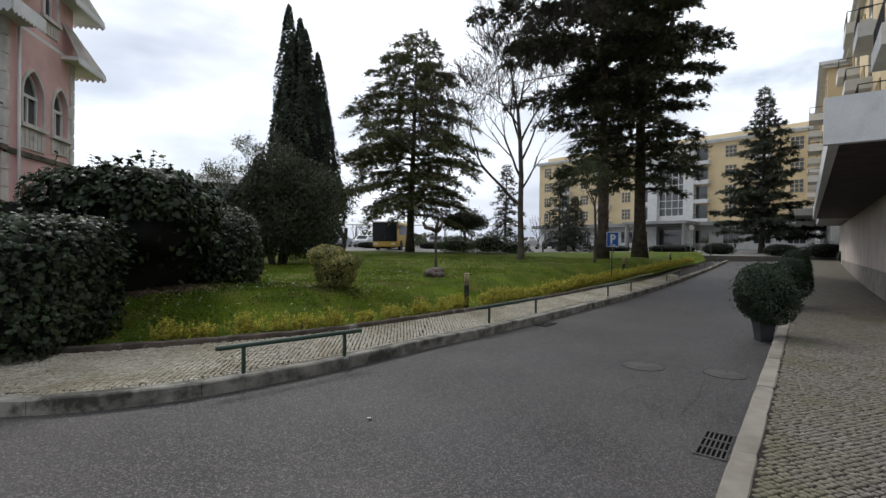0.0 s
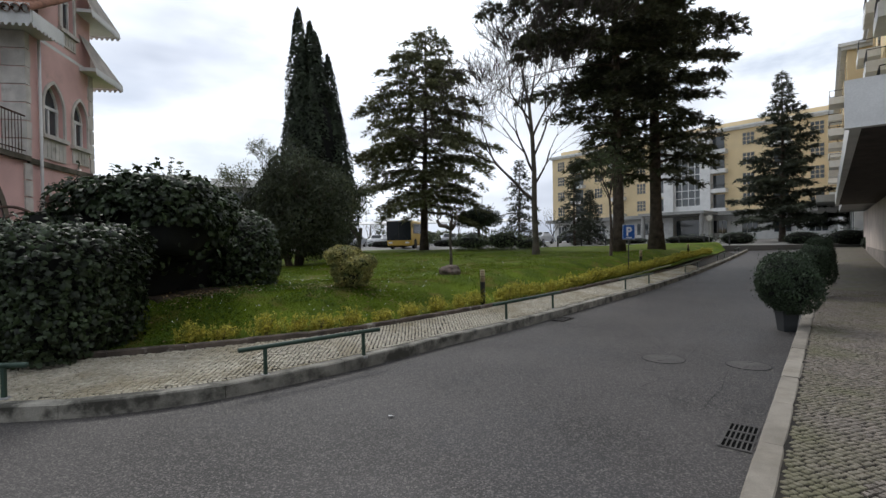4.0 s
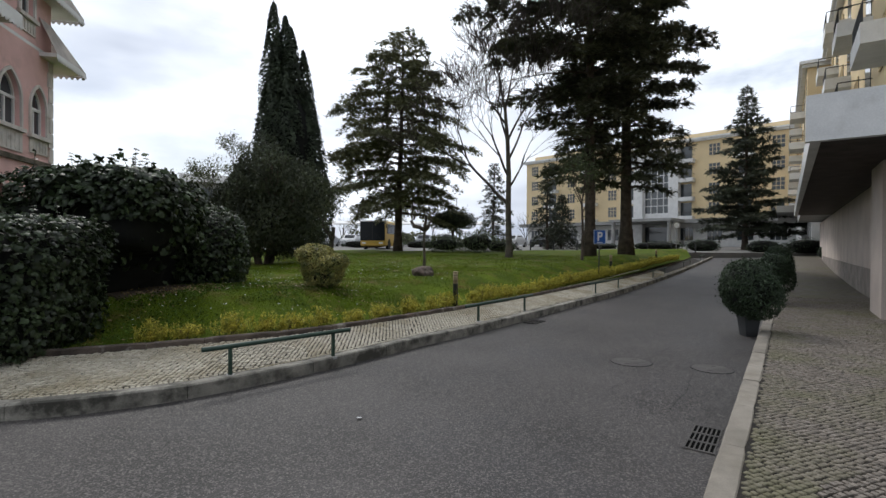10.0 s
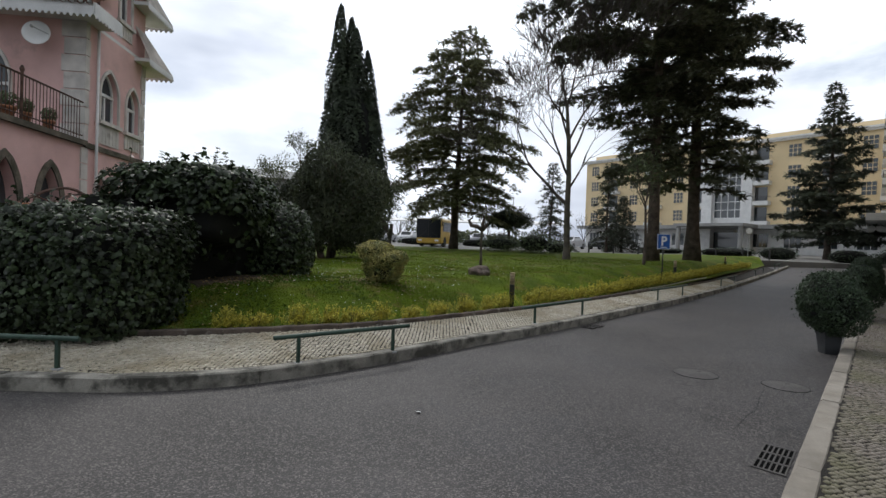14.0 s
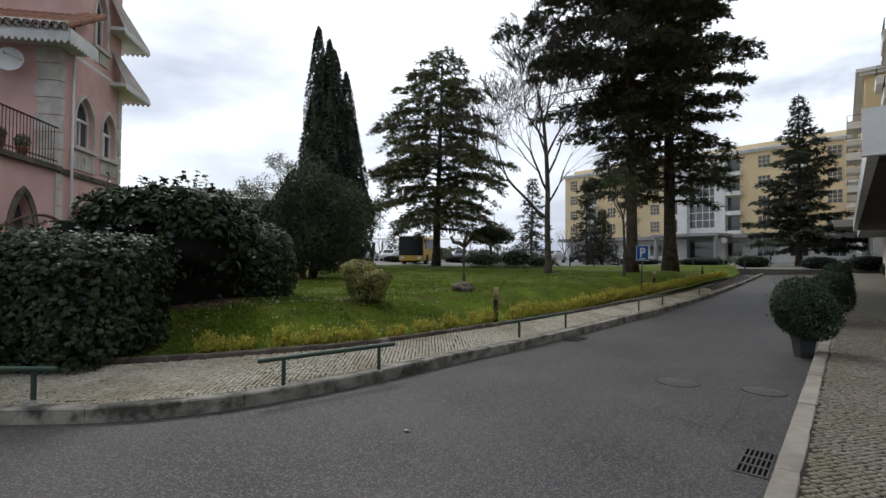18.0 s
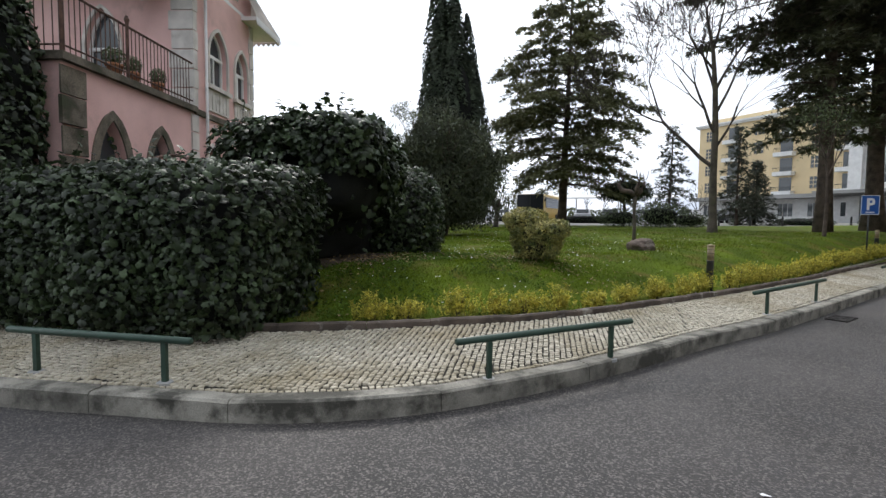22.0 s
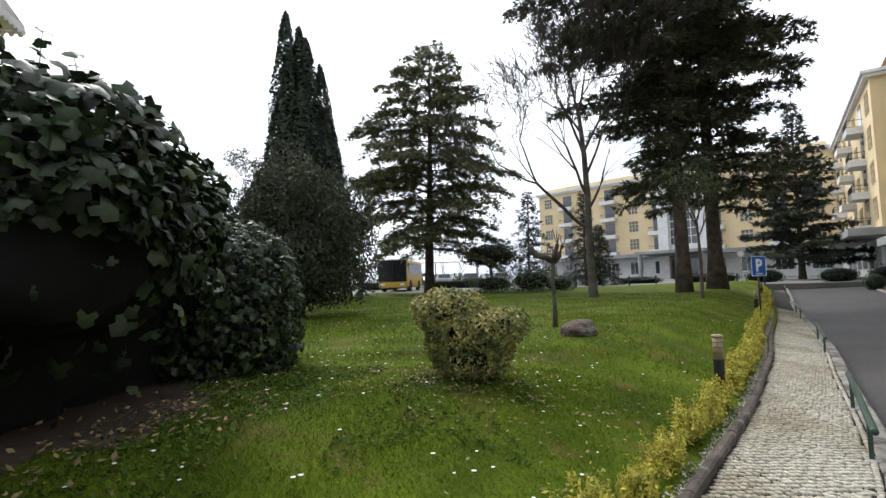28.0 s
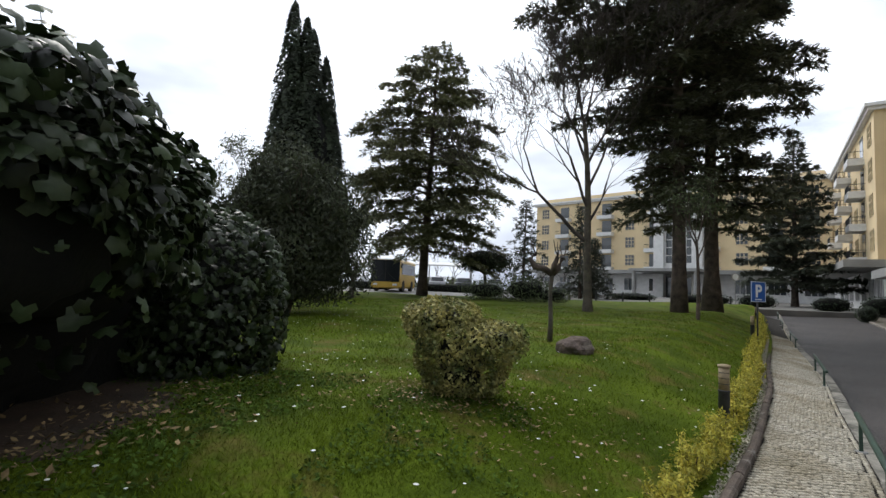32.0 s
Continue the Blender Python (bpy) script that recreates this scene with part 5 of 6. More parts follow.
# satellite dish and pots
t = thing("satellite_dish", PINK.matrix_basis @ pose(-0.34, 0.85, 5.35, -12, -78, 25), "round grey satellite dish fixed to the pink wall", "satellite dish")
mb = MB()
mb.lathe([(0.02, 0.0), (0.12, 0.012), (0.21, 0.04), (0.28, 0.085), (0.272, 0.09), (0.2, 0.052), (0.02, 0.014)], 24)
part("bowl", mb, M_WHITE, t, smooth=True)
mb = MB()
mb.tube([(0, -0.24, 0.06), (0, 0, 0.33)], 0.009, 5)
mb.lathe([(0.025, 0.30), (0.03, 0.36)], 8)
mb.tube([(0, 0, 0), (0, 0, -0.3)], 0.016, 6)
part("arm", mb, M_CONC, t)
for k, (x, r) in enumerate(((-2.1, 0.13), (-1.6, 0.1), (-0.9, 0.11))):
    t = thing("flower_pot", PINK.matrix_basis @ pose(x, 0.22, 3.16), "clay flower pot with a small plant on the terrace", "flower pot", "terrace pots")
    mb = MB()
    mb.lathe([(r * 0.7, 0), (r, 0.2), (r * 1.12, 0.2), (r * 1.12, 0.24), (r * 0.9, 0.24)], 14)
    part("pot", mb, M_TERRA, t, smooth=True)
    rg = np.random.default_rng(k)
    p, q = blob_points(rg, 500, (0, 0, 0.36), (r * 1.5, r * 1.5, 0.16), 2, 0.6)
    leafset("leaves", p, q, rg.uniform(0.03, 0.06, 500), M_SHRUB, rg, "oval", t)
# garden wall coping behind the hedge
mb = MB()
mb.box(-3.6, 0.5, -1.15, -0.95, -0.3, 1.50)
gw = part("garden_wall", mb, M_PINK, at=PINK.matrix_basis.copy())
tagged(gw, "low pink garden wall behind the ivy hedge", "wall", kind="structure")
for k in range(12):
    mb = chamfer_box(0.335, 0.28, 0.06, 0.012)
    part("coping_tile", mb, M_TERRA, gw, at=pose(-3.42 + k * 0.345, -1.05, 1.50))

# ---------- hotel ----------
def hotel_block(name, ax, ay, ang, length, ground, floors, label, bays, depth=14, parapet=1.0, entrance=None, tiled=False, fh=3.0):
    """A cream block: white ground floor with a canopy band, storeys of windows and balconies, cornice and hipped roof.
    Local x runs along the front, y into the building."""
    H = thing(name, pose(ax, ay, ground, 0, 0, ang), label, "hotel")
    g = 3.9
    top = g + floors * fh
    mb = MB()
    mb.box(0, length, 0, depth, g, top + 0.5)
    part("wall", mb, M_CREAM, H, "cream rendered upper storeys")
    mb = MB()
    mb.box(0.0, length, 0.4, depth, -0.5, g)
    part("ground_floor", mb, M_WHITE, H, "white ground-floor front")
    mb = MB()
    mb.box(-0.2, length + 0.2, -2.0, 0.4, g - 0.55, g)
    part("canopy_band", mb, M_CONC, H, "long pale canopy")
    mb = MB()
    mb.box(-0.5, length + 0.5, -0.55, depth, top + 0.5, top + 0.75)
    mb.box(-0.3, length + 0.3, -0.35, depth, top + 0.25, top + 0.5)
    part("cornice", mb, M_WHITE, H, "projecting white cornice")
    mb = MB()
    mb.box(0.8, length - 0.8, 1.6, depth, top + 0.75, top + 0.75 + parapet)
    part("attic", mb, M_CREAM, H)
    mb = MB()
    z = top + 0.75 + parapet
    mb.add([(0.3, 1.1, z), (length - 0.3, 1.1, z), (length - 0.3, depth, z), (0.3, depth, z), (3.5, 5, z + 1.8), (length - 3.5, 5, z + 1.8), (length - 3.5, depth, z + 1.8), (3.5, depth, z + 1.8)],
           [(0, 1, 5, 4), (1, 2, 6, 5), (0, 4, 7, 3), (4, 5, 6, 7), (0, 3, 2, 1)])
    if tiled:
        part("roof", mb, M_ROOFTILE, H, "low clay tile roof")
    # window and balcony meshes, shared
    wm = MB()
    wm.box(-0.75, 0.75, -0.03, 0.0, 0.0, 1.7)
    fr = MB()
    for x in (-0.75, -0.27, 0.21, 0.69):
        fr.box(x, x + 0.06, -0.07, -0.03, 0, 1.7)
    for zz in (0, 0.55, 1.10, 1.64):
        fr.box(-0.75, 0.75, -0.065, -0.03, zz, zz + 0.06)
    wme, fme = wm.mesh("pane", M_WINDOW), fr.mesh("window_frame", M_CREAM)
    dm = MB()
    dm.box(-0.8, 0.8, -0.03, 0.0, 0.0, 2.3)
    dme = dm.mesh("balcony_door", M_WINDOW)
    bl = MB()
    bl.box(-1.25, 1.25, -1.1, 0.0, -0.15, 0.10)
    bl.box(-1.25, 1.25, -1.1, -1.0, 0.10, 0.42)
    bl.box(-1.25, -1.15, -1.0, 0.0, 0.10, 0.42)
    bl.box(1.15, 1.25, -1.0, 0.0, 0.10, 0.42)
    bme = bl.mesh("balcony", M_WHITE)
    rl = MB()
    rl.tube([(-1.2, 0, 1.0), (-1.2, -1.05, 1.0), (1.2, -1.05, 1.0), (1.2, 0, 1.0)], 0.025, 5)
    for k in range(15):
        rl.tube([(-1.2 + k * 2.4 / 14, -1.05, 0.42), (-1.2 + k * 2.4 / 14, -1.05, 1.0)], 0.012, 4, cap=False)
    rme = rl.mesh("balcony_rail", M_DARKMETAL)
    bay = length / bays
    for i in range(bays):
        x = (i + 0.5) * bay
        if entrance and entrance[0] - 3.5 < x < entrance[0] + 3.5:
            continue
        for f in range(floors):
            z = g + f * fh
            if i % 2 == 0:
                w = part("window", wme, None, H, at=pose(x, 0, z + 0.75))
                part("window_frame", fme, None, w)
            else:
                w = part("balcony", bme, None, H, at=pose(x, 0, z + 0.1))
                part("balcony_door", dme, None, w, at=pose(0, 0, 0.1))
                part("balcony_rail", rme, None, w)
        w = MB()
        w.box(x - 1.0, x + 1.0, 0.36, 0.39, 0.9, 2.7)
        d = part("window", w, M_WINDOW, H)
        f_ = MB()
        for xx in (-1.0, -0.35, 0.3, 0.95):
            f_.box(x + xx, x + xx + 0.06, 0.32, 0.36, 0.9, 2.7)
        part("window_frame", f_, M_WHITE, d)
    if entrance:
        e = entrance[0]
        mb = MB()
        mb.box(e - 3.3, e - 1.9, -1.2, 0.0, 0, top - fh * 0.6)
        mb.box(e + 1.9, e + 3.3, -1.2, 0.0, 0, top - fh * 0.6)
        mb.box(e - 3.3, e + 3.3, -1.2, 0.0, top - fh * 0.6, top - fh * 0.1)
        mb.box(e - 1.9, e + 1.9, -0.5, 0.0, g, g + 1.0)
        part("portal", mb, M_WHITE, H, "tall white entrance portal")
        mb = MB()
        mb.box(e - 1.9, e + 1.9, -0.3, -0.05, g + 1.0, top - fh * 0.6)
        part("portal_glass", mb, M_WINDOW, H)
        for k in range(5):
            mb = MB()
            mb.box(e - 1.9 + k * 0.93, e - 1.9 + k * 0.93 + 0.1, -0.38, -0.3, g + 1.0, top - fh * 0.6)
            part("mullion", mb, M_WHITE, H)
        for k in range(6):
            mb = MB()
            mb.box(e - 1.9, e + 1.9, -0.37, -0.3, g + 1.0 + k * 1.15, g + 1.1 + k * 1.15)
            part("transom", mb, M_WHITE, H)
        mb = MB()
        mb.box(e - 4.5, e + 4.5, -7.0, -1.2, g - 0.4, g - 0.02)
        for x in (e - 4.0, e + 4.0):
            mb.lathe([(0.28, -0.4), (0.28, g - 0.4)], 14, (x, -6.4, 0))
        part("porte_cochere", mb, M_CONC, H, "flat entrance canopy on round columns")
        mb = MB()
        mb.box(e - 1.8, e + 1.8, -0.2, 0.3, 0, 2.9)
        part("entrance_door", mb, M_WINDOW, H)
    return H


HG = 1.5
hotel_block("hotel_main_wing", 11.0, 92.5, -42.4, 41.5, HG, 4, "long cream hotel front with balconies and a white portal", 11, entrance=(24.3,), fh=2.75)
hotel_block("hotel_side_wing", 42.3, 65.1, 237.5, 27, 1.1, 4, "cream hotel wing with stacked white balconies", 7, tiled=True, fh=2.75)
# near block along the road: facade on the side of the hotel footpath
hotel_block("hotel_near_block", float(on_right(45, 3.0)[0]), float(on_right(45, 3.0)[1]), 180 + math.degrees(math.atan2(RU[1], RU[0])), 36.0, 0.15, 4, "cream hotel block with deep balconies above the footpath", 9, depth=12)
# covered walk along its foot
CW = thing("covered_walk", pose(0, 0, 0), "white slab roof with dark soffit over the hotel footpath", "canopy")
def along(s0, s1, o0, o1, z0, z1, mb):
    q = [on_right(s, o) for o in (o0, o1) for s in (s0, s1)]
    v = [(p[0], p[1], z) for z in (z0, z1) for p in q]
    mb.add(v, [(0, 2, 3, 1), (4, 5, 7, 6), (0, 1, 5, 4), (2, 6, 7, 3), (0, 4, 6, 2), (1, 3, 7, 5)])
S0, S1 = 6.4, 30.0
mb = MB()
along(S0, S0 + 0.15, 0.60, 5.0, 3.25, 3.98, mb)
along(S0 + 0.15, S1, 0.66, 0.8, 3.25, 3.75, mb)
part("fascia", mb, M_WHITE, CW, "white painted fascia")
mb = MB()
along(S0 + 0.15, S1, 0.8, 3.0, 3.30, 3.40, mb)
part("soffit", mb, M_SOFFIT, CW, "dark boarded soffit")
mb = MB()
along(S0 + 0.15, S1, 0.8, 3.0, 3.41, 3.7, mb)
part("slab", mb, M_CONC, CW)
wl_home = tagged(new("wall_hotel_foot"), "beige rendered wall with a stone plinth under the covered walk", "wall", kind="structure")
mb = MB()
along(13.5, 42.0, 2.3, 2.6, 0.1, 3.3, mb)
along(9.6, 11.2, 1.9, 4.0, 0.1, 3.3, mb)
part("wall", mb, M_BEIGE, wl_home)
for k in range(24):
    mb = MB()
    along(13.55 + k * 1.0, 14.52 + k * 1.0, 2.26, 2.31, 0.1, 0.95, mb)
    part("plinth_slab", mb, M_PLINTH, wl_home)

# far houses beyond the hedge
def far_house(x, y, w, d, h, roof_h, ang, wallm, roofm, label):
    t = thing("house", pose(x, y, 0.0, 0, 0, ang), label, "house", "far houses")
    mb = MB()
    mb.box(-w / 2, w / 2, -d / 2, d / 2, -0.1, h)
    part("wall", mb, wallm, t)
    mb = MB()
    e = 0.4
    mb.add([(-w / 2 - e, -d / 2 - e, h), (w / 2 + e, -d / 2 - e, h), (w / 2 + e, d / 2 + e, h), (-w / 2 - e, d / 2 + e, h), (-w / 2 - e, 0, h + roof_h), (w / 2 + e, 0, h + roof_h)],
           [(0, 1, 5, 4), (2, 3, 4, 5), (0, 4, 3), (1, 2, 5), (0, 3, 2, 1)])
    part("roof", mb, roofm, t)
    for k in range(3):
        mb = MB()
        mb.box(-w / 3 + k * w / 3 - 0.5, -w / 3 + k * w / 3 + 0.5, -d / 2 - 0.04, -d / 2, h - 1.9, h - 0.6)
        part("window", mb, M_WINDOW, t)
    return t


far_house(-33.2, 51.3, 6.5, 6, 6.0, 1.6, 33, M_CREAM, M_ROOFTILE, "distant house with an orange tile roof")
far_house(-29.7, 54.3, 4.6, 5, 8.2, 1.2, 30, M_CONC, M_CONC, "distant grey block with a slate roof")
far_house(-16.3, 17.3, 3.0, 3.0, 3.1, 0.8, 28, M_QUOIN, M_ROOFTILE, "small white outbuilding with a tiled roof behind the hedge")

# ---------- street things ----------
def knee_rail(x0, y0, x1, y1, zf):
    """A low green tube rail on two posts, from end to end of the tube."""
    a, b = np.array([x0, y0]), np.array([x1, y1])
    ln = float(np.hypot(*(b - a)))
    d = (b - a) / ln
    z0, z1 = zf(x0, y0), zf(x1, y1)
    t = thing("knee_rail", pose(x0, y0, z0, 0, 0, math.degrees(math.atan2(d[1], d[0]))), "low dark green tubular rail on two posts along the kerb", "railing", "kerbside rails")
    slope = (z1 - z0) / ln
    h = 0.31
    mb = MB()
    mb.tube([(0, 0, h), (0.01, 0, h), (ln - 0.01, 0, h + slope * ln), (ln, 0, h + slope * ln)], [0.021, 0.027, 0.027, 0.021], 12)
    part("tube", mb, M_GREENPAINT, t, smooth=True)
    for s in (0.16 * ln, 0.86 * ln):
        mb = MB()
        mb.box(s - 0.018, s + 0.018, -0.016, 0.016, slope * s - 0.08, h - 0.02 + slope * s)
        part("post", mb, M_GREENPAINT, t)
        mb = MB()
        mb.lathe([(0.06, -0.02), (0.058, 0.003), (0.045, 0.007)], 9, (s, 0, slope * s))
        part("footing", mb, M_CONC, t, "pale mortar footing")


RAILS = [(-6.12, 5.06, -4.56, 5.31), (-2.84, 6.02, -1.62, 7.34), (-0.14, 9.62, 1.30, 11.72), (3.3, 14.8, 5.05, 17.5), (7.45, 21.5, 9.5, 24.85), (12.0, 28.95, 13.9, 32.0), (15.9, 35.2, 17.4, 37.6)]
for r in RAILS:
    knee_rail(*r, pave_z)

# parking sign
px, py = 4.66, 18.85
zb = lz(px, py)
UP = 0.30       # extra height of the post
t = thing("parking_sign", pose(px, py, zb, 0, 0, 20), "square blue parking sign with a white P on a thin post", "sign")
mb = MB()
mb.tube([(0, 0.02, -0.1), (0, 0.02, 1.46 + UP)], 0.02, 8)
part("post", mb, M_DARKMETAL, t, smooth=True)
mb = MB()
mb.box(-0.25, 0.25, -0.012, 0.0, 0.96 + UP, 1.48 + UP)
plate = part("plate", mb, M_SIGNBLUE, t)
mb = MB()
for x0, x1, za, zc in ((-0.25, 0.25, 1.465, 1.48), (-0.25, 0.25, 0.96, 0.975), (-0.25, -0.235, 0.975, 1.465), (0.235, 0.25, 0.975, 1.465), (-0.12, 0.12, 1.005, 1.035)):
    mb.box(x0, x1, -0.016, -0.012, za + UP, zc + UP)
part("border", mb, M_SIGNWHITE, plate, "white border and line of small writing")
cu = bpy.data.curves.new("letter", 'FONT')
cu.body, cu.size, cu.extrude, cu.offset, cu.align_x = "P", 0.44, 0.002, 0.014, 'CENTER'
tmp = new("letter", cu)
me = bpy.data.meshes.new_from_object(tmp.evaluated_get(bpy.context.evaluated_depsgraph_get()))
bpy.data.objects.remove(tmp)
me.materials.clear()
me.materials.append(M_SIGNWHITE)
part("letter", me, None, plate, "white letter P", at=pose(0, -0.0155, 1.09 + UP, 90, 0, 0))


def bollard_light(x, y, label):
    t = thing("bollard_light", pose(x, y, lz(x, y)), label, "lamp", "bollard lights")
    mb = MB()
    mb.lathe([(0.052, -0.03), (0.052, 0.46), (0.056, 0.465), (0.056, 0.475), (0.051, 0.48)], 18)
    part("post", mb, M_DARKMETAL, t, smooth=True)
    mb = MB()
    mb.lathe([(0.050, 0.48), (0.050, 0.70)], 18)
    part("lamp_head", mb, M_LAMPHEAD, t, "weathered amber lamp glass", smooth=True)
    for k in range(3):
        mb = MB()
        mb.lathe([(0.0515, 0.535 + 0.055 * k), (0.0515, 0.541 + 0.055 * k)], 18)
        part("louvre_ring", mb, M_DARKMETAL, t)
    mb = MB()
    mb.lathe([(0.058, 0.70), (0.060, 0.708), (0.056, 0.722), (0.02, 0.73)], 18)
    part("cap", mb, M_LAMPHEAD, t, "weathered cap", smooth=True)


bollard_light(-0.36, 11.25, "dark bollard lamp with a weathered amber head at the lawn edge")
bollard_light(5.6, 20.65, "dark bollard lamp half hidden by the golden hedge")
bollard_light(10.2, 28.0, "dark bollard lamp on the far lawn edge")

# boulder
rx, ry = -1.24, 13.6
bm = bmesh.new()
bmesh.ops.create_icosphere(bm, subdivisions=4, radius=1)
for v in bm.verts:
    c = v.co.copy()
    v.co *= 1 + 0.22 * noise.noise(c * 1.6) + 0.07 * noise.noise(c * 4.5) + 0.03 * noise.noise(c * 11)
    v.co.x *= 0.29
    v.co.y *= 0.22
    v.co.z = max(v.co.z, -0.55) * 0.17
me = bpy.data.meshes.new("boulder")
bm.to_mesh(me)
bm.free()
me.materials.append(M_ROCK)
ob = part("boulder", me, None, at=pose(rx, ry, lz(rx, ry) + 0.08, 0, 0, 12))
tagged(ob, "rough brown boulder lying on the lawn", "rock")


# ball topiaries in pots on the hotel side
def topiary(x, y, z, r, label, seed):
    t = thing("potted_topiary", pose(x, y, z), label, "potted plant", "row of potted topiaries")
    mb = MB()
    v = [(-1, -1), (1, -1), (1, 1), (-1, 1)]
    lo, hi, rim = 0.095, 0.125, 0.135
    for (z0, w0), (z1, w1) in (((0, lo), (0.3, hi)), ((0.3, rim), (0.345, rim))):
        mb.add([(a * w0, b * w0, z0) for a, b in v] + [(a * w1, b * w1, z1) for a, b in v], [(0, 3, 2, 1), (4, 5, 6, 7), (0, 1, 5, 4), (1, 2, 6, 5), (2, 3, 7, 6), (3, 0, 4, 7)])
    part("pot", mb, M_POT, t, "square dark plastic pot")
    mb = MB()
    mb.tube([(0, 0, 0.3), (0.01, 0, 0.5)], [0.03, 0.025], 7)
    part("stem", mb, M_BARK, t)
    rg = np.random.default_rng(seed)
    c = (0, 0, 0.36 + r * 1.02)
    p, q = blob_points(rg, int(15000 * r * r / 0.25), c, (r * 0.96, r * 0.96, r * 1.06), 2.1, 0.16, 0.22, 30)
    p += q * (rg.exponential(0.018, len(p)) * (rg.uniform(0, 1, len(p)) < 0.35))[:, None]
    leafset("crown", p, q, rg.uniform(0.020, 0.042, len(p)), M_BALL, rg, "oval", t, tilt=0.7, long=1.5)
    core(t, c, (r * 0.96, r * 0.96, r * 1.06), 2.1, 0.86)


for k, s in enumerate((6.63, 11.6, 16.6, 21.6, 26.6)):
    p = on_right(s, -0.15 if k == 0 else 0.1)
    topiary(p[0], p[1], float(rise(*p)) + (0.0 if k == 0 else 0.09), (0.46, 0.44, 0.45, 0.45, 0.44)[k], "dense dark green clipped ball in a square pot at the kerb", 300 + k)
for k, (x, y, r) in enumerate(((25.0, 36.0, 0.6), (27.5, 39.0, 0.7), (22.5, 37.0, 0.55))):
    t = thing("clipped_bush", pose(x, y, float(rise(x, y))), "round clipped bush before the hotel entrance", "bush", "round bushes by the hotel")
    ivy_hedge(t, [((0, 0, r * 0.9), (r, r, r), 2.0)], 320 + k, 500, 0.07, M_BALL, "oval")


# ironwork in the road
def manhole(x, y, r, label):
    t = thing("manhole_cover", pose(x, y, float(rise(x, y)) + 0.001, 0, 0, 20), label, "manhole cover", "manhole covers")
    mb = MB()
    mb.lathe([(r * 0.94, -0.02), (r * 0.94, 0.004)], 32)
    lid = part("lid", mb, M_LID, t)
    for k in (-1, 1):
        mb = MB()
        mb.box(k * r * 0.45 - 0.03, k * r * 0.45 + 0.03, k * r * 0.3 - 0.008, k * r * 0.3 + 0.008, 0.004, 0.0055)
        part("keyhole", mb, M_RUBBER, lid)
    mb = MB()
    n = 32
    for k in range(n):
        a, b = 2 * math.pi * k / n, 2 * math.pi * (k + 1) / n
        for r0, r1, za, zc in ((r * 0.942, r * 0.985, 0.0045, 0.0045), (r * 0.985, r * 0.985, 0.0045, -0.02), (r * 0.942, r * 0.942, -0.02, 0.0045)):
            mb.face([(r0 * math.cos(a), r0 * math.sin(a), za), (r1 * math.cos(a), r1 * math.sin(a), zc), (r1 * math.cos(b), r1 * math.sin(b), zc), (r0 * math.cos(b), r0 * math.sin(b), za)])
    part("rim", mb, M_RUBBER, t, "dark joint round the lid")


manhole(2.07, 7.72, 0.27, "round cast-iron cover set in the asphalt")
manhole(2.97, 7.42, 0.25, "round cast-iron cover beside the kerb")
t = thing("drain_grate", pose(1.79, 5.17, 0.042, 0, 0, math.degrees(math.atan2(RU[1], RU[0]))), "worn cast-iron drain grate with three rows of slots in the gutter", "drain")
# flush plate instead of a pit, its shade painted near-black
mb = MB()
mb.box(-0.29, 0.29, -0.10, 0.10, -0.02, 0.001)
part("pit_shade_plate", mb, M_PIT, t)
for k in range(4):
    mb = MB()
    mb.box(-0.30 + k * 0.19, -0.275 + k * 0.19, -0.11, 0.11, 0.001, 0.007)
    part("cross_bar", mb, M_LID, t)
for k in range(7):
    mb = MB()
    mb.box(-0.29, 0.29, -0.106 + k * 0.0335, -0.095 + k * 0.0335, 0.001, 0.006)
    part("bar", mb, M_LID, t)
t = thing("gully_grate", pose(1.24, 10.93, 0.043, 0, 0, 56), "dark kerbside gully grate", "drain")
# no hole below the bars: a plate in the drain shade colour
mb = MB()
mb.box(-0.25, 0.25, -0.13, 0.13, -0.03, 0.004)
part("pit_shade_plate", mb, M_PIT, t)
for k in range(7):
    mb = MB()
    mb.box(-0.22 + k * 0.07, -0.19 + k * 0.07, -0.13, 0.13, 0.004, 0.012)
    part("bar", mb, M_IRON, t)
mb = MB()
rng = random.Random(3)
mb.add([(0.04 * math.cos(k) * rng.uniform(0.5, 1), 0.03 * math.sin(k) * rng.uniform(0.5, 1), rng.uniform(0, 0.02)) for k in range(6)], [(0, 1, 2, 3), (0, 3, 4, 5)])
tagged(part("paper_scrap", mb, M_SIGNWHITE, at=pose(-1.06, 5.42, 0.046)), "crumpled scrap of white paper on the road", "litter")
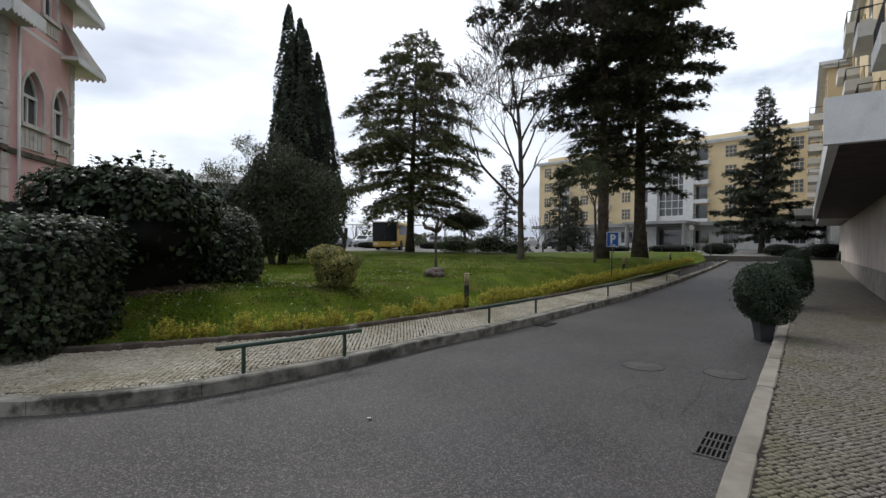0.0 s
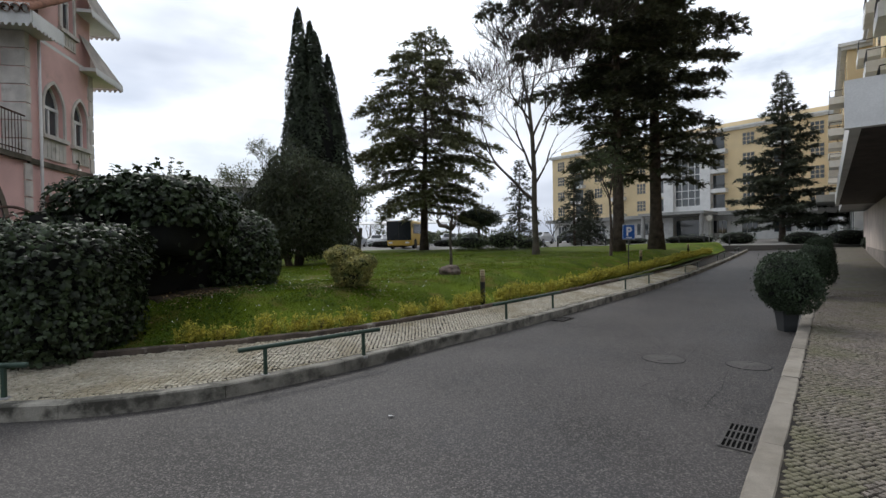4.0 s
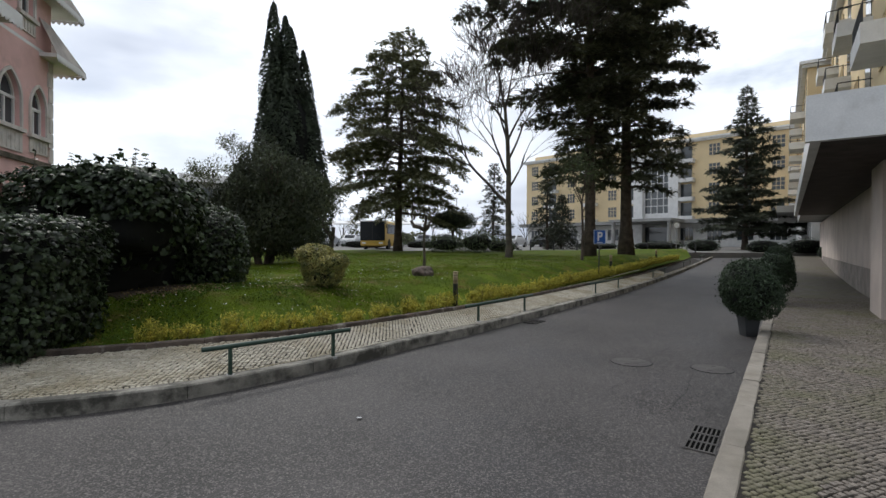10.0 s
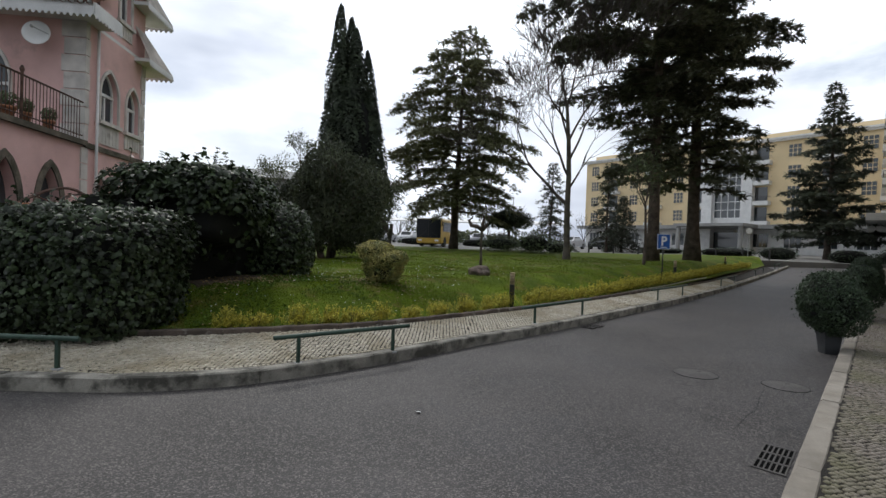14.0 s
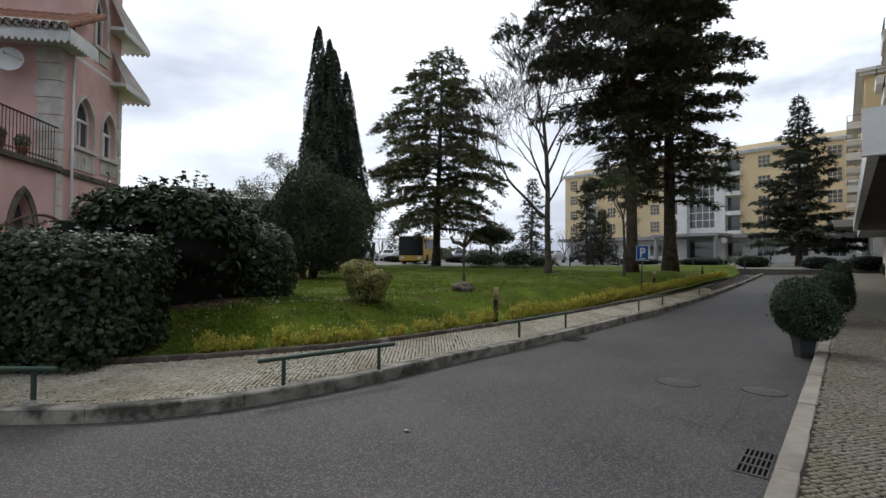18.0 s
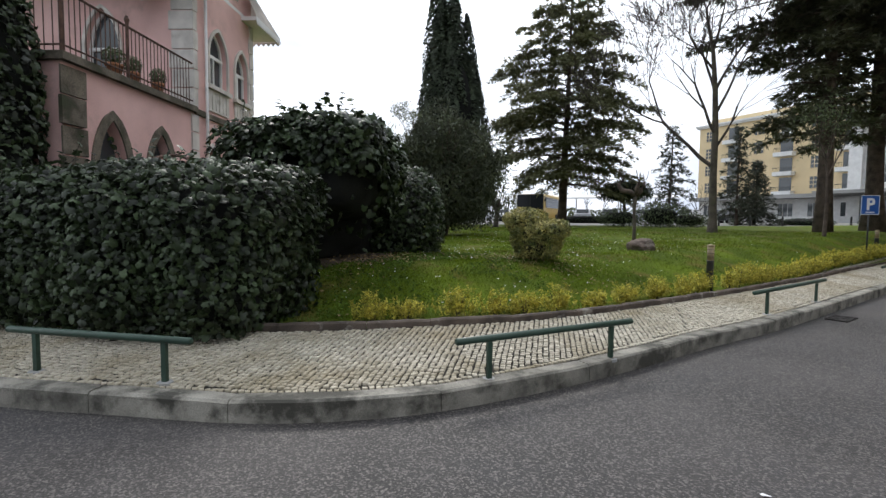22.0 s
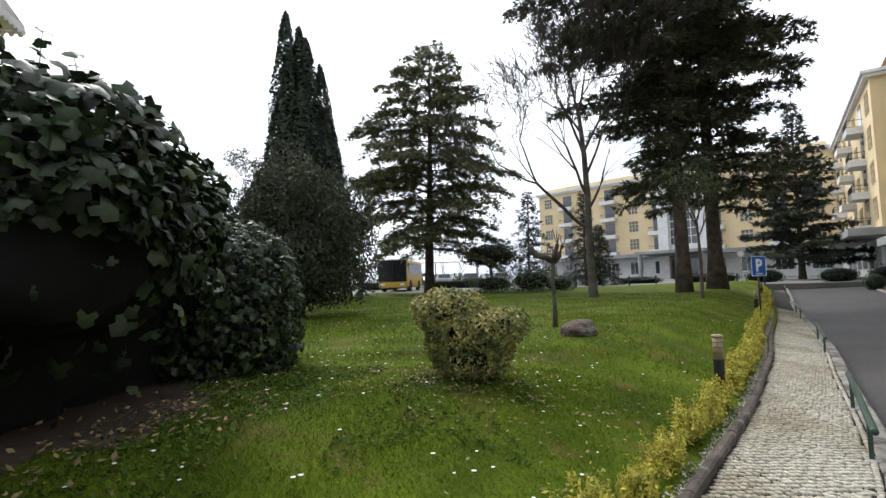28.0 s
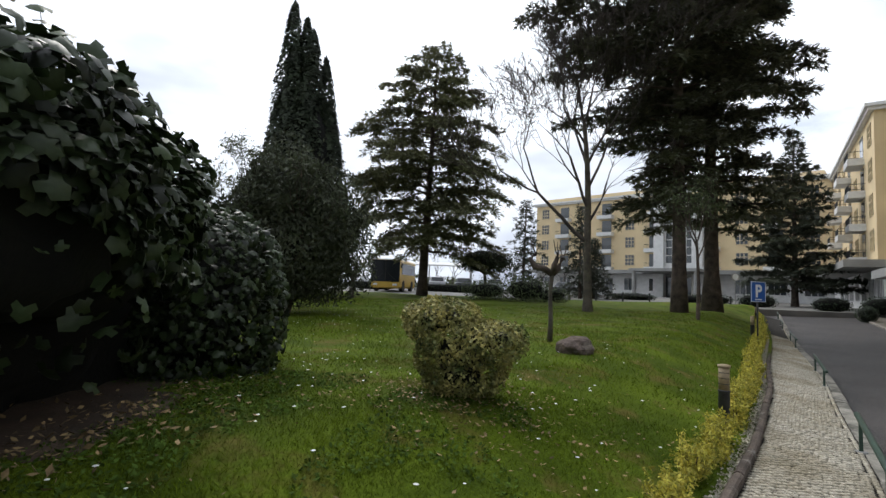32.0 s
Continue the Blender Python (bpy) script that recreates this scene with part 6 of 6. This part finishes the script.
# cracks in the road
M_CRACK = mat("tar_crack", (0.022, 0.021, 0.021), 0.8, 0.1, 8, 60, 0.1)
mb = MB()
for pts in ([(3.07, 8.21), (2.9, 8.0), (2.68, 7.6)], [(1.87, 6.36), (1.7, 6.15), (1.62, 6.1), (1.49, 5.94), (1.55, 5.8), (1.66, 5.7), (1.78, 5.52), (1.84, 5.44)], [(2.72, 6.68), (2.66, 6.58), (2.5, 6.3), (2.31, 5.93), (2.1, 5.66), (1.9, 5.36)],
            [(2.3, 7.75), (2.36, 7.95), (2.34, 8.3)]):
    pts = [(u - 0.1, v + 0.48) for u, v in pts]
    for a, b in zip(pts[:-1], pts[1:]):
        d = Vector((b[0] - a[0], b[1] - a[1]))
        nrm = Vector((-d.y, d.x)).normalized() * 0.0032
        za, zc = float(rise(*a)) + 0.004, float(rise(*b)) + 0.004
        mb.face([(a[0] - nrm.x, a[1] - nrm.y, za), (b[0] - nrm.x, b[1] - nrm.y, zc), (b[0] + nrm.x, b[1] + nrm.y, zc), (a[0] + nrm.x, a[1] + nrm.y, za)])
tagged(part("road_crack", mb, M_CRACK), "thin dark cracks in the asphalt", "crack", kind="structure")

# ---------- car park behind the lawn ----------
def car(x, y, z, ang, paint, label):
    t = thing("car", pose(x, y, z, 0, 0, ang), label, "car", "parked cars")
    prof = [(-2.05, 0.28), (-2.08, 0.62), (-1.95, 0.86), (-1.35, 0.93), (-0.75, 1.38), (0.55, 1.42), (1.25, 0.95), (1.95, 0.80), (2.1, 0.55), (2.08, 0.28)]
    mb = MB()
    n = len(prof)
    for s, w in ((-1, 0.82), (1, 0.82)):
        mb.v += [(px_, s * (w - (0.16 if pz_ > 1.0 else 0)), pz_) for px_, pz_ in prof]
    for i in range(n):
        j = (i + 1) % n
        mb.f.append((i, j, n + j, n + i))
    mb.f += [tuple(reversed(range(n))), tuple(range(n, 2 * n))]
    mb.m = [0] * len(mb.f)
    part("body", mb, paint, t)
    mb = MB()
    for s in (-1, 1):
        y0 = s * 0.745
        mb.face([(-1.15, y0, 0.95), (-0.7, s * 0.70, 1.32), (0.5, s * 0.70, 1.36), (1.05, y0, 0.97)])
    mb.face([(1.22, -0.6, 0.99), (1.22, 0.6, 0.99), (0.62, 0.58, 1.39), (0.62, -0.58, 1.39)])
    mb.face([(-1.34, -0.6, 0.97), (-0.82, -0.58, 1.36), (-0.82, 0.58, 1.36), (-1.34, 0.6, 0.97)])
    part("glass", mb, M_BUSGLASS, t, "tinted car windows")
    for wx in (-1.3, 1.3):
        for s in (-1, 1):
            mb = MB()
            mb.tube([(wx, s * 0.62, 0.31), (wx, s * 0.85, 0.31)], 0.31, 16)
            w = part("wheel", mb, M_RUBBER, t)
            mb = MB()
            mb.tube([(wx, s * 0.85, 0.31), (wx, s * 0.862, 0.31)], 0.19, 12)
            part("rim", mb, M_CARGREY, w)
    for s in (-1, 1):
        mb = MB()
        mb.box(2.0, 2.11, s * 0.62 - 0.16, s * 0.62 + 0.16, 0.58, 0.72)
        part("headlight", mb, M_SIGNWHITE, t)


for k, (x, y, a, p, lab) in enumerate(((-19.5, 56, 80, M_CARWHITE, "white parked car"), (-16.6, 57, 84, M_CARGREY, "silver parked car"), (-22.5, 56, 82, M_CARGREY, "silver grey parked car"), (-13.6, 57, 85, M_CARWHITE, "white hatchback in the car park"),
                                       (-5.0, 55, 92, M_CARGREY, "grey parked car"), (-2.3, 56, 88, M_CARDARK, "dark parked car"), (5.4, 58, 60, M_CARWHITE, "white car beside the drive"), (9.0, 60, 60, M_CARDARK, "dark car beside the drive"),
                                       (-25.6, 57, 82, M_CARDARK, "black parked car"), (-10.8, 58, 86, M_CARDARK, "dark blue parked car"), (1.0, 57, 85, M_CARGREY, "silver parked car by the trees"))):
    car(x, y, drive_z(y), a, p, lab + " behind the lawn")

# coach
t = thing("coach", pose(-8.75, 44.5, drive_z(44.5), 0, 0, -6), "yellow touring coach with a large dark windscreen, parked", "bus")
mb = chamfer_box(2.35, 6.4, 2.35, 0.12)
part("body", mb, M_BUSYELLOW, t, at=pose(0, 3.2, 0.3))
mb = MB()
mb.box(-1.15, 1.15, -0.04, 0.02, 0.82, 2.56)
ws = part("windscreen", mb, M_BUSGLASS, t, "tall dark windscreen")
mb = MB()
mb.box(-0.03, 0.03, -0.055, -0.04, 0.85, 2.45)
mb.tube([(-0.9, -0.06, 0.9), (-0.15, -0.07, 1.5)], 0.012, 4)
mb.tube([(0.9, -0.06, 0.9), (0.2, -0.07, 1.5)], 0.012, 4)
part("wiper", mb, M_RUBBER, ws)
mb = MB()
mb.box(-1.13, 1.13, -0.05, 0.0, 2.57, 2.64)
part("destination_panel", mb, M_CARWHITE, t, "white roof front")
mb = MB()
mb.box(-1.1, 1.1, -0.05, 0.02, 0.38, 0.80)
part("bumper", mb, M_BUSYELLOW, t, "pale yellow bumper")
for s in (-1, 1):
    mb = MB()
    mb.box(s * 1.19 - 0.012, s * 1.19 + 0.012, 0.7, 6.1, 1.45, 2.35)
    part("side_window", mb, M_BUSGLASS, t)
    mb = MB()
    mb.box(s * 0.8 - 0.18, s * 0.8 + 0.18, -0.07, -0.05, 0.52, 0.68)
    part("headlight", mb, M_SIGNWHITE, t)
    mb = MB()
    mb.tube([(s * 1.1, 0.0, 2.4), (s * 1.35, -0.25, 2.35), (s * 1.35, -0.28, 1.95)], [0.02, 0.03, 0.07], 6)
    part("mirror", mb, M_RUBBER, t)
    for yy in (1.4, 4.9):
        mb = MB()
        mb.tube([(s * 0.95, yy, 0.48), (s * 1.2, yy, 0.48)], 0.48, 18)
        part("wheel", mb, M_RUBBER, t)

# long white carport roof
t = thing("carport", pose(-17, 66, drive_z(66)), "long white carport roof over parked cars", "carport")
mb = MB()
mb.add([(-22, -3, 2.7), (22, -3, 2.7), (22, 3, 3.3), (-22, 3, 3.3), (-22, -3, 2.85), (22, -3, 2.85), (22, 3, 3.45), (-22, 3, 3.45)], [(0, 3, 2, 1), (4, 5, 6, 7), (0, 1, 5, 4), (2, 3, 7, 6), (0, 4, 7, 3), (1, 2, 6, 5)])
part("roof", mb, M_WHITE, t)
for k in range(9):
    mb = MB()
    mb.tube([(-21 + k * 5.25, 0, 0), (-21 + k * 5.25, 0, 2.95)], 0.07, 8)
    part("post", mb, M_CONC, t)
# low hedge along the car park and stone edging of the drive
t = thing("box_hedge", pose(-14, 51.5, drive_z(51.5)), "low clipped hedge along the car park", "hedge")
ivy_hedge(t, [((-6, 0, 0.35), (4.5, 0.5, 0.42), 4), ((3, 0.3, 0.35), (2.5, 0.5, 0.4), 4), ((10.5, 0.5, 0.35), (3.5, 0.5, 0.42), 4)], 401, 60, 0.13, M_BALL, "oval")
for k, (x, y, w, hh) in enumerate(((13.5, 52, 2.2, 0.6), (18.0, 48, 2.4, 0.8), (21.0, 45.5, 1.5, 1.0), (24.5, 42.5, 1.4, 1.0), (27.0, 41.0, 1.6, 1.1))):
    t = thing("clipped_bush", pose(x, y, drive_z(y)), "dark rounded bush by the hotel drive", "bush", "bushes by the drive")
    ivy_hedge(t, [((0, 0, hh * 0.45), (w, w * 0.5, hh * 0.6), 2.2)], 410 + k, 90, 0.12, M_BALL, "oval")

# far trees behind the car park, leafless and grey
rng = random.Random(77)
mb = MB()
for k in range(26):
    x, y = -75 + k * 5.2 + rng.uniform(-2, 2), 84 + rng.uniform(-5, 10)
    tips = []
    grow(mb, rng, (x, y, 0.5), (0, 0, 1), 0.16, 2.2, 4, 0.5, tips, 0.2)
tagged(part("far_bare_trees", mb, M_TWIG), "distant row of leafless grey trees", "trees", kind="stuff")
rg = np.random.default_rng(78)
P, N = [], []
for k in range(44):
    x, y, w, h = -120 + k * 5.5 + rng.uniform(-2, 2), 100 + rng.uniform(-6, 14), rng.uniform(2.5, 5), rng.uniform(1.4, 3.2)
    if 2 < x < 60:
        continue
    p, q = blob_points(rg, 700, (x, y, h * 0.8), (w, w * 0.7, h), 2, 0.4, 0.4)
    P.append(p)
    N.append(q)
P, N = np.concatenate(P), np.concatenate(N)
ob = leafset("far_woods", P, N, rg.uniform(0.4, 0.9, len(P)), M_OLIVE, rg, "oval")
tagged(ob, "distant belt of grey-green bushes and trees", "trees", kind="stuff")

# road signs and lamp posts by the drive
for k, (x, y, lab) in enumerate(((17.0, 41.5, "round white traffic sign on a thin post near the bushes"),)):
    t = thing("traffic_sign", pose(x, y, drive_z(y)), lab, "sign", "traffic signs")
    mb = MB()
    mb.tube([(0, 0, 0), (0, 0, 2.4)], 0.03, 6)
    part("post", mb, M_CONC, t)
    mb = MB()
    mb.tube([(0, -0.03, 2.2), (0, -0.05, 2.2)], 0.3, 18)
    d = part("disc", mb, M_CONC, t)
    mb = MB()
    mb.tube([(0, -0.052, 2.2), (0, -0.056, 2.2)], 0.22, 18)
    part("disc_face", mb, M_SIGNWHITE, d)
for k, (x, y) in enumerate(((-13.0, 60.0), (-1.5, 62.0))):
    t = thing("street_lamp", pose(x, y, drive_z(y)), "tall thin grey lamp post in the car park", "street lamp", "car park lamps")
    mb = MB()
    mb.tube([(0, 0, 0), (0, 0, 6.0)], [0.07, 0.04], 8)
    part("post", mb, M_CONC, t)
    mb = MB()
    mb.box(-0.5, 0.1, -0.1, 0.1, 6.0, 6.1)
    part("lamp_head", mb, M_CONC, t)
for k in range(9):
    x, y = 3.2 + k * 1.9, 41.2
    t = thing("drive_bollard", pose(x, y, drive_z(y)), "short dark post along the drive", "bollard", "drive posts")
    mb = MB()
    mb.lathe([(0.06, -0.1), (0.06, 0.72), (0.045, 0.8)], 8)
    part("post", mb, M_DARKMETAL, t)

# ---------- ground detail ----------
# bare earth under the ivy, widened as dark ground where the ivy's shade falls
cx, cy = -5.85, 9.2
mb = MB()
n = 40
for ring_ in range(1, 9):
    for k in range(n):
        a = 2 * math.pi * k / n
        r = (1 + 0.55 * noise.noise(Vector((math.cos(a) * 2.6, math.sin(a) * 2.6, 3)))) * ring_ / 8
        x, y = cx + 0.95 * r * math.cos(a), cy + 1.45 * r * math.sin(a)
        mb.v.append((x, y, lz(x, y) + 0.014 - (0.03 if ring_ == 8 else 0)))
mb.v.append((cx, cy, lz(cx, cy) + 0.014))
mb.f = [(k, (k + 1) % n, n * 8) for k in range(n)] + [(q * n + k, (q + 1) * n + k, (q + 1) * n + (k + 1) % n, q * n + (k + 1) % n) for q in range(7) for k in range(n)]
mb.m = [0] * len(mb.f)
tagged(part("earth_patch", mb, M_SOIL), "patch of bare trodden brown earth, spread wider to stand for the ivy's shade", "soil", kind="structure")

rg = np.random.default_rng(500)


def scatter(n, x0, x1, y0, y1, clear=0.19):
    x, y = rg.uniform(x0, x1, n), rg.uniform(y0, y1, n)
    e = from_line(x, y, I2)
    ok = (e > clear) & (np.hypot((x - cx) / 0.95, (y - cy) / 1.45) > rg.uniform(0.7, 1.1, n))
    x, y = x[ok], y[ok]
    return x, y, lawn_z(x, y)


# grass blades, thick near the path and thinner further off
P, S = [], []
for n_, box, s in ((210000, (-6.2, 0.5, 6.1, 11.2), 0.028), (110000, (-6.5, 2.0, 6.1, 12.5), 0.036), (62000, (-7, 5, 12.0, 18.0), 0.050), (45000, (-8, 9, 18.0, 27.0), 0.06)):
    x, y, z = scatter(n_, *box)
    dens = np.array([noise.noise(Vector((a * 0.9, b * 0.9, 2.0))) for a, b in zip(x.tolist(), y.tolist())])
    keep = rg.uniform(-0.5, 0.7, len(x)) < dens + 0.35
    P.append(np.stack([x, y, z - 0.004], 1)[keep])
    S.append(rg.uniform(0.5, 1.25, keep.sum()) * s)
P, S = np.concatenate(P), np.concatenate(S)
n_ = len(P)
az = rg.uniform(0, 6.283, n_)
lean = rg.normal(0, 0.6, (n_, 2))
side = np.stack([np.cos(az), np.sin(az), np.zeros(n_)], 1)
tip = np.stack([lean[:, 0], lean[:, 1], np.ones(n_)], 1)
V = np.stack([P - side * S[:, None] * 0.085, P + side * S[:, None] * 0.085, P + tip * S[:, None]], 1).reshape(-1, 3)
ob = tri_mesh("grass", V, np.arange(n_ * 3).reshape(-1, 3), M_BLADE)
tagged(ob, "short uneven green grass blades on the lawn", "grass", kind="stuff")
# clover and weeds near the shaded corner
x, y, z = scatter(26000, -6.3, -2.4, 6.2, 11.2)
w = np.array([noise.noise(Vector((a * 1.3, b * 1.3, 7.0))) for a, b in zip(x.tolist(), y.tolist())])
k = ((w > 0.06) & (rg.uniform(0, 1, len(x)) < 0.75)) | (x + 0.25 * w < -4.45)
P = np.stack([x, y, z + 0.02], 1)[k]
ob = leafset("weeds", P, np.tile([[0, 0, 1.0]], (len(P), 1)), rg.uniform(0.018, 0.046, len(P)), M_CLOVER, rg, "oval", tilt=0.6)
tagged(ob, "low clover and broad-leaved weeds in the grass", "weeds", kind="stuff")
# daisies
x, y, z = scatter(1300, -6.4, 6.5, 7.0, 21.0, 0.5)
k = rg.uniform(0, 1, len(x)) < np.clip(0.75 - 0.09 * (x + 4.5) - 0.02 * (y - 9), 0.12, 1)
x, y, z = x[k], y[k], z[k]
V, Fc = [], []
for i, (a, b, c) in enumerate(zip(x, y, z)):
    r = rg.uniform(0.010, 0.018)
    V += [(a + r * math.cos(t_ * 1.0472), b + r * math.sin(t_ * 1.0472), c + 0.045) for t_ in range(6)] + [(a, b, c + 0.05)]
    Fc += [(i * 7 + j, i * 7 + (j + 1) % 6, i * 7 + 6) for j in range(6)]
ob = tri_mesh("daisies", np.array(V), np.array(Fc), M_PETAL)
tagged(ob, "small white daisies dotted over the grass", "flowers", kind="stuff")
# fallen leaves, most of them round the bush
x1, y1 = rg.normal(bx + 0.15, 0.6, 700), rg.normal(by - 0.15, 0.48, 700)
x2, y2, _ = scatter(900, -6.4, 4, 7.0, 16.0, 0.3)
x, y = np.concatenate([x1, x2]), np.concatenate([y1, y2])
ok = from_line(x, y, I2) > 0.3
x, y = x[ok], y[ok]
P = np.stack([x, y, lawn_z(x, y) + 0.028], 1)
ob = leafset("fallen_leaves", P, np.tile([[0, 0, 1.0]], (len(P), 1)), rg.uniform(0.02, 0.05, len(P)), M_DEADLEAF, rg, "oval", tilt=0.3)
tagged(ob, "scattered dry brown and yellow leaves on the grass", "leaves", kind="stuff")
x, y = rg.normal(cx + 0.75, 0.3, 420), rg.normal(cy - 0.1, 0.8, 420)
P = np.stack([x, y, lawn_z(x, y) + 0.03], 1)
ob = leafset("leaf_litter", P, np.tile([[0, 0, 1.0]], (len(P), 1)), rg.uniform(0.025, 0.06, len(P)), M_DEADLEAF, rg, "oval", tilt=0.4)
tagged(ob, "brown dead leaves lying on the bare earth", "leaves", kind="stuff")
# white stone chips behind the lawn edging
pts = []
for i in range(4200):
    s = rg.uniform(s0 - 0.6, s0 + 20)
    p = np.array([np.interp(s, run, I8[:, j]) for j in (0, 1)])
    q = np.array([np.interp(s + 0.1, run, I8[:, j]) for j in (0, 1)])
    d = (q - p) / np.hypot(*(q - p))
    o = 0.085 + abs(rg.normal(0, 0.045))
    pts.append((p[0] - d[1] * o, p[1] + d[0] * o))
pts = np.array(pts)
P = np.stack([pts[:, 0], pts[:, 1], lawn_z(pts[:, 0], pts[:, 1]) + 0.016], 1)
ob = leafset("stone_chips", P, np.tile([[0, 0, 1.0]], (len(P), 1)), rg.uniform(0.015, 0.038, len(P)), M_CHIPS, rg, "oval", tilt=0.5, fold=-1.2)
tagged(ob, "white stone chips along the lawn edging", "gravel", kind="stuff")


# ---------- setts ----------
def sett(rg_, size=0.0186, depth=0.03):
    """One cobble: an uneven four-sided block with a softened top edge."""
    c = np.array([(-1, -1), (1, -1), (1, 1), (-1, 1)]) * size + rg_.uniform(-0.0042, 0.0042, (4, 2)) * 0.9
    top = c * 0.92
    h = rg_.uniform(-0.003, 0.004)
    v = [(*p, -depth) for p in c] + [(*p, h - 0.0035) for p in c] + [(*p, h + rg_.uniform(-0.002, 0.002)) for p in top]
    f = [(8, 9, 10, 11)] + [(4 + i, 4 + (i + 1) % 4, 8 + (i + 1) % 4, 8 + i) for i in range(4)] + [(i, (i + 1) % 4, 4 + (i + 1) % 4, 4 + i) for i in range(4)]
    return np.array(v), f


KINDS = [sett(np.random.default_rng(600 + k)) for k in range(12)]
SETT_MESHES, RSETT_MESHES = [], []
for v, f in KINDS:
    q = MB()
    q.add(v.tolist(), f)
    SETT_MESHES.append(q.mesh("sett", M_COBBLE1))
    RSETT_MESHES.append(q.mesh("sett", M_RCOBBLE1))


def lay(home, name, cells, zf, angle, near, label, material=None, meshes=None):
    """Lays setts on the given spots: those near by as pieces of their own, the others joined."""
    rg_ = np.random.default_rng(700)
    z = zf(cells[:, 0], cells[:, 1])
    kind = rg_.integers(0, 12, len(cells))
    turn = angle + rg_.normal(0, 0.05, len(cells))
    own = np.argsort(np.hypot(cells[:, 0] - near[0], cells[:, 1] - near[1]))[:300] if near else []
    flag = np.zeros(len(cells), bool)
    flag[own] = True
    V, F4 = [], []
    base = np.array(KINDS[0][1])
    for k in range(12):
        pick = np.where((kind == k) & ~flag)[0]
        v = KINDS[k][0]
        c, s = np.cos(turn[pick]), np.sin(turn[pick])
        x = cells[pick, 0][:, None] + c[:, None] * v[None, :, 0] - s[:, None] * v[None, :, 1]
        y = cells[pick, 1][:, None] + s[:, None] * v[None, :, 0] + c[:, None] * v[None, :, 1]
        zz = z[pick][:, None] + v[None, :, 2]
        off = sum(len(a) for a in V)
        V.append(np.stack([x, y, zz], 2).reshape(-1, 3))
        F4.append((base[None] + (np.arange(len(pick)) * 12)[:, None, None] + off).reshape(-1, 4))
    V, F4 = np.concatenate(V), np.concatenate(F4)
    F3 = np.concatenate([F4[:, [0, 1, 2]], F4[:, [0, 2, 3]]])
    ob = tri_mesh(name, V, F3, material or M_COBBLE, home, label)
    ob["kind"] = "stuff"
    for i in own:
        part("sett", (meshes or SETT_MESHES)[kind[i]], None, home, at=pose(cells[i, 0], cells[i, 1], z[i], 0, 0, math.degrees(turn[i])))


def grid(x0, x1, y0, y1, step, angle, jitter):
    c, s = math.cos(angle), math.sin(angle)
    L = math.hypot(x1 - x0, y1 - y0)
    a = np.arange(-L, L, step)
    A, B = np.meshgrid(a, a)
    A = A + 0.2 * step * np.sin(B * 2.3)
    X, Y = (x0 + x1) / 2 + c * A - s * B, (y0 + y1) / 2 + s * A + c * B
    X, Y = X + rg.normal(0, jitter * 0.7, X.shape), Y + rg.normal(0, jitter, Y.shape)
    ok = (X > x0) & (X < x1) & (Y > y0) & (Y < y1)
    return np.stack([X[ok], Y[ok]], 1)


STEP = 0.050
cells = np.concatenate([grid(-8.5, -1.0, 3.6, 10.6, STEP, 0.15, 0.004), grid(-1.0, 9.5, 7.9, 26.5, STEP, 0.15, 0.004)])
a, b = from_line(cells[:, 0], cells[:, 1], K8[::2]), from_line(cells[:, 0], cells[:, 1], I2)
ok = (a > 0.225) & (b < -0.012)
cells, a, b = cells[ok], a[ok], -b[ok]


def pave_zv(x, y):
    a_, b_ = np.abs(from_line(x, y, K8[::2])), np.abs(from_line(x, y, I2))
    return rise(x, y) + PAVE_LO + (PAVE_HI - PAVE_LO) * a_ / (a_ + b_ + 1e-6)


lay(PAVEMENT, "setts", cells, pave_zv, 0.15, (-2.6, 7.0), "joined small limestone setts")
# one straight course behind the kerb
kk = K8[24:]
at_ = np.concatenate([[0], np.cumsum(np.hypot(*np.diff(kk, axis=0).T))])
sv = np.arange(0, at_[-1] - 12, 0.050)
cx_, cy_ = np.interp(sv, at_, kk[:, 0]), np.interp(sv, at_, kk[:, 1])
dx, dy = np.gradient(cx_), np.gradient(cy_)
ln_ = np.hypot(dx, dy)
cells = np.stack([cx_ - dy / ln_ * 0.190, cy_ + dx / ln_ * 0.190], 1)
lay(PAVEMENT, "course_of_setts", cells, pave_zv, 0.7, None, "straight course of setts behind the kerb")
ang_r = math.atan2(RU[1], RU[0])
g = grid(-2.2, 14.0, 0.19, 2.2, STEP, 0.6, 0.004)
cells = RK0[None] + g[:, :1] * RU[None] + g[:, 1:] * RN[None]


def right_z(x, y):
    return rise(x, y) + 0.092 + 0.008 * np.abs((x - RK0[0]) * RN[0] + (y - RK0[1]) * RN[1])


# the hotel's shade over this path is partly in the sett colour
lay(RPAVE, "setts", cells, right_z, ang_r - 0.6, (2.4, 3.9), "joined worn grey setts, the building's shade put into their colour", M_RCOBBLE, RSETT_MESHES)
